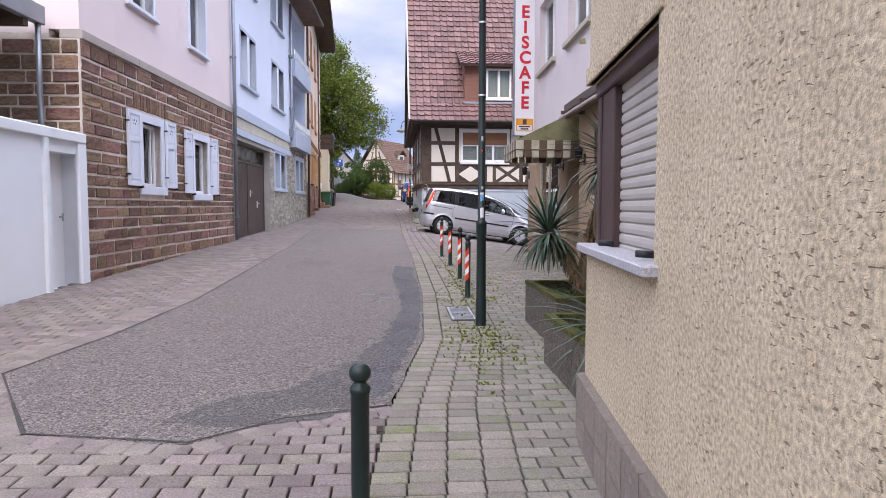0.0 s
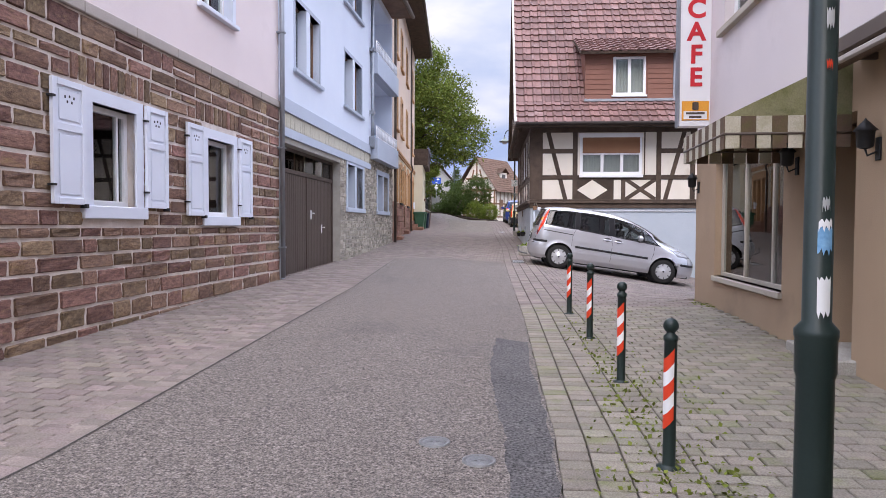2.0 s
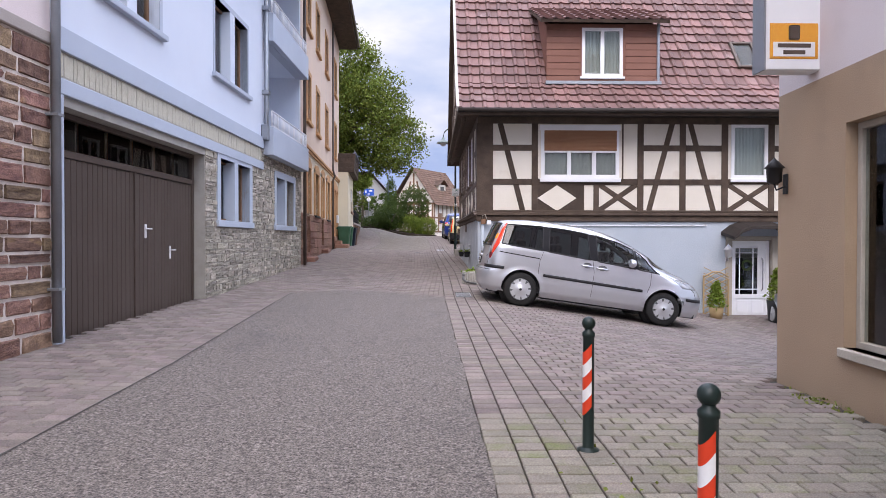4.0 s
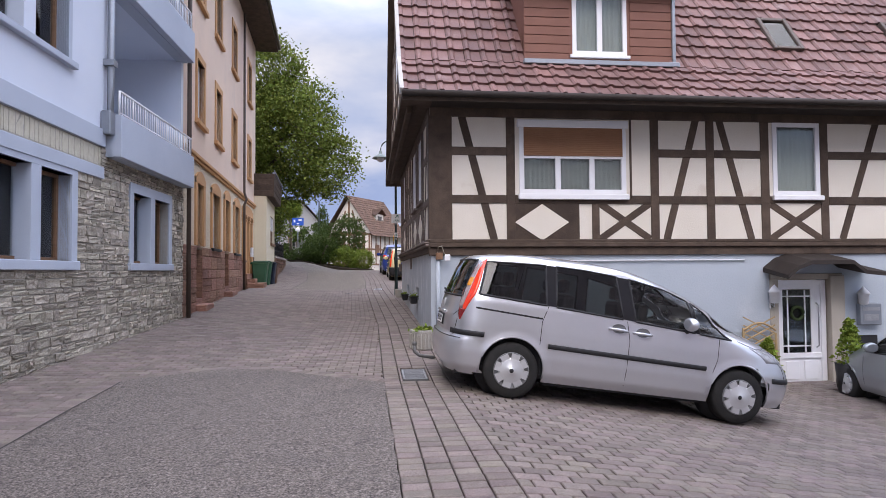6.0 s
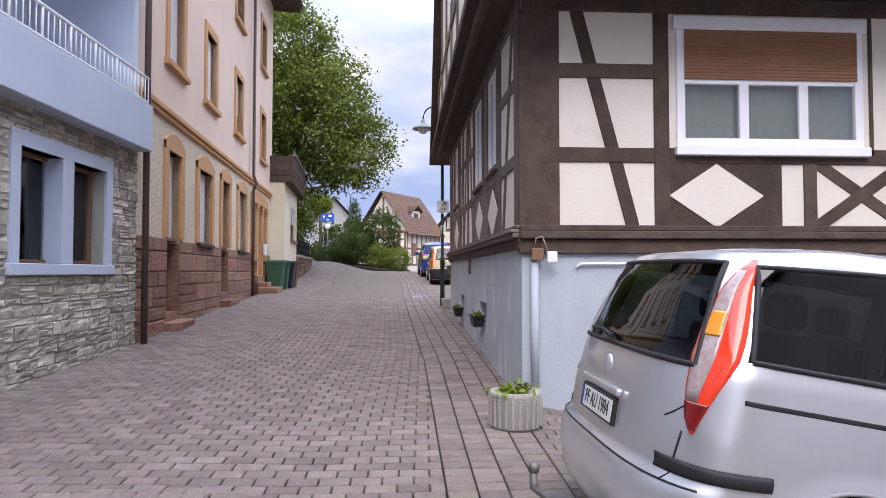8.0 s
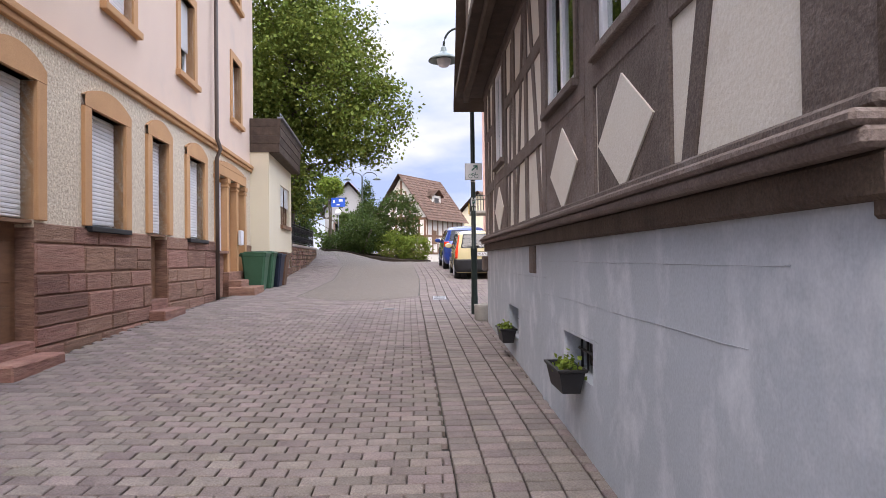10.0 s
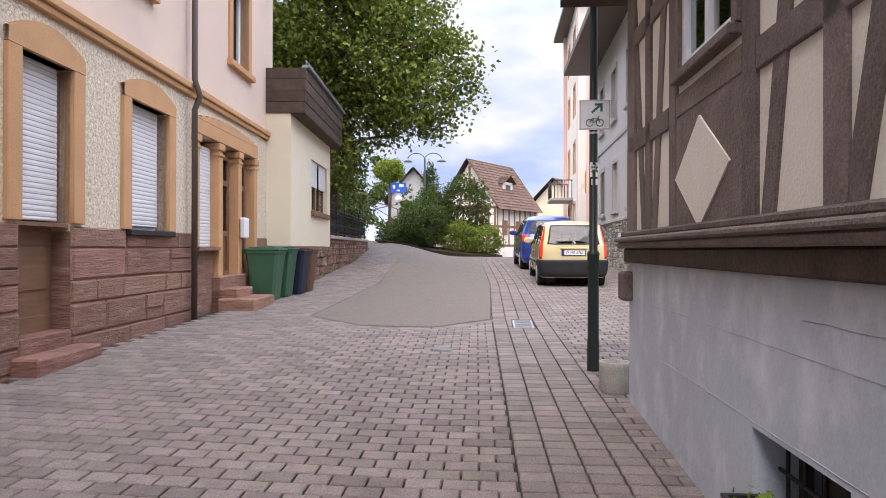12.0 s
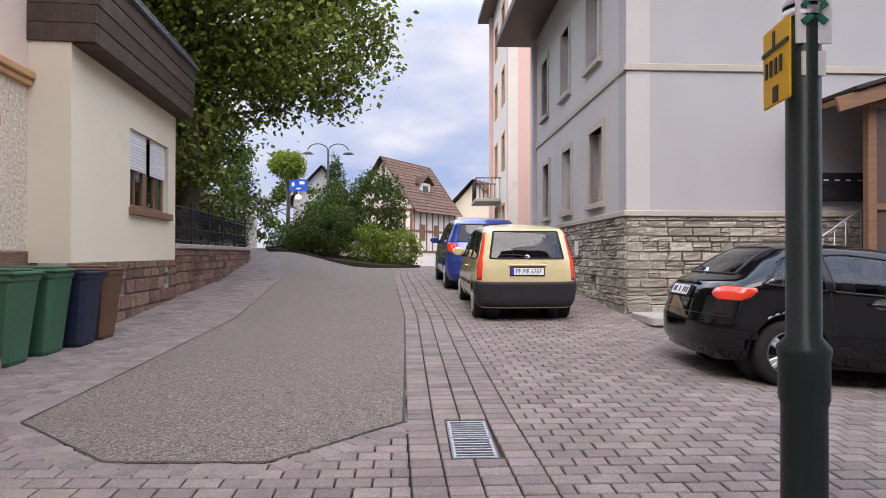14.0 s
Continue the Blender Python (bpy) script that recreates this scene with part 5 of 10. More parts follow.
def lozenge(h, m, xc, zc, hw, hh, field, wood=None):
    """A dark boarded field with a pale lozenge in it."""
    bm = B()
    a, b, c, d = field
    box(bm, a, b, -.014, .02, c, d)
    part("board", bm, wood or TIMBER, h, "", m)
    bm = B()
    f = [bm.verts.new((x, -.024, z)) for x, z in ((xc - hw, zc), (xc, zc - hh), (xc + hw, zc), (xc, zc + hh))]
    g = [bm.verts.new((v.co.x, -.01, v.co.z)) for v in f]
    bm.faces.new(f)
    for i in range(4):
        bm.faces.new((f[i], g[i], g[(i + 1) % 4], f[(i + 1) % 4]))
    part("lozenge", bm, INFILL, h, "cream plaster lozenge", m)


def half_timber_west(h):
    L = 9.25
    holes = [(-2.40, -1.5, 3.42, 4.7), (-3.97, -2.95, 3.40, 4.7), (-7.72, -6.85, 3.48, 4.72)]
    part("wall", wall_bm(-L, 0, 2.5, 5.0, 0.3, holes), INFILL, h, "", WM)
    low = [(-3.55, -2.70, 1.37, 1.64), (-6.68, -5.88, 1.26, 1.63)]
    part("plinth_wall", wall_bm(-L, 0, -.2, 2.36, .4, low), GREYBLUE, h, "grey-blue plinth wall with patched plaster", WM)
    T = []
    for u, w in ((.17, .34), (1.38, .15), (2.62, .2), (4.15, .18), (5.1, .15), (5.95, .15), (6.68, .16), (7.9, .16), (8.55, .15), (9.11, .28)):
        T.append(((-u, 2.55), (-u, 4.78), w))
    for a, b in ((.3, 1.3), (4.2, 6.6), (8.0, 9.2)):
        T += [((-a, 3.27), (-b, 3.27), .14), ((-a, 4.1), (-b, 4.1), .13)]
    for a, b in ((1.45, 2.55), (2.72, 4.06), (6.76, 7.82)):
        T.append(((-a, 3.30), (-b, 3.30), .14))
    for a, b in (((-.5, 4.78), (-1.15, 2.55)), ((-4.35, 2.55), (-4.9, 4.78)), ((-5.85, 2.55), (-5.25, 4.78)), ((-6.1, 4.7), (-6.5, 2.55)), ((-8.05, 4.7), (-8.4, 2.55)), ((-8.7, 2.55), (-9.1, 4.7)), ((-2.78, 4.7), (-2.86, 2.55)), ((-4.3, 4.7), (-4.1, 2.55))):
        T.append((a, b, .13))
    for a, b, w in T:
        bm = B()
        beam(bm, a, b, w, 0.009 if w == .1305 else 0.012 if abs(a[0] - b[0]) > .05 and abs(a[1] - b[1]) > .05 else 0.02)
        part("timber", bm, TIMBER_GR, h, "", WM)
    lozenge_w = ((1.95, 1.46, 2.45), (3.4, 2.80, 4.05), (7.36, 6.76, 7.82))
    for c, a, b in lozenge_w:
        lozenge(h, WM, -c, 2.85, .46, .31, (-b, -a, 2.55, 3.23), TIMBER_GR)
    for z0, z1, d in ((2.315, 2.43, .045), (2.43, 2.48, .10), (2.48, 2.52, .125), (2.52, 2.565, .07), (4.77, 5.0, .03)):
        bm = B()
        box(bm, -L - .02, 0.03, -d, 0.05, z0, z1, 0.012)
        part("sill_beam" if z0 < 3 else "top_plate", bm, TIMBER if z0 < 2.4 else TIMBER_GR, h, "", WM)
    for a, b, c, d in holes:
        window(h, a, b, c, d, WM, back=-0.01, w=.07, mat_f=WHITE, bars=[((a + b) / 2, .07)], sill=(.06, .07, TIMBER_GR, .06), casing=(.07, .035, TIMBER_GR), lab="white casement window in a brown timber frame")
    for a, b, c, d in low:
        bm = frame_bm(a, b, c, d, .04, .2, .25)
        fr = part("cellar_window", bm, BROWNMET, h, "small cellar opening with bars", WM)
        bm = B()
        for i in range(5):
            x = a + (b - a) * (i + .5) / 5
            tube(bm, [(x, .12, c), (x, .12, d)], .01, 6)
        tube(bm, [(a, .12, (c + d) / 2), (b, .12, (c + d) / 2)], .01, 6)
        part("bar", bm, BLACKPL, fr, "", WM)
        # dark board added to stand for the cellar's shade
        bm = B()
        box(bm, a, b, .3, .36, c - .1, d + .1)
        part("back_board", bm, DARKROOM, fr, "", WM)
    rng = random.Random(77)
    for u0, u1, zc in ((-9.1, -4.2, 2.02), (-5.2, -.6, 1.88), (-8.3, -2.4, 1.66), (-6.2, -.3, 2.16)):
        bm = B()
        tube(bm, [(u, -.001, zc + .004 * math.sin(u * 1.3) + rng.uniform(-.003, .003)) for u in np.arange(u0, u1, .18)], [.002] + [rng.uniform(.0005, .003) for _ in np.arange(u0, u1, .18)[1:]], 5)
        part("plaster_crack", bm, mat_crack, h, "hairline crack in the plaster", WM)
    bm = B()
    box(bm, -4.93, -4.70, -.03, .05, 2.05, 2.31, .006)
    part("hatch", bm, TIMBER_GR, h, "small dark wooden hatch", WM)
    bm = B()
    box(bm, -9.28, -9.12, -.09, .02, 2.0, 2.24, .02)
    part("beam_end", bm, TIMBER_GR, h, "", WM)


# dark canopy sheet; on the soffit and gutter its colour paints the eaves shadow
mat_canopy_eaves_shade = mat("dark_canopy_sheet_and_eaves_shade", (0.028, 0.021, 0.018), (0.04, 0.031, 0.026), 4, 0.7, 0.2, 30, grain=0.1)
mat_crack = mat("grey_crack_filler", (0.46, 0.48, 0.50), (0.36, 0.38, 0.40), 9, 0.9)
mat_peeled = mat("peeled_ochre_plaster", (0.42, 0.33, 0.20), (0.52, 0.47, 0.38), 9, 0.95, 0.6, 40, grain=0.3)
mat_plinth_light = mat("pale_blue_plinth_paint", (0.43, 0.475, 0.52), (0.385, 0.43, 0.475), 0.8, 0.88, 0.3, 30, grain=0.08, stain=(0.50, 0.53, 0.56), sscale=1.4, samt=0.2)
TIMBER_GR = mat("weathered_grey_brown_timber", (0.125, 0.094, 0.080), (0.185, 0.146, 0.127), 4, 0.8, 0.6, 30, rnd=0.2, grain=0.3, stain=(0.20, 0.17, 0.155), sscale=2.0, samt=0.1)
LEAFDK = mat("dark_leaf", (0.03, 0.05, 0.015), (0.05, 0.08, 0.025), 8, 0.7, grain=0.1, island=0.3)


def house_h():
    h = thing("house", "half-timbered house with cream infill, blue-grey plinth and tiled roof", "house", FH)
    half_timber_front(h)
    half_timber_west(h)
    part("wall", wall_bm(0, 14.2, -.8, 5.0, .3), INFILL, h, "", Matrix.Translation((.3, 8.93, 0)))
    part("wall", wall_bm(0, 9.4, -.8, 5.0, .3), INFILL, h, "", Matrix.Translation((14.5, 0, 0)) @ Matrix.Rotation(radians(90), 4, 'Z'))
    bm = B()
    box(bm, 0.1, 14.3, .3, 9.1, 4.9, 5.0)
    part("attic_floor", bm, TIMBER, h)
    # soffit coloured near black, the shadow below the tiles painted in
    bm = B()
    box(bm, -.5, 14.85, -.8, .02, 4.93, 4.965)
    part("soffit", bm, mat_canopy_eaves_shade, h)
    bm = B()
    f = [bm.verts.new(p) for p in ((14.5, 0, 4.9), (14.5, 9.4, 4.9), (14.5, 9.3, 5.3), (14.5, 4.7, 11.6), (14.5, .1, 5.3))]
    bm.faces.new(f)
    r = bmesh.ops.extrude_face_region(bm, geom=bm.faces[:])
    bmesh.ops.translate(bm, vec=(.25, 0, 0), verts=[v for v in r["geom"] if isinstance(v, bmesh.types.BMVert)])
    part("gable_wall", bm, INFILL, h)
    # roof: kicked eaves, then steep
    X0, X1 = -.54, 14.9
    y0, z0, y1, z1, yr = -.86, 4.97, .12, 5.82, 4.7
    k = 1.38
    zr = z1 + k * (yr - y1)
    bm = B()
    sec = [(y0, z0), (y1, z1), (yr, zr), (9.4 - y1, z1), (9.4 - y0, z0)]
    lo = [(y, z - .14) for y, z in sec]
    for (a, b), (c, d) in zip(zip(sec, sec[1:]), zip(lo, lo[1:])):
        quad(bm, [(X0, *a), (X1, *a), (X1, *b), (X0, *b)]), quad(bm, [(X0, *c), (X0, *d), (X1, *d), (X1, *c)])
        for X in (X0, X1):
            quad(bm, [(X, *a), (X, *b), (X, *d), (X, *c)])
    quad(bm, [(X0, *sec[0]), (X1, *sec[0]), (X1, *lo[0]), (X0, *lo[0])])
    part("roof", bm, TIMBER, h, "dark roof boarding")
    m1, m2 = slope(0, y0, z0, y1, z1), slope(0, y1, z1, yr, zr)
    dorm = [(1.78, 4.66), (10.95, 13.8)]
    L2 = math.hypot(yr - y1, zr - z1)
    tile_field(h, m1, X0, X1, 0.02, math.hypot(y1 - y0, z1 - z0), (), TILE, 200)
    sky = [(6.90, 7.54, .60, 1.64), (9.68, 10.32, .60, 1.64)]
    tile_field(h, m2, X0, X1, 0.0, L2, [(a, b, .05, 2.7) for a, b in dorm] + sky, TILE)
    bm = B()
    for X in (X0 - .04,):
        box(bm, X, X + .07, 0, math.hypot(y1 - y0, z1 - z0), -.05, .07, 0, 1, m1), box(bm, X, X + .07, 0, L2, -.05, .07, 0, 1, m2)
    part("verge_board", bm, GREYPL, h, "grey weathered verge board")
    # gutter in the same near black, continuing the painted eaves shadow
    bm = B()
    tube(bm, [(X0, y0 - .06, z0 - .03), (X1, y0 - .06, z0 - .03)], .055)
    part("gutter", bm, mat_canopy_eaves_shade, h, "eaves gutter coloured as dark as the shadow under the tiles")
    # jettied gable over the west wall
    bm = B()
    f = [bm.verts.new(p) for p in ((-.36, -.1, 5.0), (-.36, 9.4, 5.0), (-.36, 9.3, 5.25), (-.36, 4.7, zr - .55), (-.36, .1, 5.25))]
    bm.faces.new(f)
    r = bmesh.ops.extrude_face_region(bm, geom=bm.faces[:])
    bmesh.ops.translate(bm, vec=(.3, 0, 0), verts=[v for v in r["geom"] if isinstance(v, bmesh.types.BMVert)])
    part("gable_wall", bm, INFILL, h)
    for a, b, c, d in ((-.45, -.62, 4.78, 5.12),):
        bm = B()
        box(bm, -.54, .0, -.8, 9.6, 4.92, 5.05, .01), box(bm, -.42, -.32, -.1, 9.45, 4.8, 5.22, .015)
        part("jetty_beam", bm, TIMBER, h)
    for y in (0.6, 2.0, 3.4, 4.7, 6.0, 7.4, 8.8):
        bm = B()
        box(bm, -.39, -.35, y - .08, y + .08, 5.2, 5.6 + 1.3 * min(y, 9.4 - y))
        part("timber", bm, TIMBER_GR, h)
    for z in (6.4, 8.0):
        bm = B()
        box(bm, -.39, -.35, (z - 5.4) / 1.38, 9.4 - (z - 5.4) / 1.38, z - .08, z + .08)
        part("timber", bm, TIMBER_GR, h)
    bm = B()
    box(bm, -.42, -.34, 3.6, 4.4, 6.6, 7.7)
    part("gable_window", bm, GLASS, h)
    # dormers
    for a, b in dorm:
        yf, zb, zt = .18, 5.86, 7.38
        d = new("dormer")
        d.parent = h
        wx0, wx1 = a + .92, a + 1.98
        part("dormer_front", wall_bm(a, b, zb, zt, .12, [(wx0, wx1, 6.02, 7.28)], yf), CLADDING, d, "red-brown boarded dormer front")
        for i in range(9):
            z = zb + .02 + i * .168
            for s, e in ((a, wx0 - .06), (wx1 + .06, b)):
                bm = B()
                box(bm, s, e, yf - .016, yf + .01, z, z + .155, .004)
                part("board", bm, CLADDING, d)
        for X in (a, b - .1):
            bm = B()
            v = [[bm.verts.new((x, yy, zz)) for yy, zz in ((yf + .1, zb + .1), (yf + .1, zt), (1.98, 8.36))] for x in (X, X + .1)]
            bm.faces.new(v[0]), bm.faces.new(v[1][::-1])
            for i in range(3):
                bm.faces.new((v[0][i], v[0][(i + 1) % 3], v[1][(i + 1) % 3], v[1][i]))
            part("dormer_cheek", bm, CLADDING, d)
        window(d, wx0, wx1, 6.02, 7.28, Matrix.Translation((0, yf, 0)), back=-.02, w=.08, bars=[((wx0 + wx1) / 2, .1)], sill=(.06, .06, WHITE, .05), lab="white dormer window with curtain")
        md = slope(0, -.2, 7.38, 2.0, 8.40)
        bm = B()
        box(bm, a - .2, b + .2, 0, 2.42, -.08, 0, 0, 1, md)
        part("dormer_roof", bm, TIMBER, d)
        tile_field(d, md, a - .2, b + .2, .04, 2.4)
        bm = B()
        box(bm, a - .05, b + .05, -.03, .2, 5.78, 5.87, .01)
        box(bm, b - .02, b + .05, yf - .06, yf + .02, 5.85, 7.4, .01)
        part("flashing", bm, ZINC, d)
    for a, b, c, e in sky:
        bm = B()
        for q in ((a, a + .08, c, e), (b - .08, b, c, e), (a + .08, b - .08, c, c + .08), (a + .08, b - .08, e - .08, e)):
            box(bm, q[0], q[1], q[2], q[3], .0, .1, .01)
        bm.transform(m2)
        w = part("skylight", bm, BROWNMET, h, "roof window in a dark metal frame")
        bm = B()
        box(bm, a + .1, b - .1, c + .1, e - .1, .05, .06)
        part("pane", bm, GLASS, w, "", m2)
    return h


house_h()

# ---- ochre stuccoed house beside the start ----
FR_ = facade((1.2, 4.0), (1.076, 3.0))


FRAMEBR = mat("plum_brown_frame_paint", (0.062, 0.036, 0.032), (0.085, 0.052, 0.046), 3, 0.5, 0.1, 60, grain=0.1)


def house_r():
    h = thing("house", "ochre scratch-stuccoed house with a shuttered window and stone plinth", "house", FR_)
    win = (0.08, 1.56, 1.30, 2.26)
    part("wall", wall_bm(.08, 9, -.6, 9, .35, [win]), STUCCO, h)
    part("wall", wall_bm(0, 8, -.6, 9, .35), STUCCO, h, "", Matrix.Translation((.43, .35, 0)) @ Matrix.Rotation(radians(90), 4, 'Z'))
    part("wall", wall_bm(0, 9, -.6, 9, .3), STUCCO, h, "", Matrix.Translation((0, 8, 0)))
    part("wall", wall_bm(0, 8, -.6, 9, .35), STUCCO, h, "", Matrix.Translation((9, .35, 0)) @ Matrix.Rotation(radians(90), 4, 'Z'))
    bm = B()
    box(bm, -.3, 9.3, -.4, 8.5, 9, 9.2)
    part("roof", bm, TILE_OLD, h)
    a, b, c, d = win
    bm = B()
    box(bm, a + .1, a + .42, .062, .35, c, d, .006)
    w = part("window", bm, FRAMEBR, h, "window closed by a beige roller shutter in a dark brown frame")
    for q in ((a + .004, a + .098, .05, .35, c, d - .082), (b - .1, b + .02, .04, .2, c, d - .082), (a, b, .04, .2, d - .08, d + .02)):
        bm = B()
        box(bm, *q, .007)
        part("frame_bar", bm, FRAMEBR, w)
    z, i = d - .06, 0
    me = None
    while z > c - .01:
        if me is None:
            bm = slats_bm(a + .40, b - .08, -.058, 0, 0, .058, .014)
            me = bpy.data.meshes.new("slat")
            bm.to_mesh(me)
            bm.free()
            me.materials.append(BLINDGR)
        s = new("slat", me)
        s.parent = w
        s.location = (0, .10, z)
        z -= .058
    bm = B()
    box(bm, a - .03, b + .06, -.06, .2, c - .042, c + .008, .008)
    part("sill", bm, GRANITE, w, "speckled grey granite sill")
    bm = B()
    box(bm, a + .4, b - .1, .125, .15, c - .01, d)
    part("shutter_back", bm, BLINDGR, w)
    for x in (a + .47, b - .2):
        bm = B()
        tube(bm, [(x, .06, c + .03), (x, -.02, c + .035)], .016, 10)
        part("stop", bm, BLACKPL, w)
    bm = B()
    box(bm, a - .06, b + .06, -.012, .03, d, d + .1, .004)
    part("lintel", bm, STUCCO, w)
    me = []
    lay = [(x, min(x + .31, 9), z, z + .23) for z in (-.19, .04, .27) for x in np.arange(.05, 9, .31)]
    lay_stones(h, [(p + .004, q - .004, r, s) for p, q, r, s in lay], .06, PLINTH_BR, PLINTH_BR, None, None, .02, .05, name="plinth_stone")


house_r()

# ---- ice-cream parlour with lilac upper floor ----
FS = facade((3.64, 17.35), (2.90, 0.0))


def house_shop():
    h = thing("house", "closed ice-cream parlour with brown shopfront and pale lilac upper floor", "house", FS)
    X = lambda u: 17.365 - u
    shopw = (X(16.2), X(13.45), .88, 2.78)
    door = (X(12.72), X(11.75), .2, 2.75)
    w2 = (X(10.72), X(8.6), 1.72, 2.8)
    w3 = (X(8.0), X(6.0), 1.72, 2.8)
    part("wall", wall_bm(0, 13.2, -.6, 3.25, .35, [shopw, door, w2, w3]), SHOPBR, h, "brown plaster shopfront")
    ups = [(X(15.9), X(14.1), 4.72, 6.3), (X(12.85), X(11.1), 4.72, 6.3), (X(9.8), X(8.2), 4.72, 6.3)]
    part("upper_wall", wall_bm(0, 13.2, 3.25, 9.3, .35, ups), LILAC, h, "pale lilac plaster upper wall")
    part("wall", wall_bm(0, 8, -.8, 9.3, .35), LILAC, h, "", Matrix.Translation((.35, .35, 0)) @ Matrix.Rotation(radians(90), 4, 'Z'))
    part("wall", wall_bm(0, 8, -.8, 9.3, .35), LILAC, h, "", Matrix.Translation((13.2, .35, 0)) @ Matrix.Rotation(radians(90), 4, 'Z'))
    part("wall", wall_bm(0, 13.2, -.8, 9.3, .35), LILAC, h, "", Matrix.Translation((0, 8, 0)))
    bm = B()
    box(bm, -.3, 13.4, -.5, 8.6, 9.3, 9.5), box(bm, .1, 13.1, .35, 8, 3.2, 3.3)
    part("roof", bm, TILE_OLD, h)
    a, b, c, d = shopw
    w = window(h, a, b, c, d, back=.1, w=.06, bars=[(X(15.1), .06), (X(14.05), .06)], mat_f=BEIGETRIM, sill=(.08, .05, BEIGETRIM, .02), curtain=False, lab="shop window with beige metal frame")
    # back of the shop room, its dimness put into the colour
    bm = B()
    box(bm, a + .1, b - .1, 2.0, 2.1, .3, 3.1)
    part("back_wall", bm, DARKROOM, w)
    bm = B()
    box(bm, X(14.75), X(14.5), .15, .155, 1.8, 2.15)
    part("notice", bm, WHITE, w, "white paper notice")
    for a, b, c, d in (w2, w3):
        window(h, a, b, c, d, back=.1, w=.07, bars=[((a + b) / 2, .07)], mat_f=WHITE, curtain=True, sill=(.06, .06, BEIGETRIM, .03), casing=(.1, .015, SHOPBR))
        bm = B()
        box(bm, a, b, -.012, .02, c - .62, c - .1, .006)
        part("panel", bm, BLUEBAND, h)
    a, b, c, d = door
    bm = frame_bm(a, b, .35, d, .09, .5, .58, (), [(2.2, .08)])
    box(bm, a + .09, b - .09, .53, .56, .4, 1.1)
    dd = part("shop_door", bm, WOODBR, h, "dark wooden shop door set back in a porch")
    bm = B()
    box(bm, a + .08, b - .08, .54, .546, 1.1, d - .08)
    part("pane", bm, GLASS, dd)
    bm = B()
    box(bm, a - .1, b + .1, -.18, .5, .1, .42, .015)
    part("step", bm, CONCRETE, h)
    bm = B()
    box(bm, a - .07, a, .35, .6, .2, d), box(bm, b, b + .07, .35, .6, .2, d)
    part("porch_wall", bm, SHOPBR, h)
    for a, b, c, d in ups:
        window(h, a, b, c, d, back=.14, w=.07, bars=[((a + b) / 2, .08)], sill=(.1, .09, BEIGETRIM, .12), lab="white upper window with stone sill")


house_shop()
STRIPE_B = mat("brown_awning_cloth", (0.10, 0.065, 0.045), (0.14, 0.09, 0.06), 5, 0.9, grain=0.15, stain=(0.10, 0.10, 0.03), sscale=2, samt=0.3)
STRIPE_W = mat("dirty_white_awning_cloth", (0.50, 0.46, 0.37), (0.42, 0.38, 0.29), 4, 0.9, grain=0.15, stain=(0.24, 0.22, 0.09), sscale=2.2, samt=0.35)
ALGAE = mat("algae_green_awning_cloth", (0.15, 0.15, 0.06), (0.24, 0.22, 0.13), 3, 0.95, grain=0.2, stain=(0.07, 0.08, 0.025), sscale=2, samt=0.3)


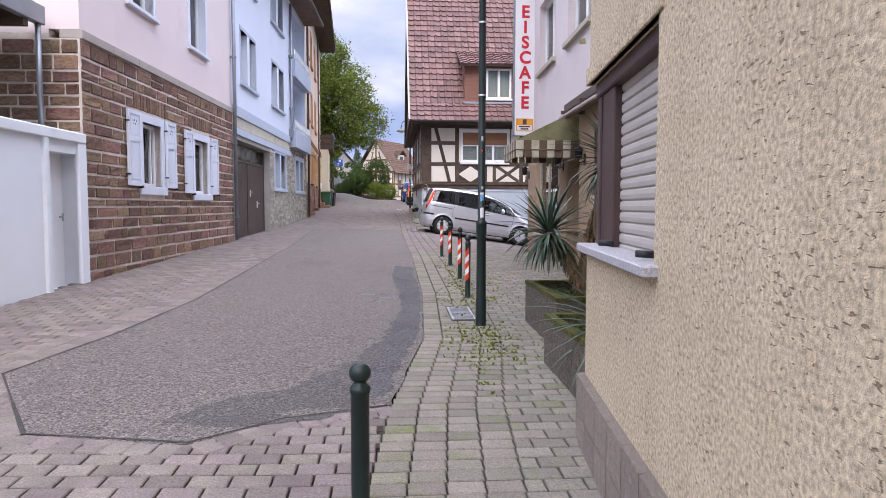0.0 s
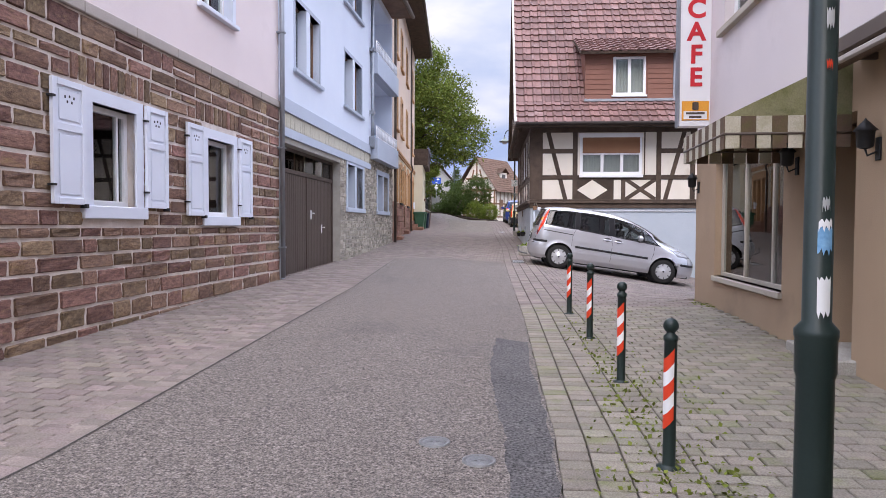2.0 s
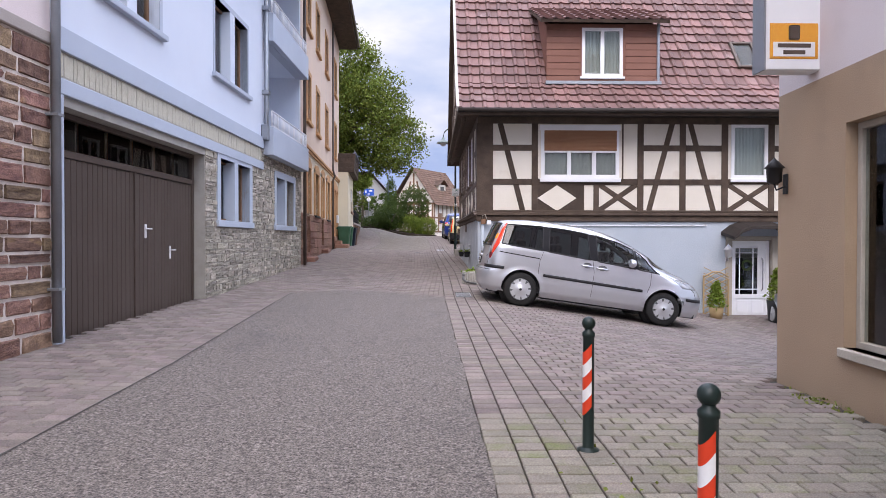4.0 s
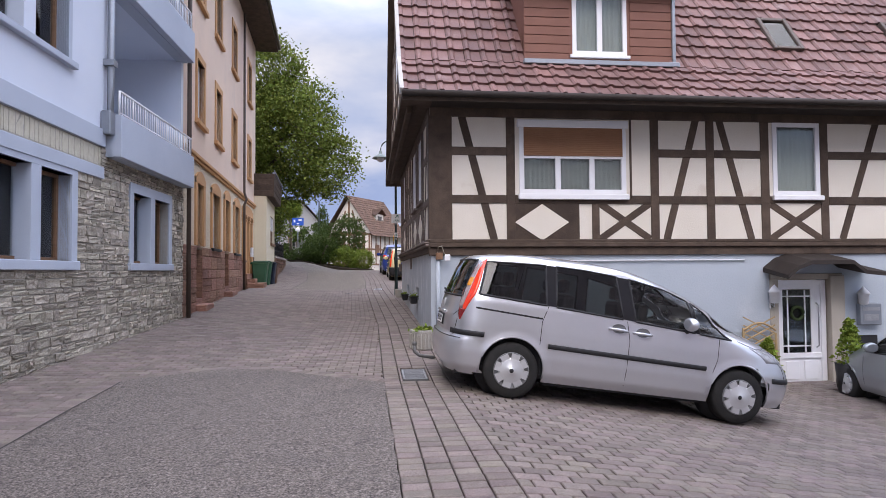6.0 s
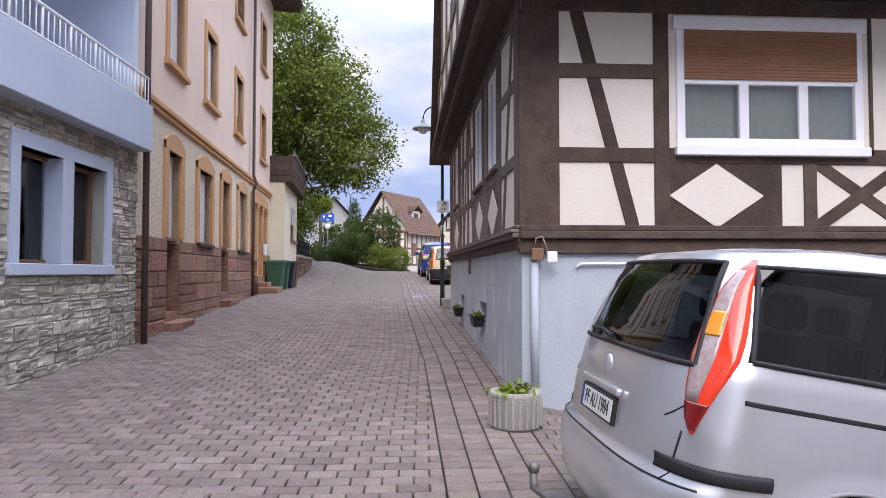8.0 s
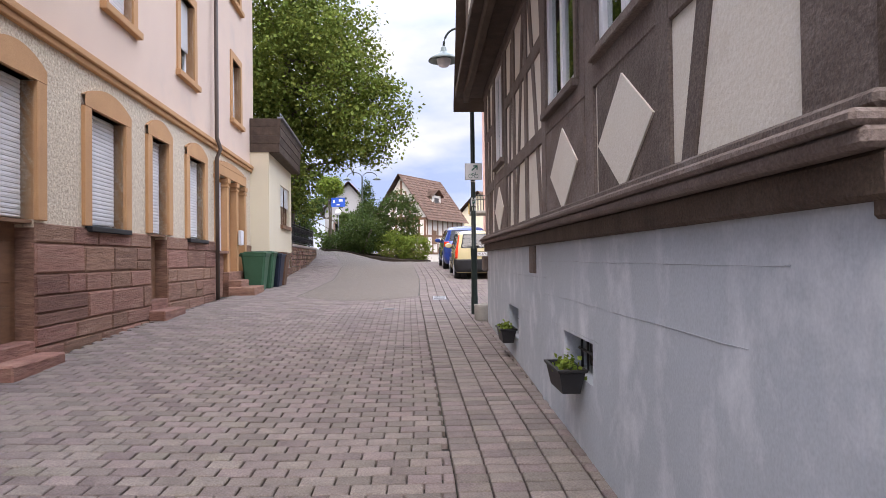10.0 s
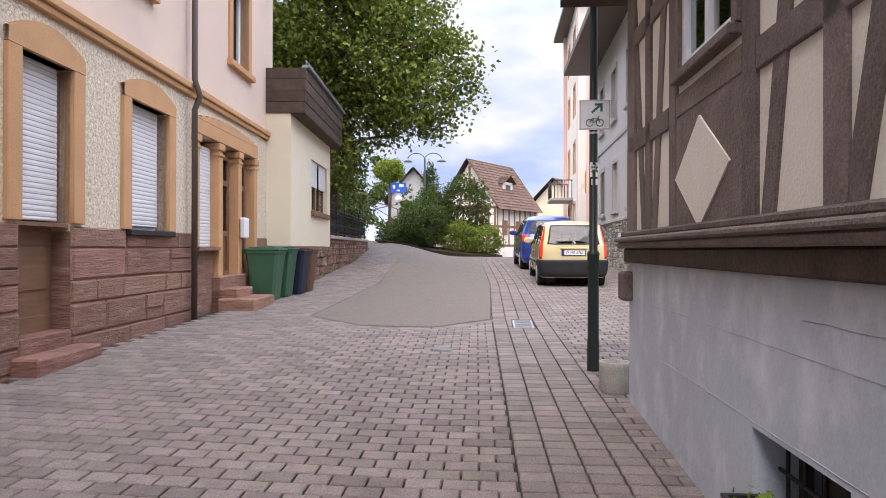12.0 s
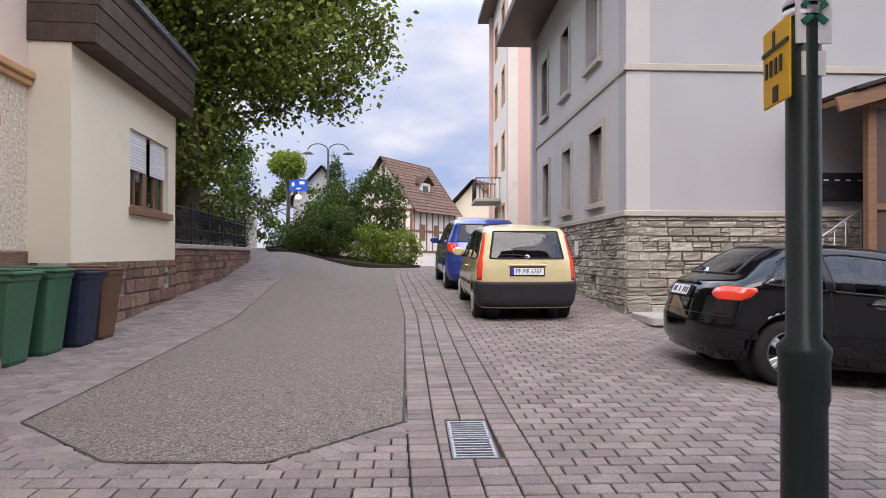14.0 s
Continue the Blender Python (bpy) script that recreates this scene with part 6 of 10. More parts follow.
def awning():
    """Striped fixed awning over the shop entrance."""
    X = lambda u: 17.365 - u
    h = thing("awning", "fixed brown and white striped awning stained with algae", "awning", FS)
    x0, x1, out, zt, zl = X(13.45), X(11.85), -1.15, 3.28, 2.72
    bm = B()
    v = [bm.verts.new(p) for p in ((x0, 0, zt), (x1, 0, zt), (x1, out, zl), (x0, out, zl))]
    bm.faces.new(v)
    r = bmesh.ops.extrude_face_region(bm, geom=bm.faces[:])
    bmesh.ops.translate(bm, vec=(0, 0, .012), verts=[q for q in r["geom"] if isinstance(q, bmesh.types.BMVert)])
    part("cover", bm, ALGAE, h, "algae-stained sloping cloth")
    for name, mt, k in (("stripe_light", STRIPE_W, 0), ("stripe_dark", STRIPE_B, 1)):
        n = 12
        for i in range(n):
            if i % 2 == k:
                bm = B()
                a, b = x0 + (x1 - x0) * i / n, x0 + (x1 - x0) * (i + 1) / n
                box(bm, a, b, out - .006, out + .004, zl - .16, zl + .01)
                part(name, bm, mt, h)
                bm = B()
                box(bm, a + .01, b - .01, out - .006, out + .004, zl - .30, zl - .17)
                part("valance_flap", bm, mt, h)
        n = 8
        for i in range(n):
            if i % 2 == k:
                bm = B()
                a, b = out + (0 - out) * i / n, out + (0 - out) * (i + 1) / n
                bm.free()
                for xa in (x0 - .004, x1 - .006):
                    bm = B()
                    box(bm, xa, xa + .01, a, b, zl - .16, zl + .01)
                    part(name, bm, mt, h)
                    bm = B()
                    box(bm, xa, xa + .01, a + .008, b - .008, zl - .3, zl - .17)
                    part("valance_flap", bm, mt, h)
    for X_ in (x0, x1):
        bm = B()
        v = [bm.verts.new(p) for p in ((X_, 0, zt), (X_, out, zl), (X_, 0, zl))]
        bm.faces.new(v)
        part("side_cheek", bm, ALGAE, h)
    bm = B()
    tube(bm, [(x0, out, zl - .16), (x1, out, zl - .16)], .014, 6), tube(bm, [(x0, out, zl - .16), (x0, 0, zl - .16)], .014, 6), tube(bm, [(x1, out, zl - .16), (x1, 0, zl - .16)], .014, 6)
    part("frame", bm, BROWNMET, h)
    # long retracted sun blind box towards the planters
    g = thing("sun_blind", "retracted sun blind in a dark slatted housing along the shopfront", "sun blind", FS)
    bm = B()
    box(bm, x1 + .1, 13.0, -.30, -.02, 3.20, 3.36, .02)
    part("housing", bm, BROWNMET, g)
    bm = B()
    box(bm, x1 + .15, 12.9, -.40, -.35, 3.08, 3.13, .01)
    part("front_bar", bm, STONETRIM, g)
    bm = B()
    tube(bm, [(x1 + .15, -.25, 3.14), (12.9, -.25, 3.14)], .05)
    part("roll", bm, STRIPE_B, g)
    for x in np.linspace(x1 + .4, 12.5, 6):
        bm = B()
        box(bm, x, x + .04, -.42, -.0, 3.14, 3.2)
        part("bracket", bm, BROWNMET, g)


awning()

# ---- grey house uphill ----


def house_g():
    m = facade((3.72, 47.1), (13.7, 47.1))
    h = thing("house", "grey-beige plastered house on rubble base with dark eaves", "house", m)
    wm = m.inverted() @ facade((3.72, 47.1), (3.72 - .0134, 46.1))
    z0 = 3.34
    cells = [(-2.45, -1.3), (-4.9, -3.9), (-7.4, -6.4)]
    holes = [(a + .1, b - .1, 3.62, 5.06) for a, b in cells] + [(a - .1, b - .3, 6.42, 7.95) for a, b in cells]
    part("wall", wall_bm(-8.4, 0, z0, 9.0, .4, holes), GREYPL, h, "", wm)
    part("base_wall", wall_bm(-8.4, 0, 1.0, z0, .4, [(-2.2, -1.8, 1.9, 2.2)], .03), MORTAR_G, h, "", wm)
    lay = stone_layout(-8.4, 0, 1.3, z0 - .08, [(-2.2, -1.8, 1.9, 2.2)], (.07, .17), (.14, .5), 61, .016)
    lay_stones(h, lay, .09, GREYST, GREYSTJ, wm, lambda s: -s[0], .16, .042, limit=150)
    part("wall", wall_bm(0, 10, z0, 9.0, .4), WHITEPL, h, "white plastered end wall")
    part("base_wall", wall_bm(0, 10, 1.0, z0, .4, (), .03), MORTAR_G, h)
    lay = stone_layout(0, 10, 1.3, z0 - .08, [], (.07, .17), (.14, .5), 62, .016)
    lay_stones(h, lay, .09, GREYST, GREYSTJ, None, lambda s: s[0], .16, .042, limit=150)
    bm = B()
    box(bm, -.07, 10, -.06, .1, z0 - .08, z0 + .02, .012), box(bm, -.04, 10, -.035, .1, 5.72, 5.84, .01)
    part("string_course", bm, BEIGETRIM, h)
    bm = B()
    box(bm, -8.4, .07, -.06, .1, z0 - .08, z0 + .02, .012), box(bm, -8.4, .04, -.035, .1, 5.72, 5.84, .01)
    part("string_course", bm, BEIGETRIM, h, "", wm)
    for i, (a, b, c, d) in enumerate(holes):
        window(h, a, b, c, d, wm, back=.2, w=.06, bars=[((a + b) / 2, .05)] if c > 6 else (), sill=(.11, .09, BEIGETRIM, .14), casing=(.13, .03, BEIGETRIM), curtain=False, blind=(.98, BLINDGR, .05) if c < 6 else None, lab="window in a beige stone surround")
    part("wall", wall_bm(0, 8.4, 1, 9, .4), GREYPL, h, "", Matrix.Translation((10, 0, 0)) @ Matrix.Rotation(radians(90), 4, 'Z'))
    part("wall", wall_bm(0, 10, 1, 9, .4), GREYPL, h, "", Matrix.Translation((0, 8.4, 0)))
    bm = B()
    box(bm, -1.0, 10.8, -.9, 9.2, 9.0, 9.2, .02)
    quad(bm, [(-1, -.9, 9.2), (-1, 9.2, 9.2), (5, 9.2, 13.5), (5, -.9, 13.5)]), quad(bm, [(10.8, -.9, 9.2), (10.8, 9.2, 9.2), (5, 9.2, 13.5), (5, -.9, 13.5)])
    quad(bm, [(-1, -.9, 9.2), (10.8, -.9, 9.2), (5, -.9, 13.5)]), quad(bm, [(-1, 9.2, 9.2), (10.8, 9.2, 9.2), (5, 9.2, 13.5)])
    part("roof", bm, BROWNMET, h, "dark brown eaves and roof")


house_g()


def far_houses():
    m = facade((4.03, 62.5), (14, 62.5))
    h = thing("house", "tall rose plastered house with balcony beyond the parked cars", "house", m)
    wm = m.inverted() @ facade((4.03, 62.5), (4.00, 61.5))
    holes = [(-u - .9, -u, z, z + 1.5) for u in (1.2, 4.2) for z in (3.2, 6.2, 9.0, 11.8)]
    part("wall", wall_bm(-6.5, 0, 1, 14.4, .4, holes), INFILL, h, "", wm)
    part("wall", wall_bm(0, 10, 1, 14.4, .4), PINKFAR, h)
    part("wall", wall_bm(0, 10, 1, 14.4, .4), PINKFAR, h, "", Matrix.Translation((0, 6.1, 0)))
    for q in holes:
        window(h, *q, wm, back=.15, casing=(.12, .03, ORANGE_ST), curtain=False)
    bm = B()
    box(bm, -.5, 10.6, -.6, 7.1, 14.4, 14.6)
    quad(bm, [(-.5, -.6, 14.6), (-.5, 7.1, 14.6), (5, 7.1, 18.6), (5, -.6, 18.6)]), quad(bm, [(-.5, -.6, 14.6), (10.6, -.6, 14.6), (5, -.6, 18.6)])
    part("roof", bm, BROWNMET, h)
    bm = B()
    box(bm, -5.2, -2.6, -1.15, 0, 4.95, 5.1, .02)
    b = part("balcony", bm, CONCRETE, h, "small balcony with iron railing", wm)
    bm = B()
    for x in np.linspace(-5.15, -2.65, 16):
        tube(bm, [(x, -1.1, 5.1), (x, -1.1, 6.0)], .014, 5)
    for y in np.linspace(-1.1, -.05, 7):
        tube(bm, [(-2.65, y, 5.1), (-2.65, y, 6.0)], .014, 5), tube(bm, [(-5.15, y, 5.1), (-5.15, y, 6.0)], .014, 5)
    tube(bm, [(-5.15, 0, 6.0), (-5.15, -1.1, 6.0), (-2.65, -1.1, 6.0), (-2.65, 0, 6.0)], .025, 6)
    part("railing", bm, BLACKPL, b, "", wm)


def gabled_house(name, label, corner, d, width, depth, zb, ze, zr, wallm, roofm, timbers=True, wins=(), ridge_front=False):
    """A far house: facade towards the walk, gable in front when ridge_front."""
    m = facade(corner, d)
    h = thing("house", label, "house", m)
    part("wall", wall_bm(0, width, zb, ze, .3, wins), wallm, h)
    for mm, w in ((Matrix.Translation((.3, 0.3, 0)) @ Matrix.Rotation(radians(90), 4, 'Z'), depth), (Matrix.Translation((width, 0.3, 0)) @ Matrix.Rotation(radians(90), 4, 'Z'), depth), (Matrix.Translation((0, depth + .3, 0)), width)):
        part("wall", wall_bm(0, w, zb, ze, .3), wallm, h, "", mm)
    bm = B()
    o = .55
    if ridge_front:
        c = width / 2
        quad(bm, [(-o, -o, ze - .3), (c, -o, zr), (c, depth + o, zr), (-o, depth + o, ze - .3)]), quad(bm, [(width + o, -o, ze - .3), (c, -o, zr), (c, depth + o, zr), (width + o, depth + o, ze - .3)])
    else:
        c = depth / 2
        quad(bm, [(-o, -o, ze - .3), (width + o, -o, ze - .3), (width + o, c, zr), (-o, c, zr)]), quad(bm, [(-o, depth + o, ze - .3), (width + o, depth + o, ze - .3), (width + o, c, zr), (-o, c, zr)])
    r = bmesh.ops.solidify(bm, geom=bm.faces[:], thickness=.18)
    part("roof", bm, roofm, h)
    if ridge_front:
        # tiled slopes and a small dormer facing sideways
        run = math.hypot(c + o, zr - ze + .3)
        for s in (1, -1):
            ux = Vector((0, s, 0))
            uy = Vector((-s * (c + o), 0, zr - ze + .3)).normalized()
            un = ux.cross(uy)
            org = Vector((width + o if s > 0 else -o, -o if s > 0 else depth + o, ze - .3)) + un * .02
            mm = Matrix((ux, uy, un)).transposed().to_4x4()
            mm.translation = org
            tile_field(h, mm, 0, depth + 2 * o, .02, run, (), roofm)
        if timbers:
            dz = ze + (zr - ze) * .38
            dx = width - c * .30
            bm = B()
            box(bm, dx - 1.5, dx, 2.6, 4.3, dz - .9, dz + .75)
            dm = part("dormer", bm, wallm, h, "small plastered dormer with a window")
            bm = B()
            quad(bm, [(dx + .3, 2.35, dz + .62), (dx + .3, 3.45, dz + 1.35), (dx - 2.2, 3.45, dz + 1.35), (dx - 2.2, 2.35, dz + .62)]), quad(bm, [(dx + .3, 4.55, dz + .62), (dx + .3, 3.45, dz + 1.35), (dx - 2.2, 3.45, dz + 1.35), (dx - 2.2, 4.55, dz + .62)])
            bmesh.ops.solidify(bm, geom=bm.faces[:], thickness=.1)
            part("dormer_roof", bm, roofm, dm)
            # solid dark block for the pane, the room's shade painted in
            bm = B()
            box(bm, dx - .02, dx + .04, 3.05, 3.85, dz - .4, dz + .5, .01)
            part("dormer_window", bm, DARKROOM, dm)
    bm = B()
    if ridge_front:
        f = [bm.verts.new((x, y, z)) for y in (0, .3) for x, z in ((0, ze), (width, ze), (width / 2, zr - .15))]
        bm.faces.new(f[:3]), bm.faces.new(f[3:])
    else:
        for x in (0, width):
            bm.faces.new([bm.verts.new((x, y, z)) for y, z in ((0, ze), (depth, ze), (depth / 2, zr - .15))])
    part("gable", bm, wallm, h)
    for a, b, c_, d_ in wins:
        window(h, a, b, c_, d_, back=.1, bars=[((a + b) / 2, .06)], casing=(.1, .03, WOODBR), curtain=False)
    if timbers:
        bm_list = [((x, zb + 2.2), (x, ze), .22) for x in np.linspace(.15, width - .15, 9)] + [((0, z), (width, z), .22) for z in (zb + 2.3, (zb + 2.2 + ze) / 2, ze - .1)]
        if ridge_front:
            bm_list += [((width / 2, ze), (width / 2, zr - .6), .22), ((width * .3, ze), (width * .42, zr - 1.6), .2), ((width * .7, ze), (width * .58, zr - 1.6), .2), ((width * .1, ze + .05), (width * .9, ze + .05), .22), ((width * .2, ze + (zr - ze) * .35), (width * .8, ze + (zr - ze) * .35), .22)]
        for a, b, w in bm_list:
            bm = B()
            beam(bm, a, b, w, .03)
            part("timber", bm, WOODBR, h)
        mr = Matrix.Translation((width, 0, 0)) @ Matrix.Rotation(radians(90), 4, 'Z')
        side = [((x, zb + 2.2), (x, ze), .2) for x in np.linspace(.15, depth, 8)] + [((0, z), (depth, z), .2) for z in (zb + 2.3, (zb + 2.2 + ze) / 2, ze - .1)]
        for a, b, w in side:
            bm = B()
            beam(bm, a, b, w, .03)
            part("timber", bm, WOODBR, h, "", mr)
        for x in (1.0, 3.4, 5.8):
            bm = B()
            box(bm, x, x + .85, -.06, .02, 3.7, 5.0, .01)
            part("shutter", bm, WOODBR, h, "closed brown shutters", mr)
    return h


far_houses()

# ---- cars ----
PAINTS = {k: mat(k, c, tuple(v * 0.93 for v in c), 2, 0.06 if k[:5] == 'black' else 0.32, metal=mt, grain=0.02, coat=0.0 if k[:5] == 'black' else 1.0, spec=0.5) for k, c, mt in (
    ("silver_car_paint", (0.66, 0.675, 0.71), 0.7), ("pale_silver_car_paint", (0.36, 0.40, 0.44), 0.6), ("cream_car_paint", (0.62, 0.52, 0.28), 0.0),
    ("blue_car_paint", (0.012, 0.045, 0.26), 0.2), ("black_car_paint", (0.004, 0.0045, 0.006), 0.0))}
TYRE = mat("tyre_rubber", (0.018, 0.018, 0.018), (0.028, 0.027, 0.026), 8, 0.85, 0.1, 60)
RIM = mat("silver_wheel_trim", (0.62, 0.63, 0.64), (0.55, 0.56, 0.57), 3, 0.35, metal=0.5, grain=0.03)
LAMP_RED = mat("red_lamp_lens", (0.86, 0.05, 0.016), (0.80, 0.045, 0.013), 3, 0.12, grain=0.02, coat=1.0)
HEADLAMP = mat("clear_headlamp", (0.45, 0.47, 0.49), (0.25, 0.26, 0.28), 25, 0.08, grain=0.05, coat=1.0)
LAMP_CLEAR = mat("clear_lamp_lens", (0.42, 0.36, 0.35), (0.30, 0.20, 0.19), 30, 0.12, grain=0.05, coat=1.0)
LAMP_AMBER = mat("amber_lamp_lens", (0.75, 0.30, 0.03), (0.7, 0.26, 0.02), 3, 0.15, grain=0.02, coat=1.0)
SEATS = mat("dark_seat_cloth", (0.03, 0.03, 0.032), (0.045, 0.045, 0.05), 5, 0.9)
PLATE = mat("white_number_plate", (0.72, 0.73, 0.72), (0.68, 0.69, 0.68), 3, 0.4, grain=0.03)
PLATE_BLUE = mat("blue_plate_band", (0.02, 0.06, 0.35), (0.02, 0.05, 0.3), 3, 0.4, grain=0.02)


def table(pts):
    xs, ys = [p[0] for p in pts], [p[1] for p in pts]
    return lambda v: float(np.interp(v, xs, ys))


def car(name, label, m, top, belt, dlo, half_w, wheelbase, r, paint, wins, rear_glass, screen, lamp, roof_w=0.78, corner=(0.42, 3.4), nose=(0.85, 2.3), rim_style="trim", bumper_dark=False,
        moulding=None, floor=0.22, clear=None, gaps=(), handles=(), mirror_x=None, plate_z=0.8, plate_text="", light_from=1.0, strips=(), rail=None):
    """A car whose body is a stack of level plan contours: x forward from the rear axle, z up.
    top: outline (x, z) from the rear bumper over the roof to the nose; belt, dlo: lower and upper edge of the side glass as (x, z);
    wins: (lower x0, upper x0, lower x1, upper x1); lamp: (z, inner, outer) along the rear corner, 0 at its middle and 1 where the flank begins."""
    h = thing(name, label, "car", m)
    ztop = max(p[1] for p in top)
    k = max(i for i, p in enumerate(top) if p[1] == ztop)
    rear, front = table([(z, x) for x, z in top[:k + 1]]), table([(z, x) for x, z in top[:k - 1:-1]])
    zlo, zhi = table(belt), table(dlo)
    zb, zr = belt[0][1], ztop - .13
    wide = table([(floor, .90 * half_w), (floor + .1, .965 * half_w), (floor + .28, half_w), (zb - .35, half_w), (zb - .08, .985 * half_w), (zb, .962 * half_w), (zb + .06, .94 * half_w), (zr, roof_w * half_w), (zr + .045, roof_w * half_w * .955)]
                 + [(zr + .045 + .085 * math.sin(a), roof_w * half_w * .955 * math.cos(a)) for a in np.linspace(.15, 1.56, 9)])
    ar0, nr = corner
    af0, nf = nose

    def ends(z):
        a, b = rear(z), front(z)
        low = min(max((z - zb) / .12, 0), 1)
        return a, b, min(ar0, (b - a) * .4), min(af0 * (1 - .45 * low), (b - a) * .45)

    def flank(x, z):
        """Half width of the body at x, z."""
        a, b, ar, af = ends(z)
        w = wide(z)
        if x < a + ar:
            return w * max(1 - min((a + ar - x) / ar, 1) ** nr, 0) ** (1 / nr)
        if x > b - af:
            return w * max(1 - min((x - b + af) / af, 1) ** nf, 0) ** (1 / nf)
        return w

    def tail_at(y, z, off=0.0):
        a, _, ar, _ = ends(z)
        return a + ar - ar * max(1 - min(abs(y) / wide(z), 1) ** nr, 0) ** (1 / nr) - off

    def nose_at(y, z, off=0.0):
        _, b, _, af = ends(z)
        return b - af + af * max(1 - min(abs(y) / wide(z), 1) ** nf, 0) ** (1 / nf) + off

    def corner_at(s, z, off=0.0):
        a, _, ar, _ = ends(z)
        f = s * math.pi / 2
        return Vector((a + ar - ar * math.cos(f) ** (2 / nr) - off * math.cos(f), wide(z) * math.sin(f) ** (2 / nr) + off * math.sin(f), z))
    # body shell
    zs = sorted({*np.arange(floor, zr, .026), *np.linspace(zr, ztop - .002, 14), ztop})
    ns, ne = 84, 13
    bm = B()
    rows = []
    for z in zs:
        a, b, ar, af = ends(z)
        w = wide(z)
        half = [(a + ar - ar * math.cos(f) ** (2 / nr), w * math.sin(f) ** (2 / nr)) for f in np.linspace(0, math.pi / 2, ne)]
        half += [(x, w) for x in np.linspace(a + ar, b - af, ns)[1:-1]]
        half += [(b - af + af * math.cos(f) ** (2 / nf), w * math.sin(f) ** (2 / nf)) for f in np.linspace(math.pi / 2, 0, ne)]
        ring = [Vector((x, -y, z)) for x, y in half] + [Vector((x, y, z)) for x, y in half[-2:0:-1]]
        for p in ring:
            if abs(p.y) > half_w * .5:
                for c in (0, wheelbase):
                    d = Vector((p.x - c, 0, z - r))
                    if abs(d.length - r - .062) < .024:
                        d = d.normalized() * (r + .062)
                        p.x, p.z = c + d.x, r + d.z
                    # a slight flare round the arch
                    q = math.hypot(p.x - c, p.z - r) - r - .062
                    if -.01 < q < .07:
                        p.y += math.copysign(.014 * (1 - q / .07), p.y)
        rows.append([bm.verts.new(p) for p in ring])
    n = len(rows[0])
    for p, q in zip(rows, rows[1:]):
        for i in range(n):
            bm.faces.new((p[i], p[(i + 1) % n], q[(i + 1) % n], q[i])).smooth = True
    bm.faces.new(rows[-1]).smooth = True

    def opened(c):
        if any(math.hypot(c.x - w, c.z - r) < r + .06 for w in (0, wheelbase)) and abs(c.y) > half_w * .5:
            return True
        if rear_glass[0] < c.z < rear_glass[1] and c.x < rear(c.z) + ar0 * .8 and abs(c.y) < rear_glass[2] * wide(c.z):
            return True
        if screen[0] < c.z < screen[1] and c.x > front(c.z) - af0 * .55 and abs(c.y) < .84 * wide(c.z):
            return True
        lo, hi = zlo(c.x), zhi(c.x)
        if lo + .01 < c.z < hi - .01 and abs(c.y) > half_w * .5:
            f = (c.z - lo) / max(hi - lo, .01)
            return any(a + (b - a) * f < c.x < d + (e - d) * f for a, b, d, e in wins)
        return False
    bmesh.ops.delete(bm, geom=[f for f in bm.faces if opened(f.calc_center_median())], context='FACES')
    body = part("body", bm, PAINTS[paint], h)

    def skin(fn, nu, nv, thick=0.0):
        g = B()
        grid = [[g.verts.new(fn(i / nu, j / nv)) for j in range(nv + 1)] for i in range(nu + 1)]
        for i in range(nu):
            for j in range(nv):
                g.faces.new((grid[i][j], grid[i + 1][j], grid[i + 1][j + 1], grid[i][j + 1])).smooth = True
        if thick:
            bmesh.ops.recalc_face_normals(g, faces=g.faces)
            bmesh.ops.solidify(g, geom=g.faces[:], thickness=thick)
        return g

    def side_patch(a, b, d, e, s, off, u, v):
        f = v
        x = (a + (b - a) * f) * (1 - u) + (d + (e - d) * f) * u
        lo, hi = zlo(x), max(zhi(x), zlo(x) + .015)
        z = lo + (hi - lo) * f
        return (x, s * (flank(x, z) + off), z)
    for s in (-1, 1):
        for a, b, d, e in wins:
            gl = GLASS_DK if (a + d) / 2 < light_from else GLASS_CAR
            g = part("side_window", skin(lambda u, v: side_patch(a, b, d, e, s, .004, u, v), 10, 6), gl, h, "tinted side window")
            g.visible_shadow = False
            loop = [(u, 0) for u in np.linspace(0, 1, 9)] + [(1, v) for v in np.linspace(.1, 1, 6)] + [(u, 1) for u in np.linspace(.9, 0, 9)] + [(0, v) for v in np.linspace(.9, 0, 6)]
            bm = B()
            tube(bm, [side_patch(a, b, d, e, s, .003, u, v) for u, v in loop], .0125, 6, False)
            part("window_seal", bm, BLACKPL, g)
        for (_, _, a, b), (d, e, _, _) in zip(wins, wins[1:]):
            part("pillar_cover", skin(lambda u, v: side_patch(a, b, d, e, s, .006, u, v), 3, 6), GLOSSBLACK, h, "glossy black window pillar")
    rg0, rg1, ry = rear_glass
    g = part("rear_window", skin(lambda u, v: (tail_at((2 * u - 1) * ry * wide(rg0 + (rg1 - rg0) * v), rg0 + (rg1 - rg0) * v, .005), (2 * u - 1) * ry * wide(rg0 + (rg1 - rg0) * v), rg0 + (rg1 - rg0) * v), 14, 8), GLASS_DK, h, "tinted rear window")
    g.visible_shadow = False
    loop = [(u, rg0) for u in np.linspace(-1, 1, 14)] + [(1, z) for z in np.linspace(rg0, rg1, 6)[1:]] + [(u, rg1) for u in np.linspace(.9, -1, 14)] + [(-1, z) for z in np.linspace(rg1, rg0, 6)[1:]]
    bm = B()
    tube(bm, [(tail_at(u * ry * wide(z), z, .003), u * ry * wide(z), z) for u, z in loop], .014, 6, False)
    part("window_seal", bm, BLACKPL, g)
    bm = B()
    zw = rg0 + .03
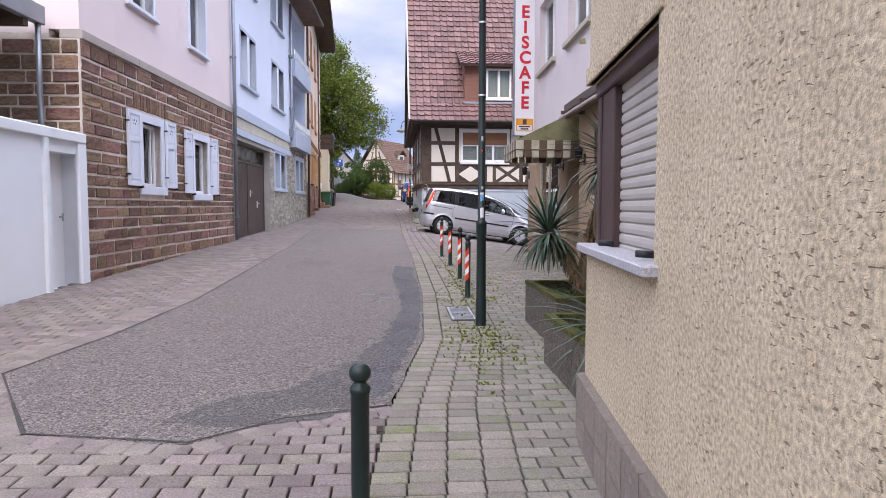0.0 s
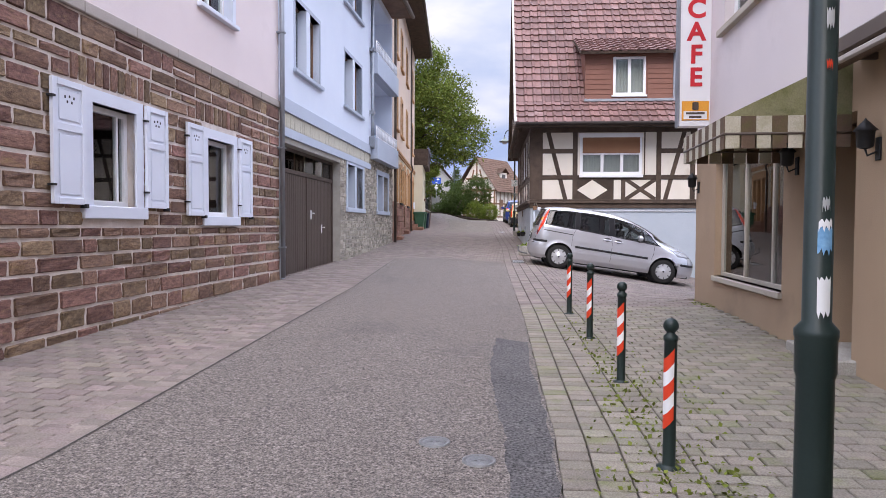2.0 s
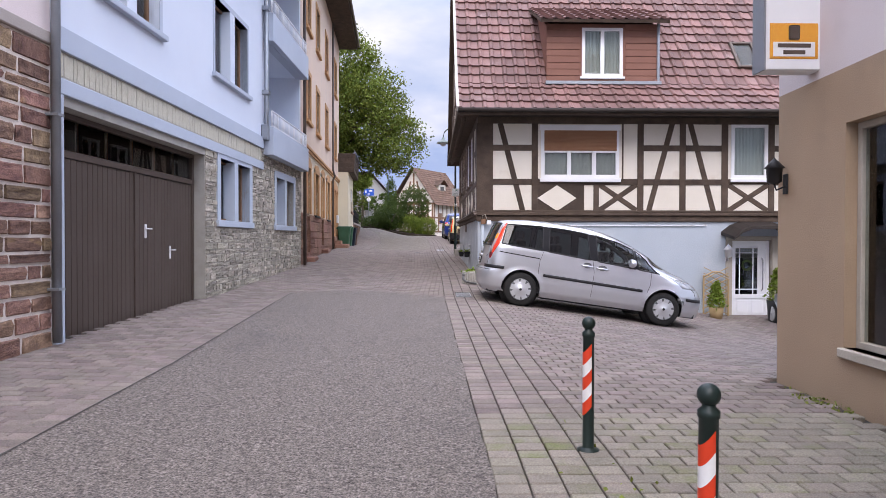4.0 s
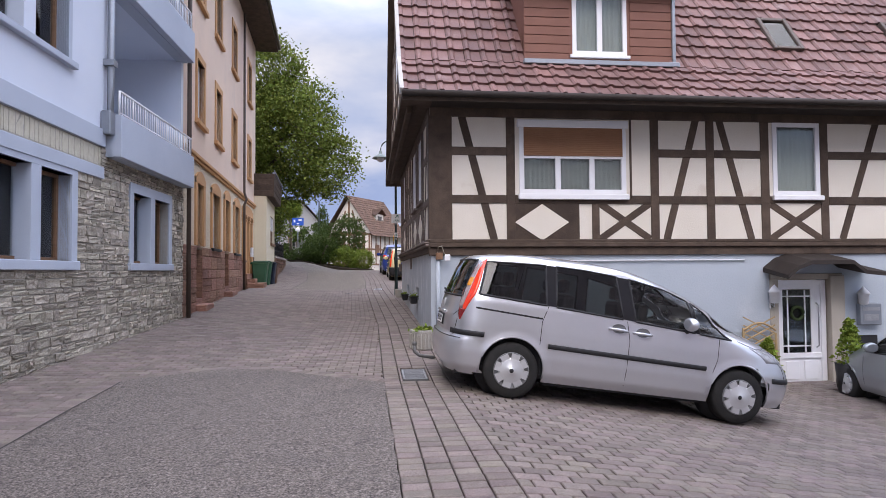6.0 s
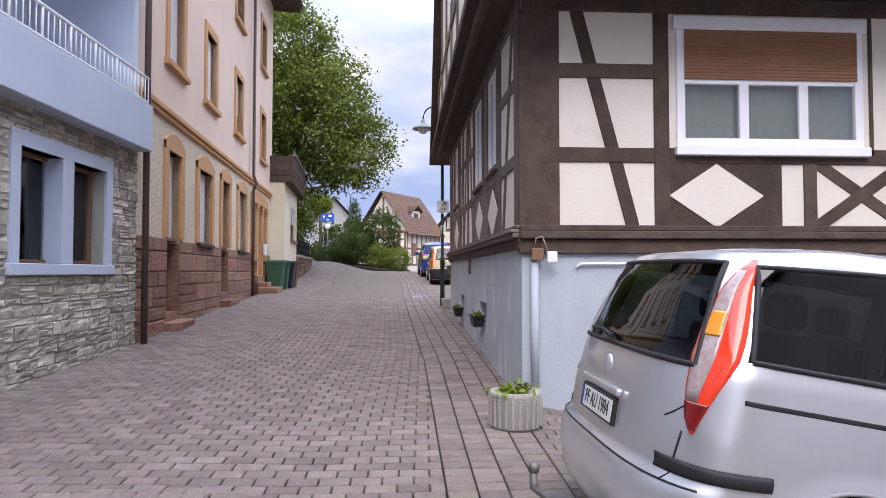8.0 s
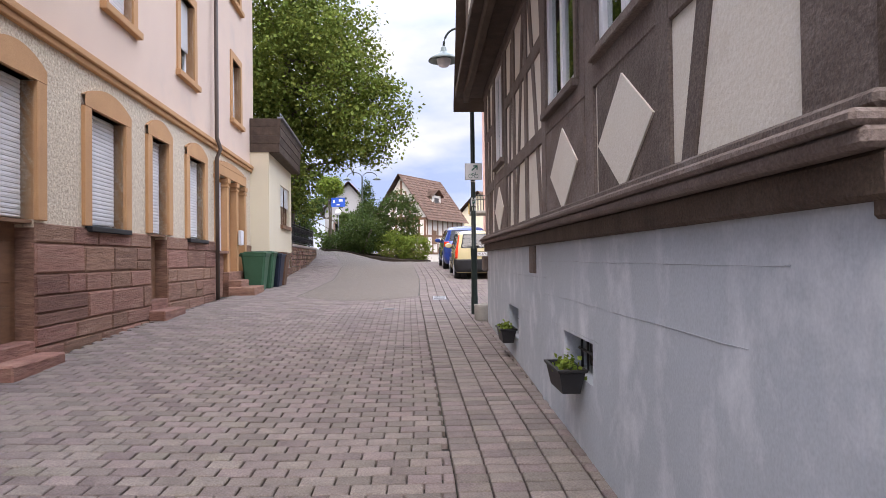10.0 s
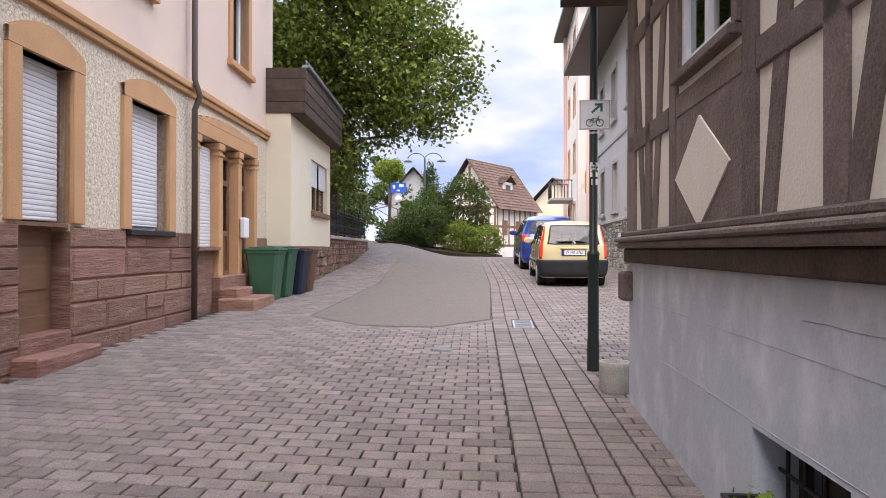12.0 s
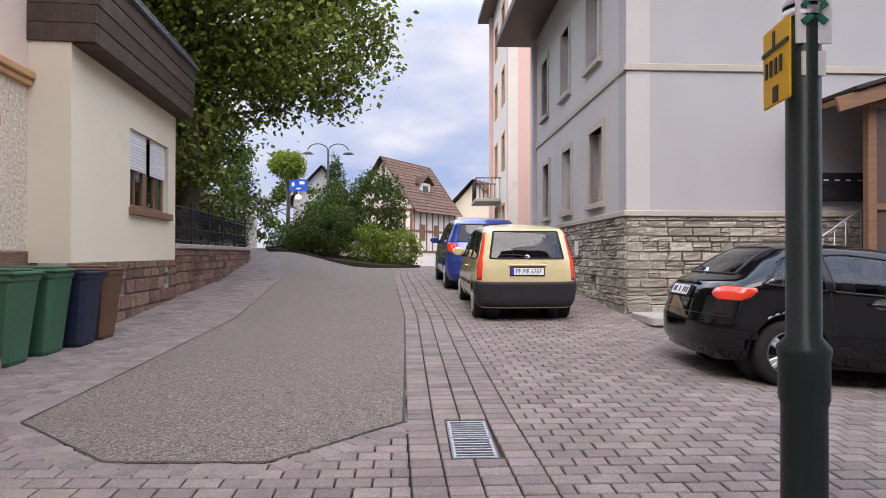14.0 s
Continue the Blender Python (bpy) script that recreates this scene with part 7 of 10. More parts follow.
    tube(bm, [(tail_at(0, zw, .03), 0, zw), (tail_at(.2, zw + .02, .035), .2, zw + .03), (tail_at(.42, zw + .02, .03), .42, zw + .02)], [.016, .01, .007], 6)
    part("wiper", bm, BLACKPL, g)
    s0, s1 = screen
    g = part("windscreen", skin(lambda u, v: (nose_at((2 * u - 1) * .85 * wide(s0 + (s1 - s0) * v), s0 + (s1 - s0) * v, .004), (2 * u - 1) * .85 * wide(s0 + (s1 - s0) * v), s0 + (s1 - s0) * v + .003), 14, 8), GLASS_CAR, h, "clear windscreen")
    g.visible_shadow = False
    # cabin
    bm = B()
    box(bm, rear(.6) + .25, front(.7) - 1.0, -half_w * .84, half_w * .84, floor + .02, zb - .3, .05)
    part("floor_tub", bm, SEATS, body)
    for sx in ((-.1, .62, wheelbase * .56) if len(wins) > 2 else (.5, wheelbase * .53)):
        for sy in (-.36, .36):
            bm = B()
            box(bm, sx, sx + .15, sy - .23, sy + .23, .5, zb + .12, .05, 2), box(bm, sx + .0, sx + .10, sy - .13, sy + .13, zb + .13, zb + .31, .045, 2)
            part("seat", bm, SEATS, body)
    bm = B()
    box(bm, wheelbase - .75, wheelbase - .3, -half_w * .8, half_w * .8, zb - .3, zb - .06, .06, 2)
    part("dashboard", bm, SEATS, body)
    bm = B()
    tube(bm, [(wheelbase - .82 + .05 * math.sin(a), .36 + .18 * math.cos(a), zb - .02 + .17 * math.sin(a)) for a in np.linspace(0, 6.28, 18)], .016, 6, False)
    part("steering_wheel", bm, SEATS, body)
    # tail lamps wrapped round the rear corner
    li, lo_ = table([(z, a) for z, a, _ in lamp]), table([(z, b) for z, _, b in lamp])
    z0, z1 = lamp[0][0], lamp[-1][0]
    for s in (-1, 1):
        def lens(fa, fb, ka, kb, off):
            def fn(u, v):
                z = z0 + (z1 - z0) * (ka + (kb - ka) * v)
                q = corner_at(li(z) + (lo_(z) - li(z)) * (fa + (fb - fa) * u), z, off)
                return (q.x, s * q.y, q.z)
            return skin(fn, 6, 12, .004)
        tl = part("tail_lamp", lens(0, 1, 0, 1, .004), LAMP_RED, h, "red tail lamp")
        if clear:
            part("clear_lens", lens(.05, clear, .17, .93, .009), LAMP_CLEAR, tl, "clear reversing and brake lens")
            part("indicator_lens", lens(.10, clear * .92, .54, .68, .0135), LAMP_AMBER, tl, "amber indicator lens")
            part("dark_red_lens", lens(.0, .97, .02, .165, .009), LAMP_DARK, tl, "dark red fog lens")
    front_z = zb - .40
    # wheels
    for cx in (0, wheelbase):
        for s in (-1, 1):
            y = s * (half_w - .115)
            mm = Matrix.Translation((cx, y, r)) @ Matrix.Rotation(radians(90 * s), 4, 'X')
            bm = B()
            lathe(bm, [(r * .60, -.10), (r * .66, -.108), (r * .93, -.104), (r * .985, -.085), (r, -.06), (r, .07), (r * .94, .10), (r * .66, .095), (r * .62, .07)], 40, mm)
            w = part("wheel", bm, TYRE, h)
            bm = B()
            if rim_style == "trim":
                lathe(bm, [(r * .635, -.06), (r * .655, -.112), (r * .62, -.116), (r * .58, -.10), (r * .5, -.088), (0, -.088)], 36, mm)
                rim = part("rim", bm, RIM_DIM, w, "shaded wheel dish")
                for i in range(8):
                    a = 2 * math.pi * i / 8 + .2
                    sp = B()
                    pr = [(.38, .13), (.48, .15), (.60, .16), (.625, .155)]
                    vv = [[sp.verts.new(mm @ Vector((r * q * math.cos(a + t * hw / q), r * q * math.sin(a + t * hw / q), z))) for t in (-1, 1)] for q, hw in pr for z in (-.122 - .006 * (1 - q),)]
                    for p, q in zip(vv, vv[1:]):
                        sp.faces.new((p[0], p[1], q[1], q[0]))
                    bmesh.ops.recalc_face_normals(sp, faces=sp.faces)
                    bmesh.ops.solidify(sp, geom=sp.faces[:], thickness=.02)
                    part("spoke", sp, RIM, rim)
                bm = B()
                lathe(bm, [(0, -.134), (r * .09, -.134), (r * .10, -.130), (r * .40, -.127), (r * .45, -.122), (r * .46, -.09)], 28, mm)
                part("hub_cap", bm, RIM, rim)
                bm = B()
                lathe(bm, [(0, -.1365), (r * .075, -.136), (r * .085, -.13)], 20, mm)
                part("badge", bm, BLACKPL, rim)
            else:
                lathe(bm, [(r * .60, -.03), (r * .66, -.112), (r * .64, -.118), (r * .61, -.10), (r * .58, .03), (0, .035)], 36, mm)
                rim = part("rim", bm, RIM_DIM, w, "deep alloy wheel barrel")
                for i in range(10):
                    a = 2 * math.pi * (i // 2) / 5 + (.14 if i % 2 else -.14)
                    sp = B()
                    box(sp, r * .12, r * .635, -.022, .022, -.112, -.085, .008, 1, mm @ Matrix.Rotation(a, 4, 'Z'))
                    part("spoke", sp, RIM, rim)
                bm = B()
                lathe(bm, [(0, -.118), (r * .15, -.116), (r * .2, -.10), (r * .2, -.06)], 20, mm)
                part("hub_cap", bm, RIM, rim)
            bm = B()
            lathe(bm, [(r + .066, .16), (r + .066, -.02), (0, -.02)], 28, Matrix.Translation((cx, y - s * .12, r)) @ Matrix.Rotation(radians(90 * s), 4, 'X'))
            part("wheel_arch", bm, BLACKPL, h)
            lip = [(cx + (r + .064) * math.cos(a), r + (r + .064) * math.sin(a)) for a in np.linspace(-.35, math.pi + .35, 40)]
            bm = B()
            tube(bm, [(x, s * (flank(x, z) + .002), z) for x, z in lip if z > floor + .01], .014, 6)
            part("arch_lip", bm, PAINTS[paint], h)
    # underside
    bm = B()
    box(bm, rear(.4) + .18, -r - .1, -half_w * .8, half_w * .8, floor - .02, .5), box(bm, r + .1, wheelbase - r - .1, -half_w * .86, half_w * .86, floor - .03, .42), box(bm, wheelbase + r + .1, front(.4) - .25, -half_w * .7, half_w * .7, floor - .02, .42)
    part("underbody", bm, BLACKPL, h)

    def strip(a, za, b, zc, hgt, off, mt, nm, lab=""):
        for s in (-1, 1):
            def fn(u, v):
                x, z = a + (b - a) * u, za + (zc - za) * u + hgt * (v - .5)
                return (x, s * (flank(x, z) + off * (1 - (2 * v - 1) ** 4 * .5)), z)
            part(nm, skin(fn, 16, 4, .012), mt, h, lab)
    if moulding:
        strip(*moulding, .055, .022, BLACKPL, "side_moulding", "black rubber side strip")
    for q in strips:
        strip(*q, .06, .02, BLACKPL, "bumper_strip", "black rubber bumper strip")
    if rail:
        strip(*rail, .02, .001, BLACKPL, "door_rail", "dark slot of the sliding door rail")
    for s in (-1, 1):
        for gap in gaps:
            fine = [(a + (c - a) * f, b + (d - b) * f) for (a, b), (c, d) in zip(gap, gap[1:]) for f in np.linspace(0, 1, 7)]
            bm = B()
            tube(bm, [(x, s * (flank(x, z) - .0015), z) for x, z in fine], .0045, 5)
            part("door_gap", bm, BLACKPL, h)
        for x, z in handles:
            bm = B()
            y = flank(x, z)
            tube(bm, [(x, s * y, z), (x + .03, s * (y + .03), z + .002), (x + .12, s * (y + .037), z), (x + .2, s * (y + .03), z - .004), (x + .235, s * y, z - .006)], [.014, .017, .018, .017, .014], 8)
            part("door_handle", bm, PAINTS[paint], h)
            bm = B()
            lathe(bm, [(0, .0), (.045, .001), (.055, -.006)], 18, Matrix.Translation((x + .12, s * (y + .004), z + .012)) @ Matrix.Rotation(radians(90 * s), 4, 'X') @ Matrix.Diagonal((1.6, 1, 1, 1)))
            part("handle_cup", bm, RIM_DIM, h)
        if mirror_x:
            mz = zlo(mirror_x) + .07
            y = flank(mirror_x, mz)
            bm = B()
            bmesh.ops.create_icosphere(bm, subdivisions=3, radius=1, matrix=Matrix.Translation((mirror_x, s * (y + .13), mz + .02)) @ Matrix.Diagonal((.085, .12, .082, 1)))
            for v in bm.verts:
                v.co.x = max(v.co.x, mirror_x - .05)
            mr = part("door_mirror", bm, PAINTS[paint], h, smooth=True)
            bm = B()
            tube(bm, [(mirror_x + .02, s * (y - .01), mz - .07), (mirror_x + .01, s * (y + .08), mz - .03)], [.035, .028], 8)
            part("mirror_foot", bm, BLACKPL, mr)
        bm = skin(lambda u, v: (lambda z, y: (nose_at(y, z, .006), s * y, z))(front_z + .16 * v, half_w * (.55 + .40 * u)), 8, 4, .01)
        part("headlamp", bm, HEADLAMP, h)
    if bumper_dark:
        part("rear_bumper", skin(lambda u, v: tuple(Vector((1, 1 if u > .5 else -1, 1)) * corner_at(abs(2 * u - 1) ** .7 * .999, floor + .02 + .40 * v, .03)), 30, 8, .02), BLACKPL, h, "black plastic rear bumper")
    else:
        bm = B()
        zz = .63
        tube(bm, [(c.x, c.y * s, c.z) for s, rng_ in ((-1, np.linspace(.75, 0, 10)), (1, np.linspace(.05, .75, 10))) for c in (corner_at(q, zz, -.001) for q in rng_)], .005, 5)
        part("bumper_gap", bm, BLACKPL, h)
        for s in (-1, 1):
            bm = B()
            tube(bm, [(c.x, s * c.y, c.z) for c in (corner_at(.50 + .05 * f, zz + (z0 - zz) * f, -.001) for f in np.linspace(0, 1, 8))], .005, 5)
            part("tailgate_gap", bm, BLACKPL, h)
    # number plate on the tailgate
    xp = min(tail_at(.26, plate_z + .06), tail_at(0, plate_z - .06)) - .004
    lean = math.atan2(rear(plate_z + .06) - rear(plate_z - .06), .12)
    pm = Matrix.Translation((xp, 0, plate_z)) @ Matrix.Rotation(lean, 4, 'Y')
    bm = B()
    box(bm, -.012, .025, -.275, .275, -.068, .068, .008, 1, pm)
    pl = part("plate_holder", bm, BLACKPL, h)
    bm = B()
    box(bm, -.0165, -.01, -.255, .215, -.053, .053, 0, 1, pm)
    part("number_plate", bm, PLATE, pl)
    bm = B()
    box(bm, -.0165, -.01, .2155, .255, -.053, .053, 0, 1, pm)
    part("plate_band", bm, PLATE_BLUE, pl)
    if plate_text:
        bm = text_bm(plate_text, .105, .001)
        part("plate_text", bm, BLACKPL, pl, "", pm @ Matrix.Translation((-.0175, -.018, 0)) @ Matrix.Rotation(radians(-90), 4, 'Z') @ Matrix.Diagonal((.78, 1, 1, 1)))
    else:
        bm = B()
        for i in (0, 1, 3, 5, 6, 7):
            box(bm, -.0185, -.016, .16 - i * .055 - .016, .16 - i * .055 + .016, -.034, .034, 0, 1, pm)
        part("plate_mark", bm, BLACKPL, pl)
    bm = B()
    zt = plate_z + .21
    box(bm, -.03, .0, -.30, .30, -.018, .018, .01, 2, Matrix.Translation((tail_at(0, plate_z + .10) - .0, 0, plate_z + .10)))
    part("tailgate_handle", bm, PAINTS[paint], h)
    bm = B()
    lathe(bm, [(0, .016), (.025, .015), (.046, .011), (.05, .0)], 20, Matrix.Translation((tail_at(0, zt), 0, zt)) @ Matrix.Rotation(radians(-90) + lean, 4, 'Y'))
    part("badge", bm, RIM, h)
    return h


GLASS_CAR = glass_mat("lightly_tinted_car_glass", (0.42, 0.46, 0.45), 1.0, 1.5)
GLOSSBLACK = mat("glossy_black_trim", (0.012, 0.012, 0.014), (0.016, 0.016, 0.018), 4, 0.18, grain=0.02)
RIM_DIM = mat("shaded_wheel_dish", (0.22, 0.225, 0.23), (0.18, 0.185, 0.19), 3, 0.45, metal=0.3, grain=0.03)
LAMP_DARK = mat("dark_red_lamp_lens", (0.20, 0.012, 0.012), (0.15, 0.01, 0.01), 3, 0.1, grain=0.02, coat=1.0)
VAN_TOP = [(-.72, .22), (-.80, .32), (-.835, .46), (-.835, .58), (-.82, .63), (-.785, .66), (-.78, .84), (-.75, 1.02), (-.725, 1.15), (-.635, 1.45), (-.58, 1.57), (-.52, 1.62), (-.36, 1.655), (-.05, 1.695), (.35, 1.725), (.68, 1.732),
           (1.0, 1.722), (1.38, 1.685), (1.62, 1.65), (1.92, 1.57), (2.28, 1.44), (2.62, 1.27), (2.9, 1.115), (3.1, 1.045), (3.36, .965), (3.58, .85), (3.69, .75), (3.775, .62), (3.80, .45), (3.76, .22)]
VAN_BELT = [(-.6, 1.165), (.34, 1.125), (1.31, 1.075), (2.0, 1.035), (2.75, .985)]
VAN_DLO = [(-.6, 1.54), (.34, 1.60), (.8, 1.598), (1.34, 1.565), (1.80, 1.49), (2.15, 1.37), (2.5, 1.15), (2.66, 1.03), (2.75, 1.0)]
van_pose = pose(1.824, 24.33, .836, 0, 7.93, 0) @ Matrix.Translation((0, 0, -.325))
van = car("minivan", "silver minivan parked nose-down on the sloping forecourt", van_pose, VAN_TOP, VAN_BELT, VAN_DLO, .93, 2.82, .325, "silver_car_paint",
          [(-.475, -.405, .33, .31), (.45, .44, 1.27, 1.19), (1.43, 1.35, 2.18, 2.10), (2.24, 2.15, 2.66, 2.4)], (1.11, 1.56, .84), (1.08, 1.60),
          [(.84, .60, .625), (.90, .545, .65), (1.0, .505, .70), (1.08, .49, .745), (1.16, .49, .80), (1.3, .51, .80), (1.45, .57, .775), (1.55, .645, .75), (1.585, .69, .72)], clear=.50,
          moulding=(.40, .655, 2.36, .62), strips=[(-.74, .695, -.37, .70), (3.25, .56, 3.68, .55)], rail=(-.50, 1.0, .30, .965),
          gaps=[[(.40, 1.615), (.36, 1.12), (.30, .93), (.30, .6), (.34, .32)], [(1.33, 1.06), (1.38, .84), (1.38, .30)], [(2.5, .985), (2.5, .74), (2.38, .33)], [(-.56, 1.15), (-.62, 1.02), (-.72, .88)], [(2.75, .985), (3.2, .86), (3.45, .72), (3.5, .5)]],
          handles=[(1.11, .95), (1.41, .935)], mirror_x=2.06, plate_z=.79, plate_text="PF AU 1984")
bm = B()
tube(bm, [(-.8, 0, .26), (-1.0, 0, .27), (-1.07, 0, .31), (-1.08, 0, .39)], .022, 8)
lathe(bm, [(0, -.03), (.028, -.02), (.03, 0), (.028, .02), (0, .03)], 12, Matrix.Translation((-1.08, 0, .41)))
part("tow_bar", bm, IRON, van, "rusty steel tow hook")

HATCH_TOP = [(-.50, .22), (-.57, .35), (-.58, .55), (-.56, .8), (-.50, .95), (-.38, 1.18), (-.28, 1.34), (-.15, 1.41), (.2, 1.45), (.55, 1.46), (.9, 1.45), (1.2, 1.40), (1.6, 1.25), (2.1, .98), (2.45, .90), (2.75, .76), (2.9, .58), (2.92, .42), (2.86, .22)]
HATCH_BELT = [(-.5, .95), (2.2, .88)]
HATCH_DLO = [(-.5, 1.2), (-.1, 1.32), (.5, 1.35), (1.1, 1.31), (1.5, 1.2), (1.95, .96), (2.2, .9)]
car("small_car", "pale silver small hatchback parked by the house door", pose(8.95, 24.0, gz(8.95, 24.0), 0, 0, 86) @ Matrix.Rotation(radians(-1), 4, 'Y'), HATCH_TOP, HATCH_BELT, HATCH_DLO, .80, 2.35, .28, "pale_silver_car_paint",
    [(-.3, -.15, .72, .70), (.82, .78, 1.85, 1.5)], (.98, 1.32, .74), (.95, 1.38), [(.62, .55, .80), (.80, .50, .86), (.95, .62, .80)], gaps=[[(.78, .92), (.8, .5), (.6, .3)], [(1.9, .88), (1.9, .35)]], handles=[(.9, .8)], mirror_x=1.6, plate_z=.72)

PANDA_TOP = [(-.55, .20), (-.60, .32), (-.61, .62), (-.60, .84), (-.575, .98), (-.50, 1.2), (-.42, 1.40), (-.34, 1.46), (0, 1.51), (.4, 1.54), (.8, 1.535), (1.1, 1.515), (1.5, 1.40), (2.0, 1.07), (2.3, .99), (2.7, .87), (2.88, .66), (2.92, .42), (2.86, .2)]
PANDA_BELT = [(-.58, .99), (2.1, .93)]
PANDA_DLO = [(-.58, 1.32), (-.2, 1.40), (.5, 1.43), (1.0, 1.40), (1.4, 1.28), (1.9, .99), (2.1, .95)]
car("hatchback", "cream boxy hatchback with black bumper parked uphill", pose(1.9, 46.75 + .25, gz(1.9, 46.9) + .0, 0, 0, 91) @ Matrix.Rotation(radians(-2.3), 4, 'Y'), PANDA_TOP, PANDA_BELT, PANDA_DLO, .79, 2.3, .285, "cream_car_paint",
    [(-.36, -.28, .35, .33), (.43, .41, 1.02, .98), (1.1, 1.06, 1.75, 1.35)], (1.0, 1.42, .76), (1.0, 1.44), [(.66, .58, .84), (.9, .56, .84), (1.0, .60, .82), (1.2, .62, .80), (1.46, .68, .80)], roof_w=.84, corner=(.26, 4.2), bumper_dark=True,
    moulding=(.4, .55, 1.9, .53), gaps=[[(.39, .95), (.4, .3)], [(1.06, .95), (1.06, .3)]], handles=[(.75, .82)], mirror_x=1.6, plate_z=.80, plate_text="PF MR 6767")
SUV_TOP = [(-.70, .24), (-.77, .36), (-.775, .65), (-.75, .9), (-.68, 1.05), (-.5, 1.3), (-.38, 1.48), (-.2, 1.57), (.2, 1.615), (.6, 1.63), (1.0, 1.615), (1.3, 1.57), (1.7, 1.43), (2.2, 1.12), (2.6, 1.04), (3.1, .93), (3.35, .70), (3.42, .42), (3.36, .24)]
car("compact_suv", "dark blue compact car parked ahead of the hatchback", pose(1.75, 51.3, gz(1.75, 51.3), 0, 0, 92) @ Matrix.Rotation(radians(-2), 4, 'Y'), SUV_TOP, [(-.7, 1.06), (2.2, .98)], [(-.7, 1.3), (-.2, 1.45), (.6, 1.50), (1.2, 1.45), (1.6, 1.33), (2.1, 1.02), (2.2, 1.0)], .88, 2.6, .32, "blue_car_paint",
    [(-.3, -.2, .6, .58), (.7, .68, 1.3, 1.26), (1.4, 1.36, 1.95, 1.6)], (1.08, 1.46, .78), (1.05, 1.52), [(.85, .45, .85), (.95, .40, .92), (1.05, .5, .85)], gaps=[[(.64, 1.0), (.66, .35)], [(1.35, 1.0), (1.35, .35)]], mirror_x=1.8, plate_z=.72)
A3_TOP = [(-.72, .22), (-.80, .34), (-.81, .55), (-.78, .68), (-.74, .86), (-.66, .96), (-.52, 1.04), (-.3, 1.22), (-.12, 1.33), (.05, 1.375), (.3, 1.41), (.6, 1.425), (.9, 1.42), (1.2, 1.395), (1.5, 1.31), (2.15, .99), (2.6, .90), (3.1, .79), (3.36, .62), (3.42, .42), (3.36, .22)]
car("black_hatchback", "glossy black hatchback with silver alloy wheels on the forecourt", pose(3.74, 43.2, gz(3.74, 42.7) - .0, 0, 0, -4) @ Matrix.Rotation(radians(4.0), 4, 'Y'), A3_TOP, [(-.7, .99), (.2, .945), (2.2, .90)], [(-.7, 1.04), (-.35, 1.12), (.05, 1.26), (.6, 1.31), (1.1, 1.28), (1.5, 1.17), (1.95, .95), (2.2, .92)], .885, 2.58, .32, "black_car_paint",
    [(-.28, -.05, .32, .30), (.40, .36, 1.08, 1.05), (1.17, 1.12, 1.9, 1.5)], (1.045, 1.34, .70), (.98, 1.33), [(.79, .50, .80), (.83, .42, .90), (.89, .42, .93), (.925, .5, .88)], roof_w=.74, rim_style="alloy", corner=(.5, 2.9), clear=None, light_from=-1,
    gaps=[[(.36, .93), (.42, .6), (.5, .32)], [(1.12, .9), (1.15, .3)], [(2.1, .9), (2.15, .6), (2.1, .32)]], handles=[(.72, .84), (1.45, .82)], mirror_x=1.75, plate_z=.84)

# ---- street furniture ----


def bollard(x, y, stripes):
    b = thing("bollard", "black metal bollard with ball head and red-white reflective band" if stripes else "plain black metal bollard with a worn ball head", "bollard", pose(x, y, gz(x, y)), "bollards along the kerb")
    bm = B()
    lathe(bm, [(.075, 0), (.075, .012), (.042, .02), (.038, .03), (.038, .77), (.043, .775), (.043, .80), (.026, .815), (.026, .83)], 20)
    post = part("post", bm, DARKGREEN, b)
    bm = B()
    lathe(bm, [(.024, .82)] + [(.046 * math.cos(a), .862 + .046 * math.sin(a)) for a in np.linspace(-1.1, 1.57, 10)], 20)
    part("ball", bm, DARKGREEN, b)
    if stripes:
        for i in range(5):
            bm = B()
            z0 = .29 + i * .085
            rows = []
            for k in range(21):
                a = 1.75 + 3.3 * k / 20
                t = .05 * math.cos(a)
                rows.append([bm.verts.new((.0395 * math.cos(a), .0395 * math.sin(a), z0 + t + d)) for d in (0, .085)])
            for p, q in zip(rows, rows[1:]):
                bm.faces.new((p[0], q[0], q[1], p[1]))
            part("stripe", bm, REFW if i % 2 else RED, post)
    return b


plain = bollard(-.13, 2.66, False)
plain.scale = (1, 1, .92)
for x, y in ((1.09, 9.31), (1.18, 11.27), (1.19, 13.25), (1.16, 15.1)):
    bollard(x, y, True)


def lamp_post(x, y, arm, label):
    p = thing("street_lamp", label, "street lamp", pose(x, y, gz(x, y)), "street lamps")
    bm = B()
    lathe(bm, [(.062, -.02), (.062, .30), (.056, .33), (.054, 1.04), (.060, 1.06), (.060, 1.16), (.063, 1.17), (.063, 1.19), (.042, 1.215), (.040, 3.2), (.036, 4.9)], 20)
    pole = part("pole", bm, DARKGREEN, p)
    bm = B()
    pts = [(0, 0, 4.8)] + [(arm * (.5 - .5 * math.cos(a)), 0, 4.85 + .32 * math.sin(a)) for a in np.linspace(0, math.pi, 14)]
    tube(bm, pts, .02, 8)
    part("arm", bm, DARKGREEN, p)
    m = Matrix.Translation((arm, 0, 4.55))
    bm = B()
    lathe(bm, [(.02, .30), (.05, .27), (.06, .2), (.12, .16), (.27, .06), (.28, .03), (.26, .03), (.1, .12), (0, .14)], 24, m)
    sh = part("shade", bm, mat_shade, p, "green-grey enamel lamp shade")
    bm = B()
    lathe(bm, [(.13, .06), (.12, -.02), (.08, -.07), (0, -.09)], 20, m)
    part("diffuser", bm, WHITE, p)
    return p


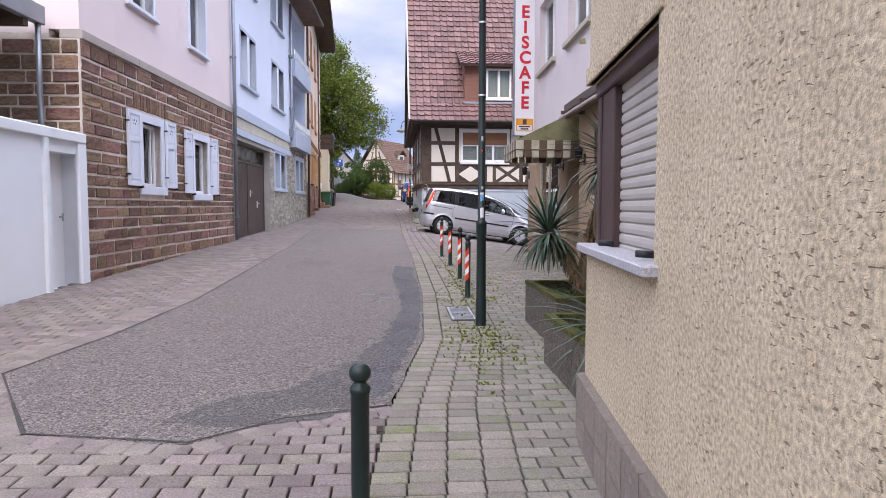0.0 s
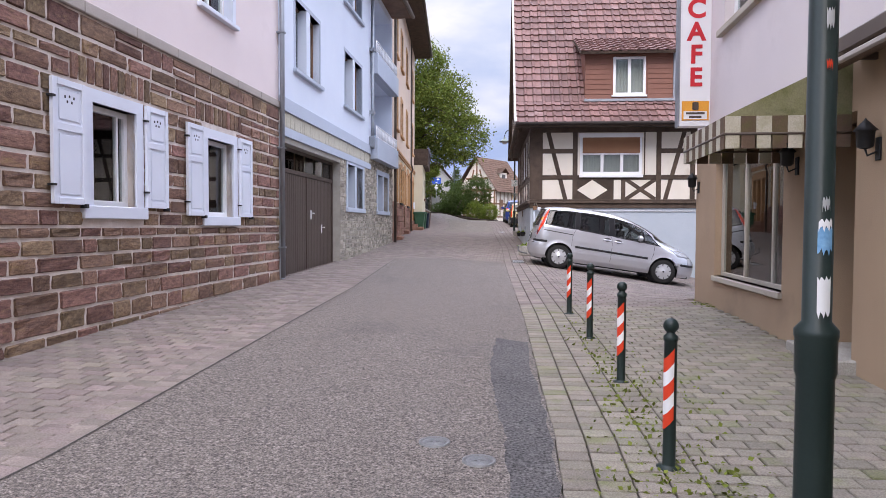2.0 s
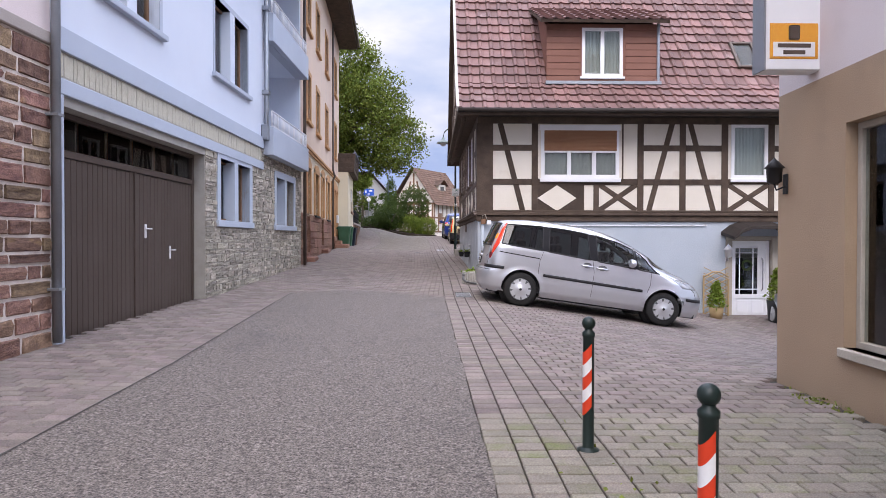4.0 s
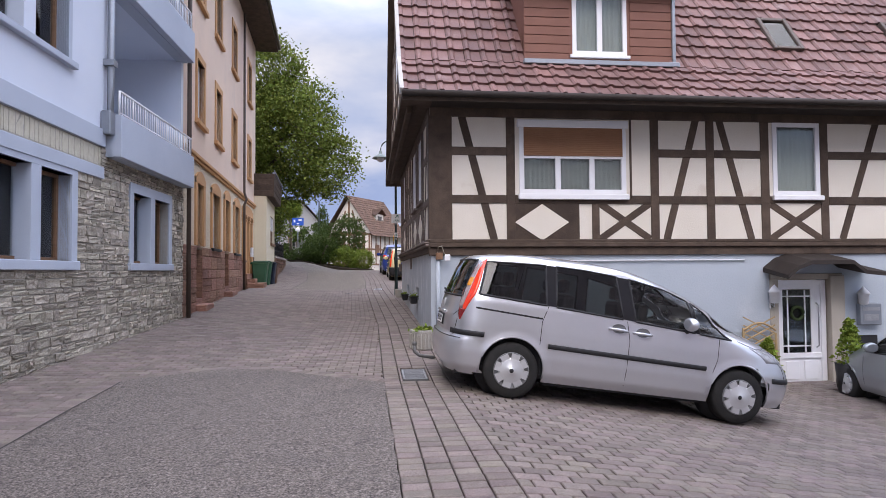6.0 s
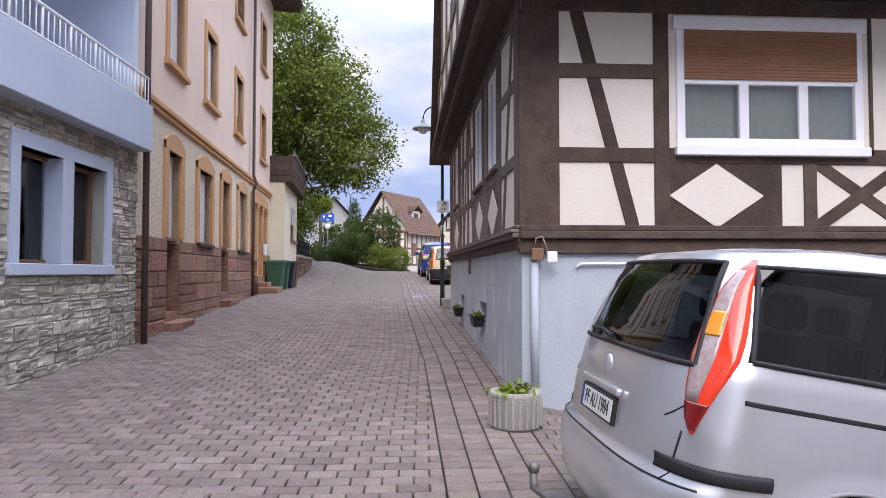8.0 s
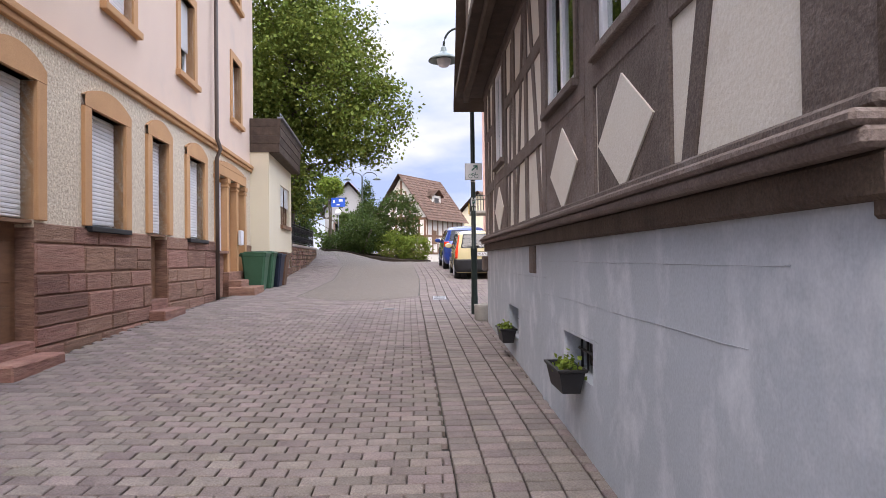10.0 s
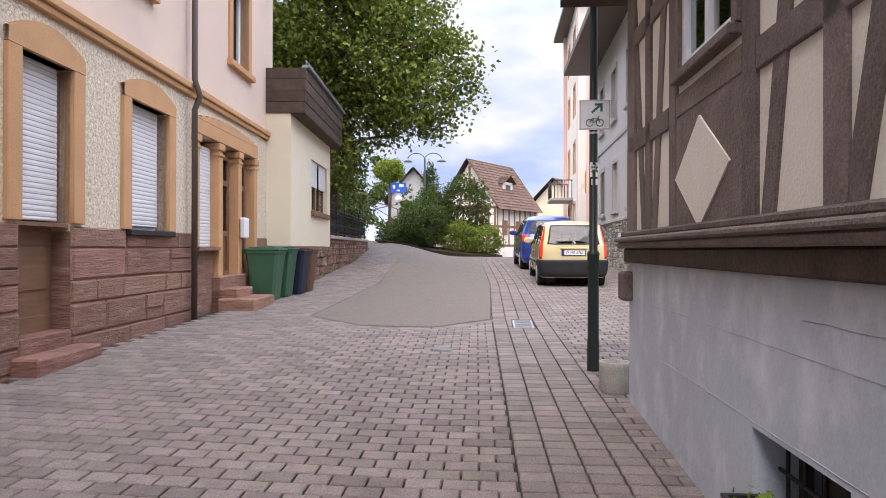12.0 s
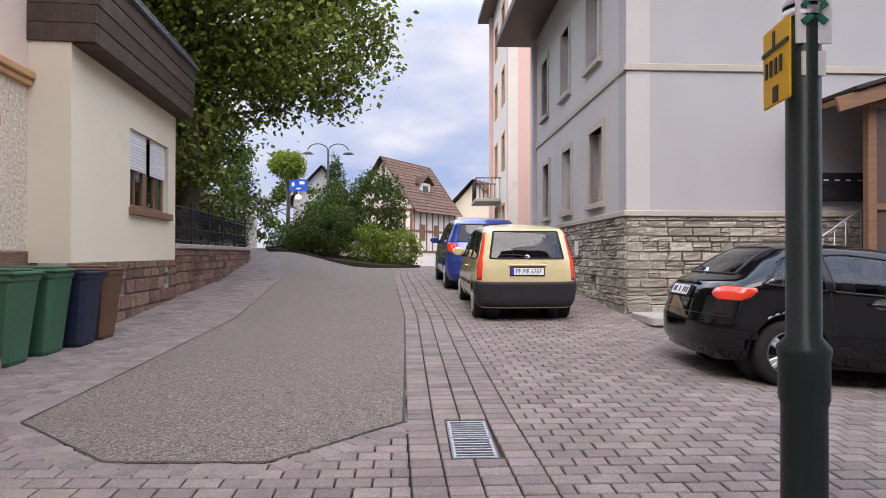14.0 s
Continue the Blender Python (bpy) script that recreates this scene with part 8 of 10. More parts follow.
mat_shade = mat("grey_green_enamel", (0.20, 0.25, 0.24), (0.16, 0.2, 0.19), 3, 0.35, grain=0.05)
STICKER_B = mat("blue_sticker", (0.12, 0.30, 0.52), (0.2, 0.4, 0.6), 30, 0.5)
SIGN_GREEN = mat("green_sign_print", (0.02, 0.16, 0.12), (0.02, 0.14, 0.1), 4, 0.5)
YELLOW = mat("yellow_sign_plate", (0.80, 0.45, 0.01), (0.74, 0.41, 0.01), 4, 0.5, grain=0.03)
SIGN_BLUE = mat("blue_sign_plate", (0.02, 0.10, 0.50), (0.02, 0.09, 0.45), 4, 0.5, grain=0.03)

lp1 = lamp_post(1.02, 7.41, -.5, "dark green street lamp post with torn stickers beside the planters")
for z, h_, w, mt in ((1.43, .07, 1.0, STICKER_B), (1.50, .025, .9, REFW), (1.24, .11, .9, REFW), (1.56, .03, .5, RIM), (1.98, .02, .4, RED), (2.1, .05, .5, RIM)):
    bm = B()
    rows = []
    for k in range(9):
        a = -math.pi / 2 - w / 2 + w * k / 8
        jig = .012 * math.sin(k * 2.3 + z * 7)
        rows.append([bm.verts.new((.0445 * math.cos(a), .0445 * math.sin(a), z + d)) for d in (jig, h_ + jig * .6)])
    for p, q in zip(rows, rows[1:]):
        bm.faces.new((p[0], q[0], q[1], p[1]))
    part("sticker", bm, mt, lp1, "torn weathered sticker")
for z in (2.6, 3.4):
    bm = B()
    lathe(bm, [(.046, z), (.046, z + .02), (.038, z + .02), (.038, z)], 20)
    part("clamp", bm, STEEL if z > 2 else DARKGREEN, lp1)
lp2 = lamp_post(1.08, 37.84, -.5, "dark green street lamp post carrying a cycle route sign")
for z in (2.05, 2.38, 2.02):
    bm = B()
    lathe(bm, [(.047, z), (.047, z + .02), (.038, z + .02), (.038, z)], 20)
    part("clamp", bm, STEEL, lp2)


def cycle_sign():
    s = thing("cycle_sign", "white cycle route sign with green arrow and bicycle", "sign", pose(1.085, 37.797, 3.765))
    bm = B()
    box(bm, -.155, .155, -.004, .004, -.15, .15, .003)
    pl = part("plate", bm, REFW, s)
    bm = B()
    beam(bm, (-.03, .02), (.06, .10), .022, .006, -.002, 0)
    box(bm, .0, .075, -.008, -.003, .09, .112), box(bm, .055, .077, -.008, -.003, .03, .112)
    part("arrow", bm, SIGN_GREEN, pl)
    bm = B()
    for cx in (-.05, .05):
        tube(bm, [(cx + .035 * math.cos(a), -.006, -.08 + .035 * math.sin(a)) for a in np.linspace(0, 6.28, 16)], .004, 4, False)
    tube(bm, [(-.05, -.006, -.08), (-.02, -.006, -.035), (.035, -.006, -.035), (.0, -.006, -.08), (-.02, -.006, -.035)], .004, 4, False)
    tube(bm, [(.05, -.006, -.08), (.03, -.006, -.02), (.045, -.006, -.015)], .004, 4, False)
    part("bicycle", bm, SIGN_GREEN, pl)
    bm = B()
    for w, z in ((.15, -.006), ):
        for a, b, c, d in ((-.15, .15, .138, .143), (-.15, .15, -.143, -.138), (-.145, -.14, -.14, .14), (.14, .145, -.14, .14)):
            box(bm, a, b, -.0055, -.004, c, d)
    part("border", bm, STEEL, pl)
    bm = B()
    box(bm, -.045, .045, .01, .016, -.62, -.47), box(bm, -.03, .03, .01, .016, -.70, -.64)
    bm.transform(Matrix.Translation((0, -.005, 0)))
    r = part("route_label", bm, REFW, s, "small white route label")
    bm = B()
    beam(bm, (-.03, -.57), (.03, -.52), .016, .006, .005, 0), beam(bm, (-.03, -.52), (.03, -.57), .016, .006, .005, 0)
    part("mark", bm, SIGN_GREEN, r)
    g = thing("gas_marker", "yellow utility marker plate with black figures", "sign", pose(1.0, 37.82, 3.09, 0, 0, -99))
    bm = B()
    box(bm, -.08, .08, -.004, .004, -.095, .105, .003)
    y = part("plate", bm, YELLOW, g)
    bm = B()
    box(bm, -.08, .08, -.007, -.003, .04, .05), box(bm, -.012, .0, -.007, -.003, .04, .09)
    for i, x in enumerate((-.06, -.03, .0, .03)):
        box(bm, x, x + .014, -.007, -.003, -.02, .02)
    box(bm, -.01, .02, -.007, -.003, -.09, -.05)
    part("figures", bm, BLACKPL, y)


cycle_sign()


def grate(x0, x1, y0, y1):
    n = thing("drain_grate", "steel gutter grate with slots set in the paving", "drain", kind="structure")
    xm, ym = (x0 + x1) / 2, (y0 + y1) / 2
    for a, b in ((y0, ym - .008), (ym + .008, y1)):
        bm = B()

        def bar(p, q, r, s, t=0.010):
            vs = box(bm, p, q, r, s, 0, t)
            for v in vs:
                v.co.z += gz(v.co.x, v.co.y)
        bar(x0, x0 + .018, a, b), bar(x1 - .018, x1, a, b), bar(x0 + .018, x1 - .018, a, a + .018), bar(x0 + .018, x1 - .018, b - .018, b)
        k = 6
        for i in range(k):
            y = a + .025 + (b - a - .05) * (i + .7) / (k + .4)
            bar(x0 + .018, x1 - .018, y - .009, y + .009, .008)
        part("grating", bm, STEEL, n)
    bm = B()
    for q in ((x0 - .012, x0, y0 - .012, y1 + .012), (x1, x1 + .012, y0 - .012, y1 + .012), (x0, x1, y0 - .012, y0), (x0, x1, y1, y1 + .012)):
        for v in box(bm, *q, -.04, .009):
            v.co.z += gz(v.co.x, v.co.y)
    part("surround", bm, IRON, n)
    bm = B()
    vs = box(bm, x0, x1, y0, y1, -.10, -.028)
    for v in vs:
        v.co.z += gz(v.co.x, v.co.y)
    part("pit", bm, BLACKPL, n)


GRATES = [(.73, 1.01, 7.76, 8.6), (.63, .93, 24.35, 25.0), (.37, .65, 40.42, 41.2)]
for g in GRATES:
    grate(*g)
for x, y, r in ((-.35, 9.6, .105), (-.05, 9.3, .105), (-.51, 38.8, .12)):
    c = thing("valve_cover", "small round cast-iron valve cover in the road", "manhole cover", pose(x, y, gz(x, y) + .012, 0, 0, 0), "valve covers", "structure")
    bm = B()
    lathe(bm, [(0, .004), (r * .3, .004), (r * .32, .007), (r * .7, .007), (r * .72, .003), (r * .84, .003), (r * .86, .008), (r, .008), (r * 1.02, -.02)], 28)
    part("cover", bm, IRON, c)
    bm = B()
    for a in (0, 1.57):
        box(bm, -r * .6, r * .6, -.008, .008, .004, .009, 0, 1, Matrix.Rotation(a, 4, 'Z'))
    part("rib", bm, IRON, c)


def wheelie_bin(x, y, body_m, label, s=1.0, turn=90):
    b = thing("wheelie_bin", label, "bin", pose(x, y, gz(x, y), 0, 0, turn), "bins by the entrance")
    bm = B()
    rows = []
    for z, w, d in ((0, .20, .22), (.05, .22, .24), (.55, .255, .29), (.92, .285, .33), (.95, .30, .345), (1.0, .30, .345)):
        k = [(-w, -d), (w, -d), (w, d), (-w, d)]
        c = .05
        pts = [(-w + c, -d), (w - c, -d), (w, -d + c), (w, d - c), (w - c, d), (-w + c, d), (-w, d - c), (-w, -d + c)]
        rows.append([bm.verts.new((p * s, q * s, z * s)) for p, q in pts])
    for a, c in zip(rows, rows[1:]):
        for i in range(8):
            bm.faces.new((a[i], a[(i + 1) % 8], c[(i + 1) % 8], c[i]))
    bm.faces.new(rows[0][::-1]), bm.faces.new(rows[-1])
    part("body", bm, body_m, b)
    bm = B()
    box(bm, -.31 * s, .31 * s, -.37 * s, .36 * s, 1.0 * s, 1.045 * s, .02, 2), box(bm, -.24 * s, .24 * s, -.28 * s, .28 * s, 1.04 * s, 1.075 * s, .02, 2)
    part("lid", bm, body_m, b)
    bm = B()
    tube(bm, [(-.25 * s, .40 * s, .97 * s), (.25 * s, .40 * s, .97 * s)], .018, 8)
    box(bm, -.25 * s, -.2 * s, .33 * s, .41 * s, .94 * s, 1.0 * s), box(bm, .2 * s, .25 * s, .33 * s, .41 * s, .94 * s, 1.0 * s)
    part("handle", bm, body_m, b)
    for sx in (-.25, .25):
        bm = B()
        lathe(bm, [(0, -.03), (.1, -.03), (.1, .03), (0, .03)], 18, Matrix.Translation((sx * s, .24 * s, .1)) @ Matrix.Rotation(radians(90), 4, 'Y'))
        part("wheel", bm, TYRE, b)


BIN_GREEN = mat("green_bin_plastic", (0.035, 0.10, 0.055), (0.05, 0.13, 0.075), 1.5, 0.5, grain=0.06)
BIN_NAVY = mat("navy_bin_plastic", (0.012, 0.018, 0.035), (0.02, 0.026, 0.045), 2, 0.5, grain=0.05)
BIN_BROWN = mat("brown_bin_plastic", (0.11, 0.055, 0.03), (0.14, 0.07, 0.04), 2, 0.55, grain=0.05)
wheelie_bin(-4.22, 43.3, BIN_GREEN, "green plastic wheelie bin by the entrance steps", .94)
wheelie_bin(-4.16, 43.90, BIN_GREEN, "green plastic wheelie bin standing between two bins", .93, 93)
wheelie_bin(-4.04, 44.45, BIN_NAVY, "dark navy wheelie bin beside the stone base", .87, 88)
wheelie_bin(-4.02, 44.95, BIN_BROWN, "brown wheelie bin beside the stone base", .88, 90)

# ---- planters and plants ----
YUCCA = mat("blue_green_yucca_leaf", (0.04, 0.07, 0.042), (0.095, 0.13, 0.09), 3, 0.35, island=0.35, grain=0.05, hue=0.02)
YUCCA_DRY = mat("dry_yucca_bark", (0.16, 0.10, 0.055), (0.25, 0.17, 0.10), 12, 0.95, 0.8, 30, grain=0.3)
LEAF = mat("lime_tree_leaf", (0.085, 0.125, 0.024), (0.205, 0.25, 0.052), 0.6, 0.7, spec=0.15, island=0.4, grain=0.05, hue=0.02)
LEAF2 = mat("shrub_leaf", (0.045, 0.076, 0.018), (0.085, 0.125, 0.03), 0.8, 0.7, spec=0.15, island=0.4, grain=0.05, hue=0.02)
LEAF_LT = mat("light_green_leaf", (0.15, 0.215, 0.03), (0.21, 0.27, 0.05), 0.8, 0.7, spec=0.15, island=0.35, grain=0.05, hue=0.02)


def translucent(m, share):
    """Lets part of the light pass through a leaf."""
    nt = m.node_tree
    b, out = nt.nodes["Principled BSDF"], nt.nodes["Material Output"]
    tr, mx = nt.nodes.new("ShaderNodeBsdfTranslucent"), nt.nodes.new("ShaderNodeMixShader")
    nt.links.new(b.inputs["Base Color"].links[0].from_socket, tr.inputs["Color"])
    mx.inputs[0].default_value = share
    nt.links.new(b.outputs[0], mx.inputs[1]), nt.links.new(tr.outputs[0], mx.inputs[2]), nt.links.new(mx.outputs[0], out.inputs["Surface"])


for leaf_m in (LEAF, LEAF2, LEAF_LT):
    translucent(leaf_m, 0.25)
BARK = mat("grey_brown_bark", (0.085, 0.07, 0.055), (0.14, 0.115, 0.09), 8, 0.95, 0.9, 25, stretch=(1, 1, 0.25), grain=0.3)


def leaf_mesh(name, pos, nrm_bias, size, material, parent, rng, aspect=0.75, label=""):
    """Many small folded leaves at the given places, as one mesh."""
    n = len(pos)
    pos = np.asarray(pos)
    d = rng.normal(size=(n, 3))
    d[:, 2] -= 0.25
    d /= np.linalg.norm(d, axis=1)[:, None]
    up = rng.normal(size=(n, 3)) * 0.7 + np.array(nrm_bias)
    s = np.cross(d, up)
    s /= np.linalg.norm(s, axis=1)[:, None] + 1e-6
    nn = np.cross(s, d)
    L = (size * rng.uniform(.65, 1.35, n))[:, None]
    w = L * aspect * .5
    a = pos
    b = pos + d * L * .45 + s * w + nn * L * .08
    c = pos + d * L
    e = pos + d * L * .45 - s * w + nn * L * .08
    v = np.stack([a, b, c, e], 1).reshape(-1, 3)
    f = np.arange(n * 4).reshape(-1, 4)
    f = np.concatenate([f[:, [0, 1, 2]], f[:, [0, 2, 3]]])
    me = bpy.data.meshes.new(name)
    me.from_pydata(v.tolist(), [], f.tolist())
    me.materials.append(material)
    ob = new(name, me)
    ob.parent = parent
    if label:
        ob["label"] = label
    return ob


def crown_points(blobs, n, rng, clump=0.42, per=24):
    """Leaf places in clumps spread through ellipsoids (centre, radii)."""
    vol = np.array([b[1][0] * b[1][1] * b[1][2] for b in blobs])
    k = n // per
    out = []
    for i in range(k):
        c, r = blobs[rng.choice(len(blobs), p=vol / vol.sum())]
        v = rng.normal(size=3)
        v /= np.linalg.norm(v)
        rad = rng.uniform(.45, 1.03) ** .6
        cen = np.array(c) + v * np.array(r) * rad
        out.append(cen + rng.normal(size=(per, 3)) * clump * np.array([.5, .5, .38]))
    return np.concatenate(out)


def tree(x, y, label, blobs, n, size, trunk_r, trunk_top, material, seed, name="tree", limbs=14):
    rng = np.random.default_rng(seed)
    z = gz(x, y)
    t = thing(name, label, "tree", pose(x, y, z))
    loc = [((c[0] - x, c[1] - y, c[2] - z), r) for c, r in blobs]
    bm = B()
    top = Vector(trunk_top) - Vector((x, y, z))
    pts = [Vector((0, 0, -.2)) + (top + Vector((0, 0, .2))) * k + Vector((.12 * math.sin(k * 5), .1 * math.sin(k * 4 + 1), 0)) for k in np.linspace(0, 1, 9)]
    tube(bm, pts, [trunk_r * (1.35 - .3 * min(k * 6, 1)) * (1 - .72 * k) for k in np.linspace(0, 1, 9)], 12)
    for i in range(limbs):
        c, r = loc[i % len(loc)]
        v = rng.normal(size=3)
        v /= np.linalg.norm(v)
        end = Vector(c) + Vector((v[0] * r[0], v[1] * r[1], v[2] * r[2])) * .8
        st = pts[rng.integers(3, 9)]
        mid = st.lerp(end, .5) + Vector((0, 0, .25))
        rr = trunk_r * .3
        tube(bm, [st, st.lerp(mid, .5), mid, mid.lerp(end, .5), end], [rr, rr * .8, rr * .6, rr * .4, rr * .15], 7)
    part("trunk", bm, BARK, t)
    leaf_mesh("crown", crown_points(loc, n, rng, 0.62, 75), (0, 0, 1.0), size, material, t, rng, label="dense green crown with gaps")
    return t


tree(-5.4, 52.3, "tall broad lime tree behind the garden wall", [((-6.2, 52.8, 11.6), (3.0, 3.2, 4.2)), ((-4.0, 52.4, 9.8), (2.8, 3.0, 3.3)), ((-2.5, 52.2, 7.9), (2.0, 2.2, 2.0)), ((-6.8, 52.6, 7.6), (2.4, 2.6, 2.4)), ((-5.8, 51.9, 5.6), (2.0, 1.8, 1.6)), ((-6.6, 53.6, 4.9), (2.2, 2.0, 1.6)), ((-4.4, 52.6, 6.6), (1.7, 1.8, 1.2)), ((-2.4, 52.4, 10.0), (1.2, 1.5, 1.3))], 66000, .15, .28, (-5.2, 52.5, 11.5), LEAF, 3, limbs=26)
tree(-8.6, 56.5, "dark leafy tree further back in the garden", [((-8.6, 57, 8.0), (3.0, 3.0, 4.2)), ((-7.2, 58.5, 5.2), (2.0, 2.2, 2.4))], 24000, .13, .2, (-8.5, 56.8, 9), LEAF2, 4, limbs=12)


def shrub(x, y, label, blobs, n, size, material, seed, name="shrub"):
    rng = np.random.default_rng(seed)
    z = gz(x, y)
    t = thing(name, label, "shrub", pose(x, y, z))
    loc = [((c[0], c[1], c[2]), r) for c, r in blobs]
    bm = B()
    for i in range(7):
        c, r = loc[i % len(loc)]
        e = Vector(c) + Vector(rng.normal(size=3)) * .3 * min(r)
        tube(bm, [(rng.uniform(-.2, .2), rng.uniform(-.2, .2), -.1), Vector((e.x * .4, e.y * .4, e.z * .5)), e], [.05, .035, .012], 6)
    part("stem", bm, BARK, t)
    leaf_mesh("foliage", crown_points(loc, n, rng, .19, 18), (0, 0, 1), size, material, t, rng)
    return t


shrub(-5.9, 50.6, "dark green hedge behind the wrought-iron fence", [((0, 0, 1.5), (.6, 1.6, 1.0)), ((-.2, 2.6, 1.7), (.7, 1.6, 1.3)), ((-.3, 5.0, 1.4), (.7, 1.7, 1.1))], 15400, .074, LEAF2, 11, "hedge")
shrub(-6.6, 62.0, "clipped dark hedge column beside the rising lane", [((0, 0, 1.6), (.7, .9, 1.9))], 7700, .062, LEAF2, 12, "hedge")
shrub(-3.2, 62.0, "mixed green shrubs on the planted bank", [((0, 0, 1.0), (1.3, 1.2, 1.1)), ((-1.0, .2, .6), (.9, .8, .7)), ((.3, 1.2, 1.7), (1.0, 1.0, 1.3))], 14300, .087, LEAF2, 13)
shrub(-1.5, 61.9, "light green climbing shrubs on the planted bank", [((0, 0, .8), (1.0, .7, .9)), ((1.2, .4, .7), (.8, .7, .8))], 9900, .081, LEAF_LT, 14)
shrub(-1.3, 63.8, "tall round green shrub behind the bank", [((0, 0, 2.3), (1.3, 1.2, 1.8))], 9900, .099, LEAF2, 15)
shrub(-4.6, 60.9, "low dark shrub at the tip of the bank", [((0, 0, .35), (.7, .5, .45)), ((.9, .3, .5), (.7, .5, .5))], 4840, .068, LEAF2, 16)
shrub(-3.4, 66.8, "slim dark conifer beside the double lamp", [((0, 0, 2.2), (.5, .5, 2.4))], 6600, .087, LEAF2, 17, "conifer")
shrub(-6.1, 70, "yellow-green bush above the stone wall", [((0, 0, 4.2), (.95, .9, .7))], 5500, .112, LEAF_LT, 18)
tree(-13, 85, "distant green trees on the hillside", [((-13, 86, 7), (5, 4, 4)), ((-8, 92, 6), (4, 4, 3)), ((-19, 82, 8), (5, 4, 5))], 9000, .34, .25, (-13, 86, 8), LEAF2, 19, limbs=8)

bm = B()
ring = [(-5.0, 60.2), (-4.2, 60.0), (-2.6, 60.5), (-1.0, 60.9), (.2, 61.4), (.5, 62.4), (.2, 66), (-2.5, 69), (-6.0, 70), (-6.2, 66), (-5.6, 62.5)]
top = [bm.verts.new((x, y, gz(x, y) + .10)) for x, y in ring]
bot = [bm.verts.new((x * 1.01, y, gz(x, y) - .1)) for x, y in ring]
bm.faces.new(top)
for i in range(len(ring)):
    bm.faces.new((top[i], bot[i], bot[(i + 1) % len(ring)], top[(i + 1) % len(ring)]))
bmesh.ops.triangulate(bm, faces=bm.faces)
tagged(part("bank", bm, SOIL), "planted earth bank between street and rising lane", "ground", kind="structure")
m = facade((-7.4, 61), (-8.6, 74))
w = thing("retaining_wall", "pale rubble stone retaining wall along the rising lane", "wall", m)
part("core", wall_bm(0, 13, 1.5, 5.0, .4), MORTAR_G, w)
lay_stones(w, stone_layout(0, 13, 2.2, 5.0, [], (.15, .3), (.25, .6), 71, .015), .08, GREYST, GREYSTJ, None, lambda s: s[0], .1, .015, limit=100)

# far houses on the crest
gabled_house("house", "old half-timbered house with weathered tiled roof on the crest", (-4.4, 90.5), (.35, 87.7), 5.5, 7.2, .5, 6.2, 10.4, INFILL, TILE_OLD, True, [(.9, 1.7, 3.6, 5.0), (3.6, 4.4, 3.6, 5.0)], True)
gabled_house("house", "cream house with grey tiled roof further down the street", (3.6, 99), (9, 95.8), 6, 9, -.5, 6.6, 9.6, CREAM, TILE_OLD, False, [(1, 1.8, 4, 5.4), (3.2, 4, 4, 5.4)], True)
gabled_house("house", "white gabled house with red roof behind the shrubs", (-10.4, 96), (-5.5, 96.5), 5, 8, 0, 7.6, 10.6, WHITEPL, TILE, False, [(1, 1.8, 5, 6.2)], True)
gabled_house("house", "small house with orange tiled roof at the street's end", (5.2, 118), (10, 117), 7, 8, -1, 5.0, 8.0, CREAM, TILE, False, [(1, 1.8, 2.5, 3.8)], False)


def planter(x0, x1, y0, y1, h):
    xm, ym = (x0 + x1) / 2, (y0 + y1) / 2
    p = thing("planter", "mossy exposed-aggregate concrete planter box with dark soil", "planter", pose(xm, ym, gz(xm, ym)), "planters by the parlour")
    a, b = (x1 - x0) / 2, (y1 - y0) / 2
    t = .07
    bm = wall_ring(a, b, t, 0.0, h)
    part("box", bm, CONCRETE_M, p)
    bm = wall_ring(a + .006, b + .006, t + .014, h - .03, h + .012)
    for v in bm.verts:
        v.co += Vector((noise.noise(v.co * 9) * .012, noise.noise(v.co * 11) * .012, noise.noise(v.co * 13) * .012))
    part("moss", bm, MOSS, p, "yellow-green moss on the rim")
    bm = B()
    g = [[bm.verts.new((-a + t + (2 * a - 2 * t) * i / 10, -b + t + (2 * b - 2 * t) * j / 10, h - .10 + .03 * noise.noise(Vector((i * .6, j * .6, 2))))) for j in range(11)] for i in range(11)]
    for i in range(10):
        for j in range(10):
            bm.faces.new((g[i][j], g[i + 1][j], g[i + 1][j + 1], g[i][j + 1]))
    part("soil", bm, SOIL, p)
    rng = np.random.default_rng(int(y0 * 10))
    pts = np.stack([rng.uniform(-a + .1, -a + .1 + a * .8, 700), rng.uniform(-b + .1, b - .1, 700), rng.uniform(h - .11, h - .03, 700)], 1)
    tagged(leaf_mesh("ground_cover", pts[:420], (0, 0, 1), .03, LEAF2, p, rng, .8, "small green ground cover"), kind="stuff")
    return p


def wall_ring(a, b, t, z0, z1):
    bm = B()
    o = [(-a, -b), (a, -b), (a, b), (-a, b)]
    i = [(-a + t, -b + t), (a - t, -b + t), (a - t, b - t), (-a + t, b - t)]
    vs = {}
    for nm, ps in (("o", o), ("i", i)):
        for z in (0, 1):
            vs[nm, z] = [bm.verts.new((x, y, (z0, z1)[z])) for x, y in ps]
    for k in range(4):
        n = (k + 1) % 4
        bm.faces.new((vs["o", 0][k], vs["o", 0][n], vs["o", 1][n], vs["o", 1][k]))
        bm.faces.new((vs["i", 0][n], vs["i", 0][k], vs["i", 1][k], vs["i", 1][n]))
        bm.faces.new((vs["o", 1][k], vs["o", 1][n], vs["i", 1][n], vs["i", 1][k]))
        bm.faces.new((vs["o", 0][n], vs["o", 0][k], vs["i", 0][k], vs["i", 0][n]))
    bmesh.ops.subdivide_edges(bm, edges=bm.edges, cuts=6, use_grid_fill=True)
    return bm


planter(1.58, 2.66, 6.15, 7.62, .50)
planter(1.36, 2.44, 4.35, 5.72, .46)


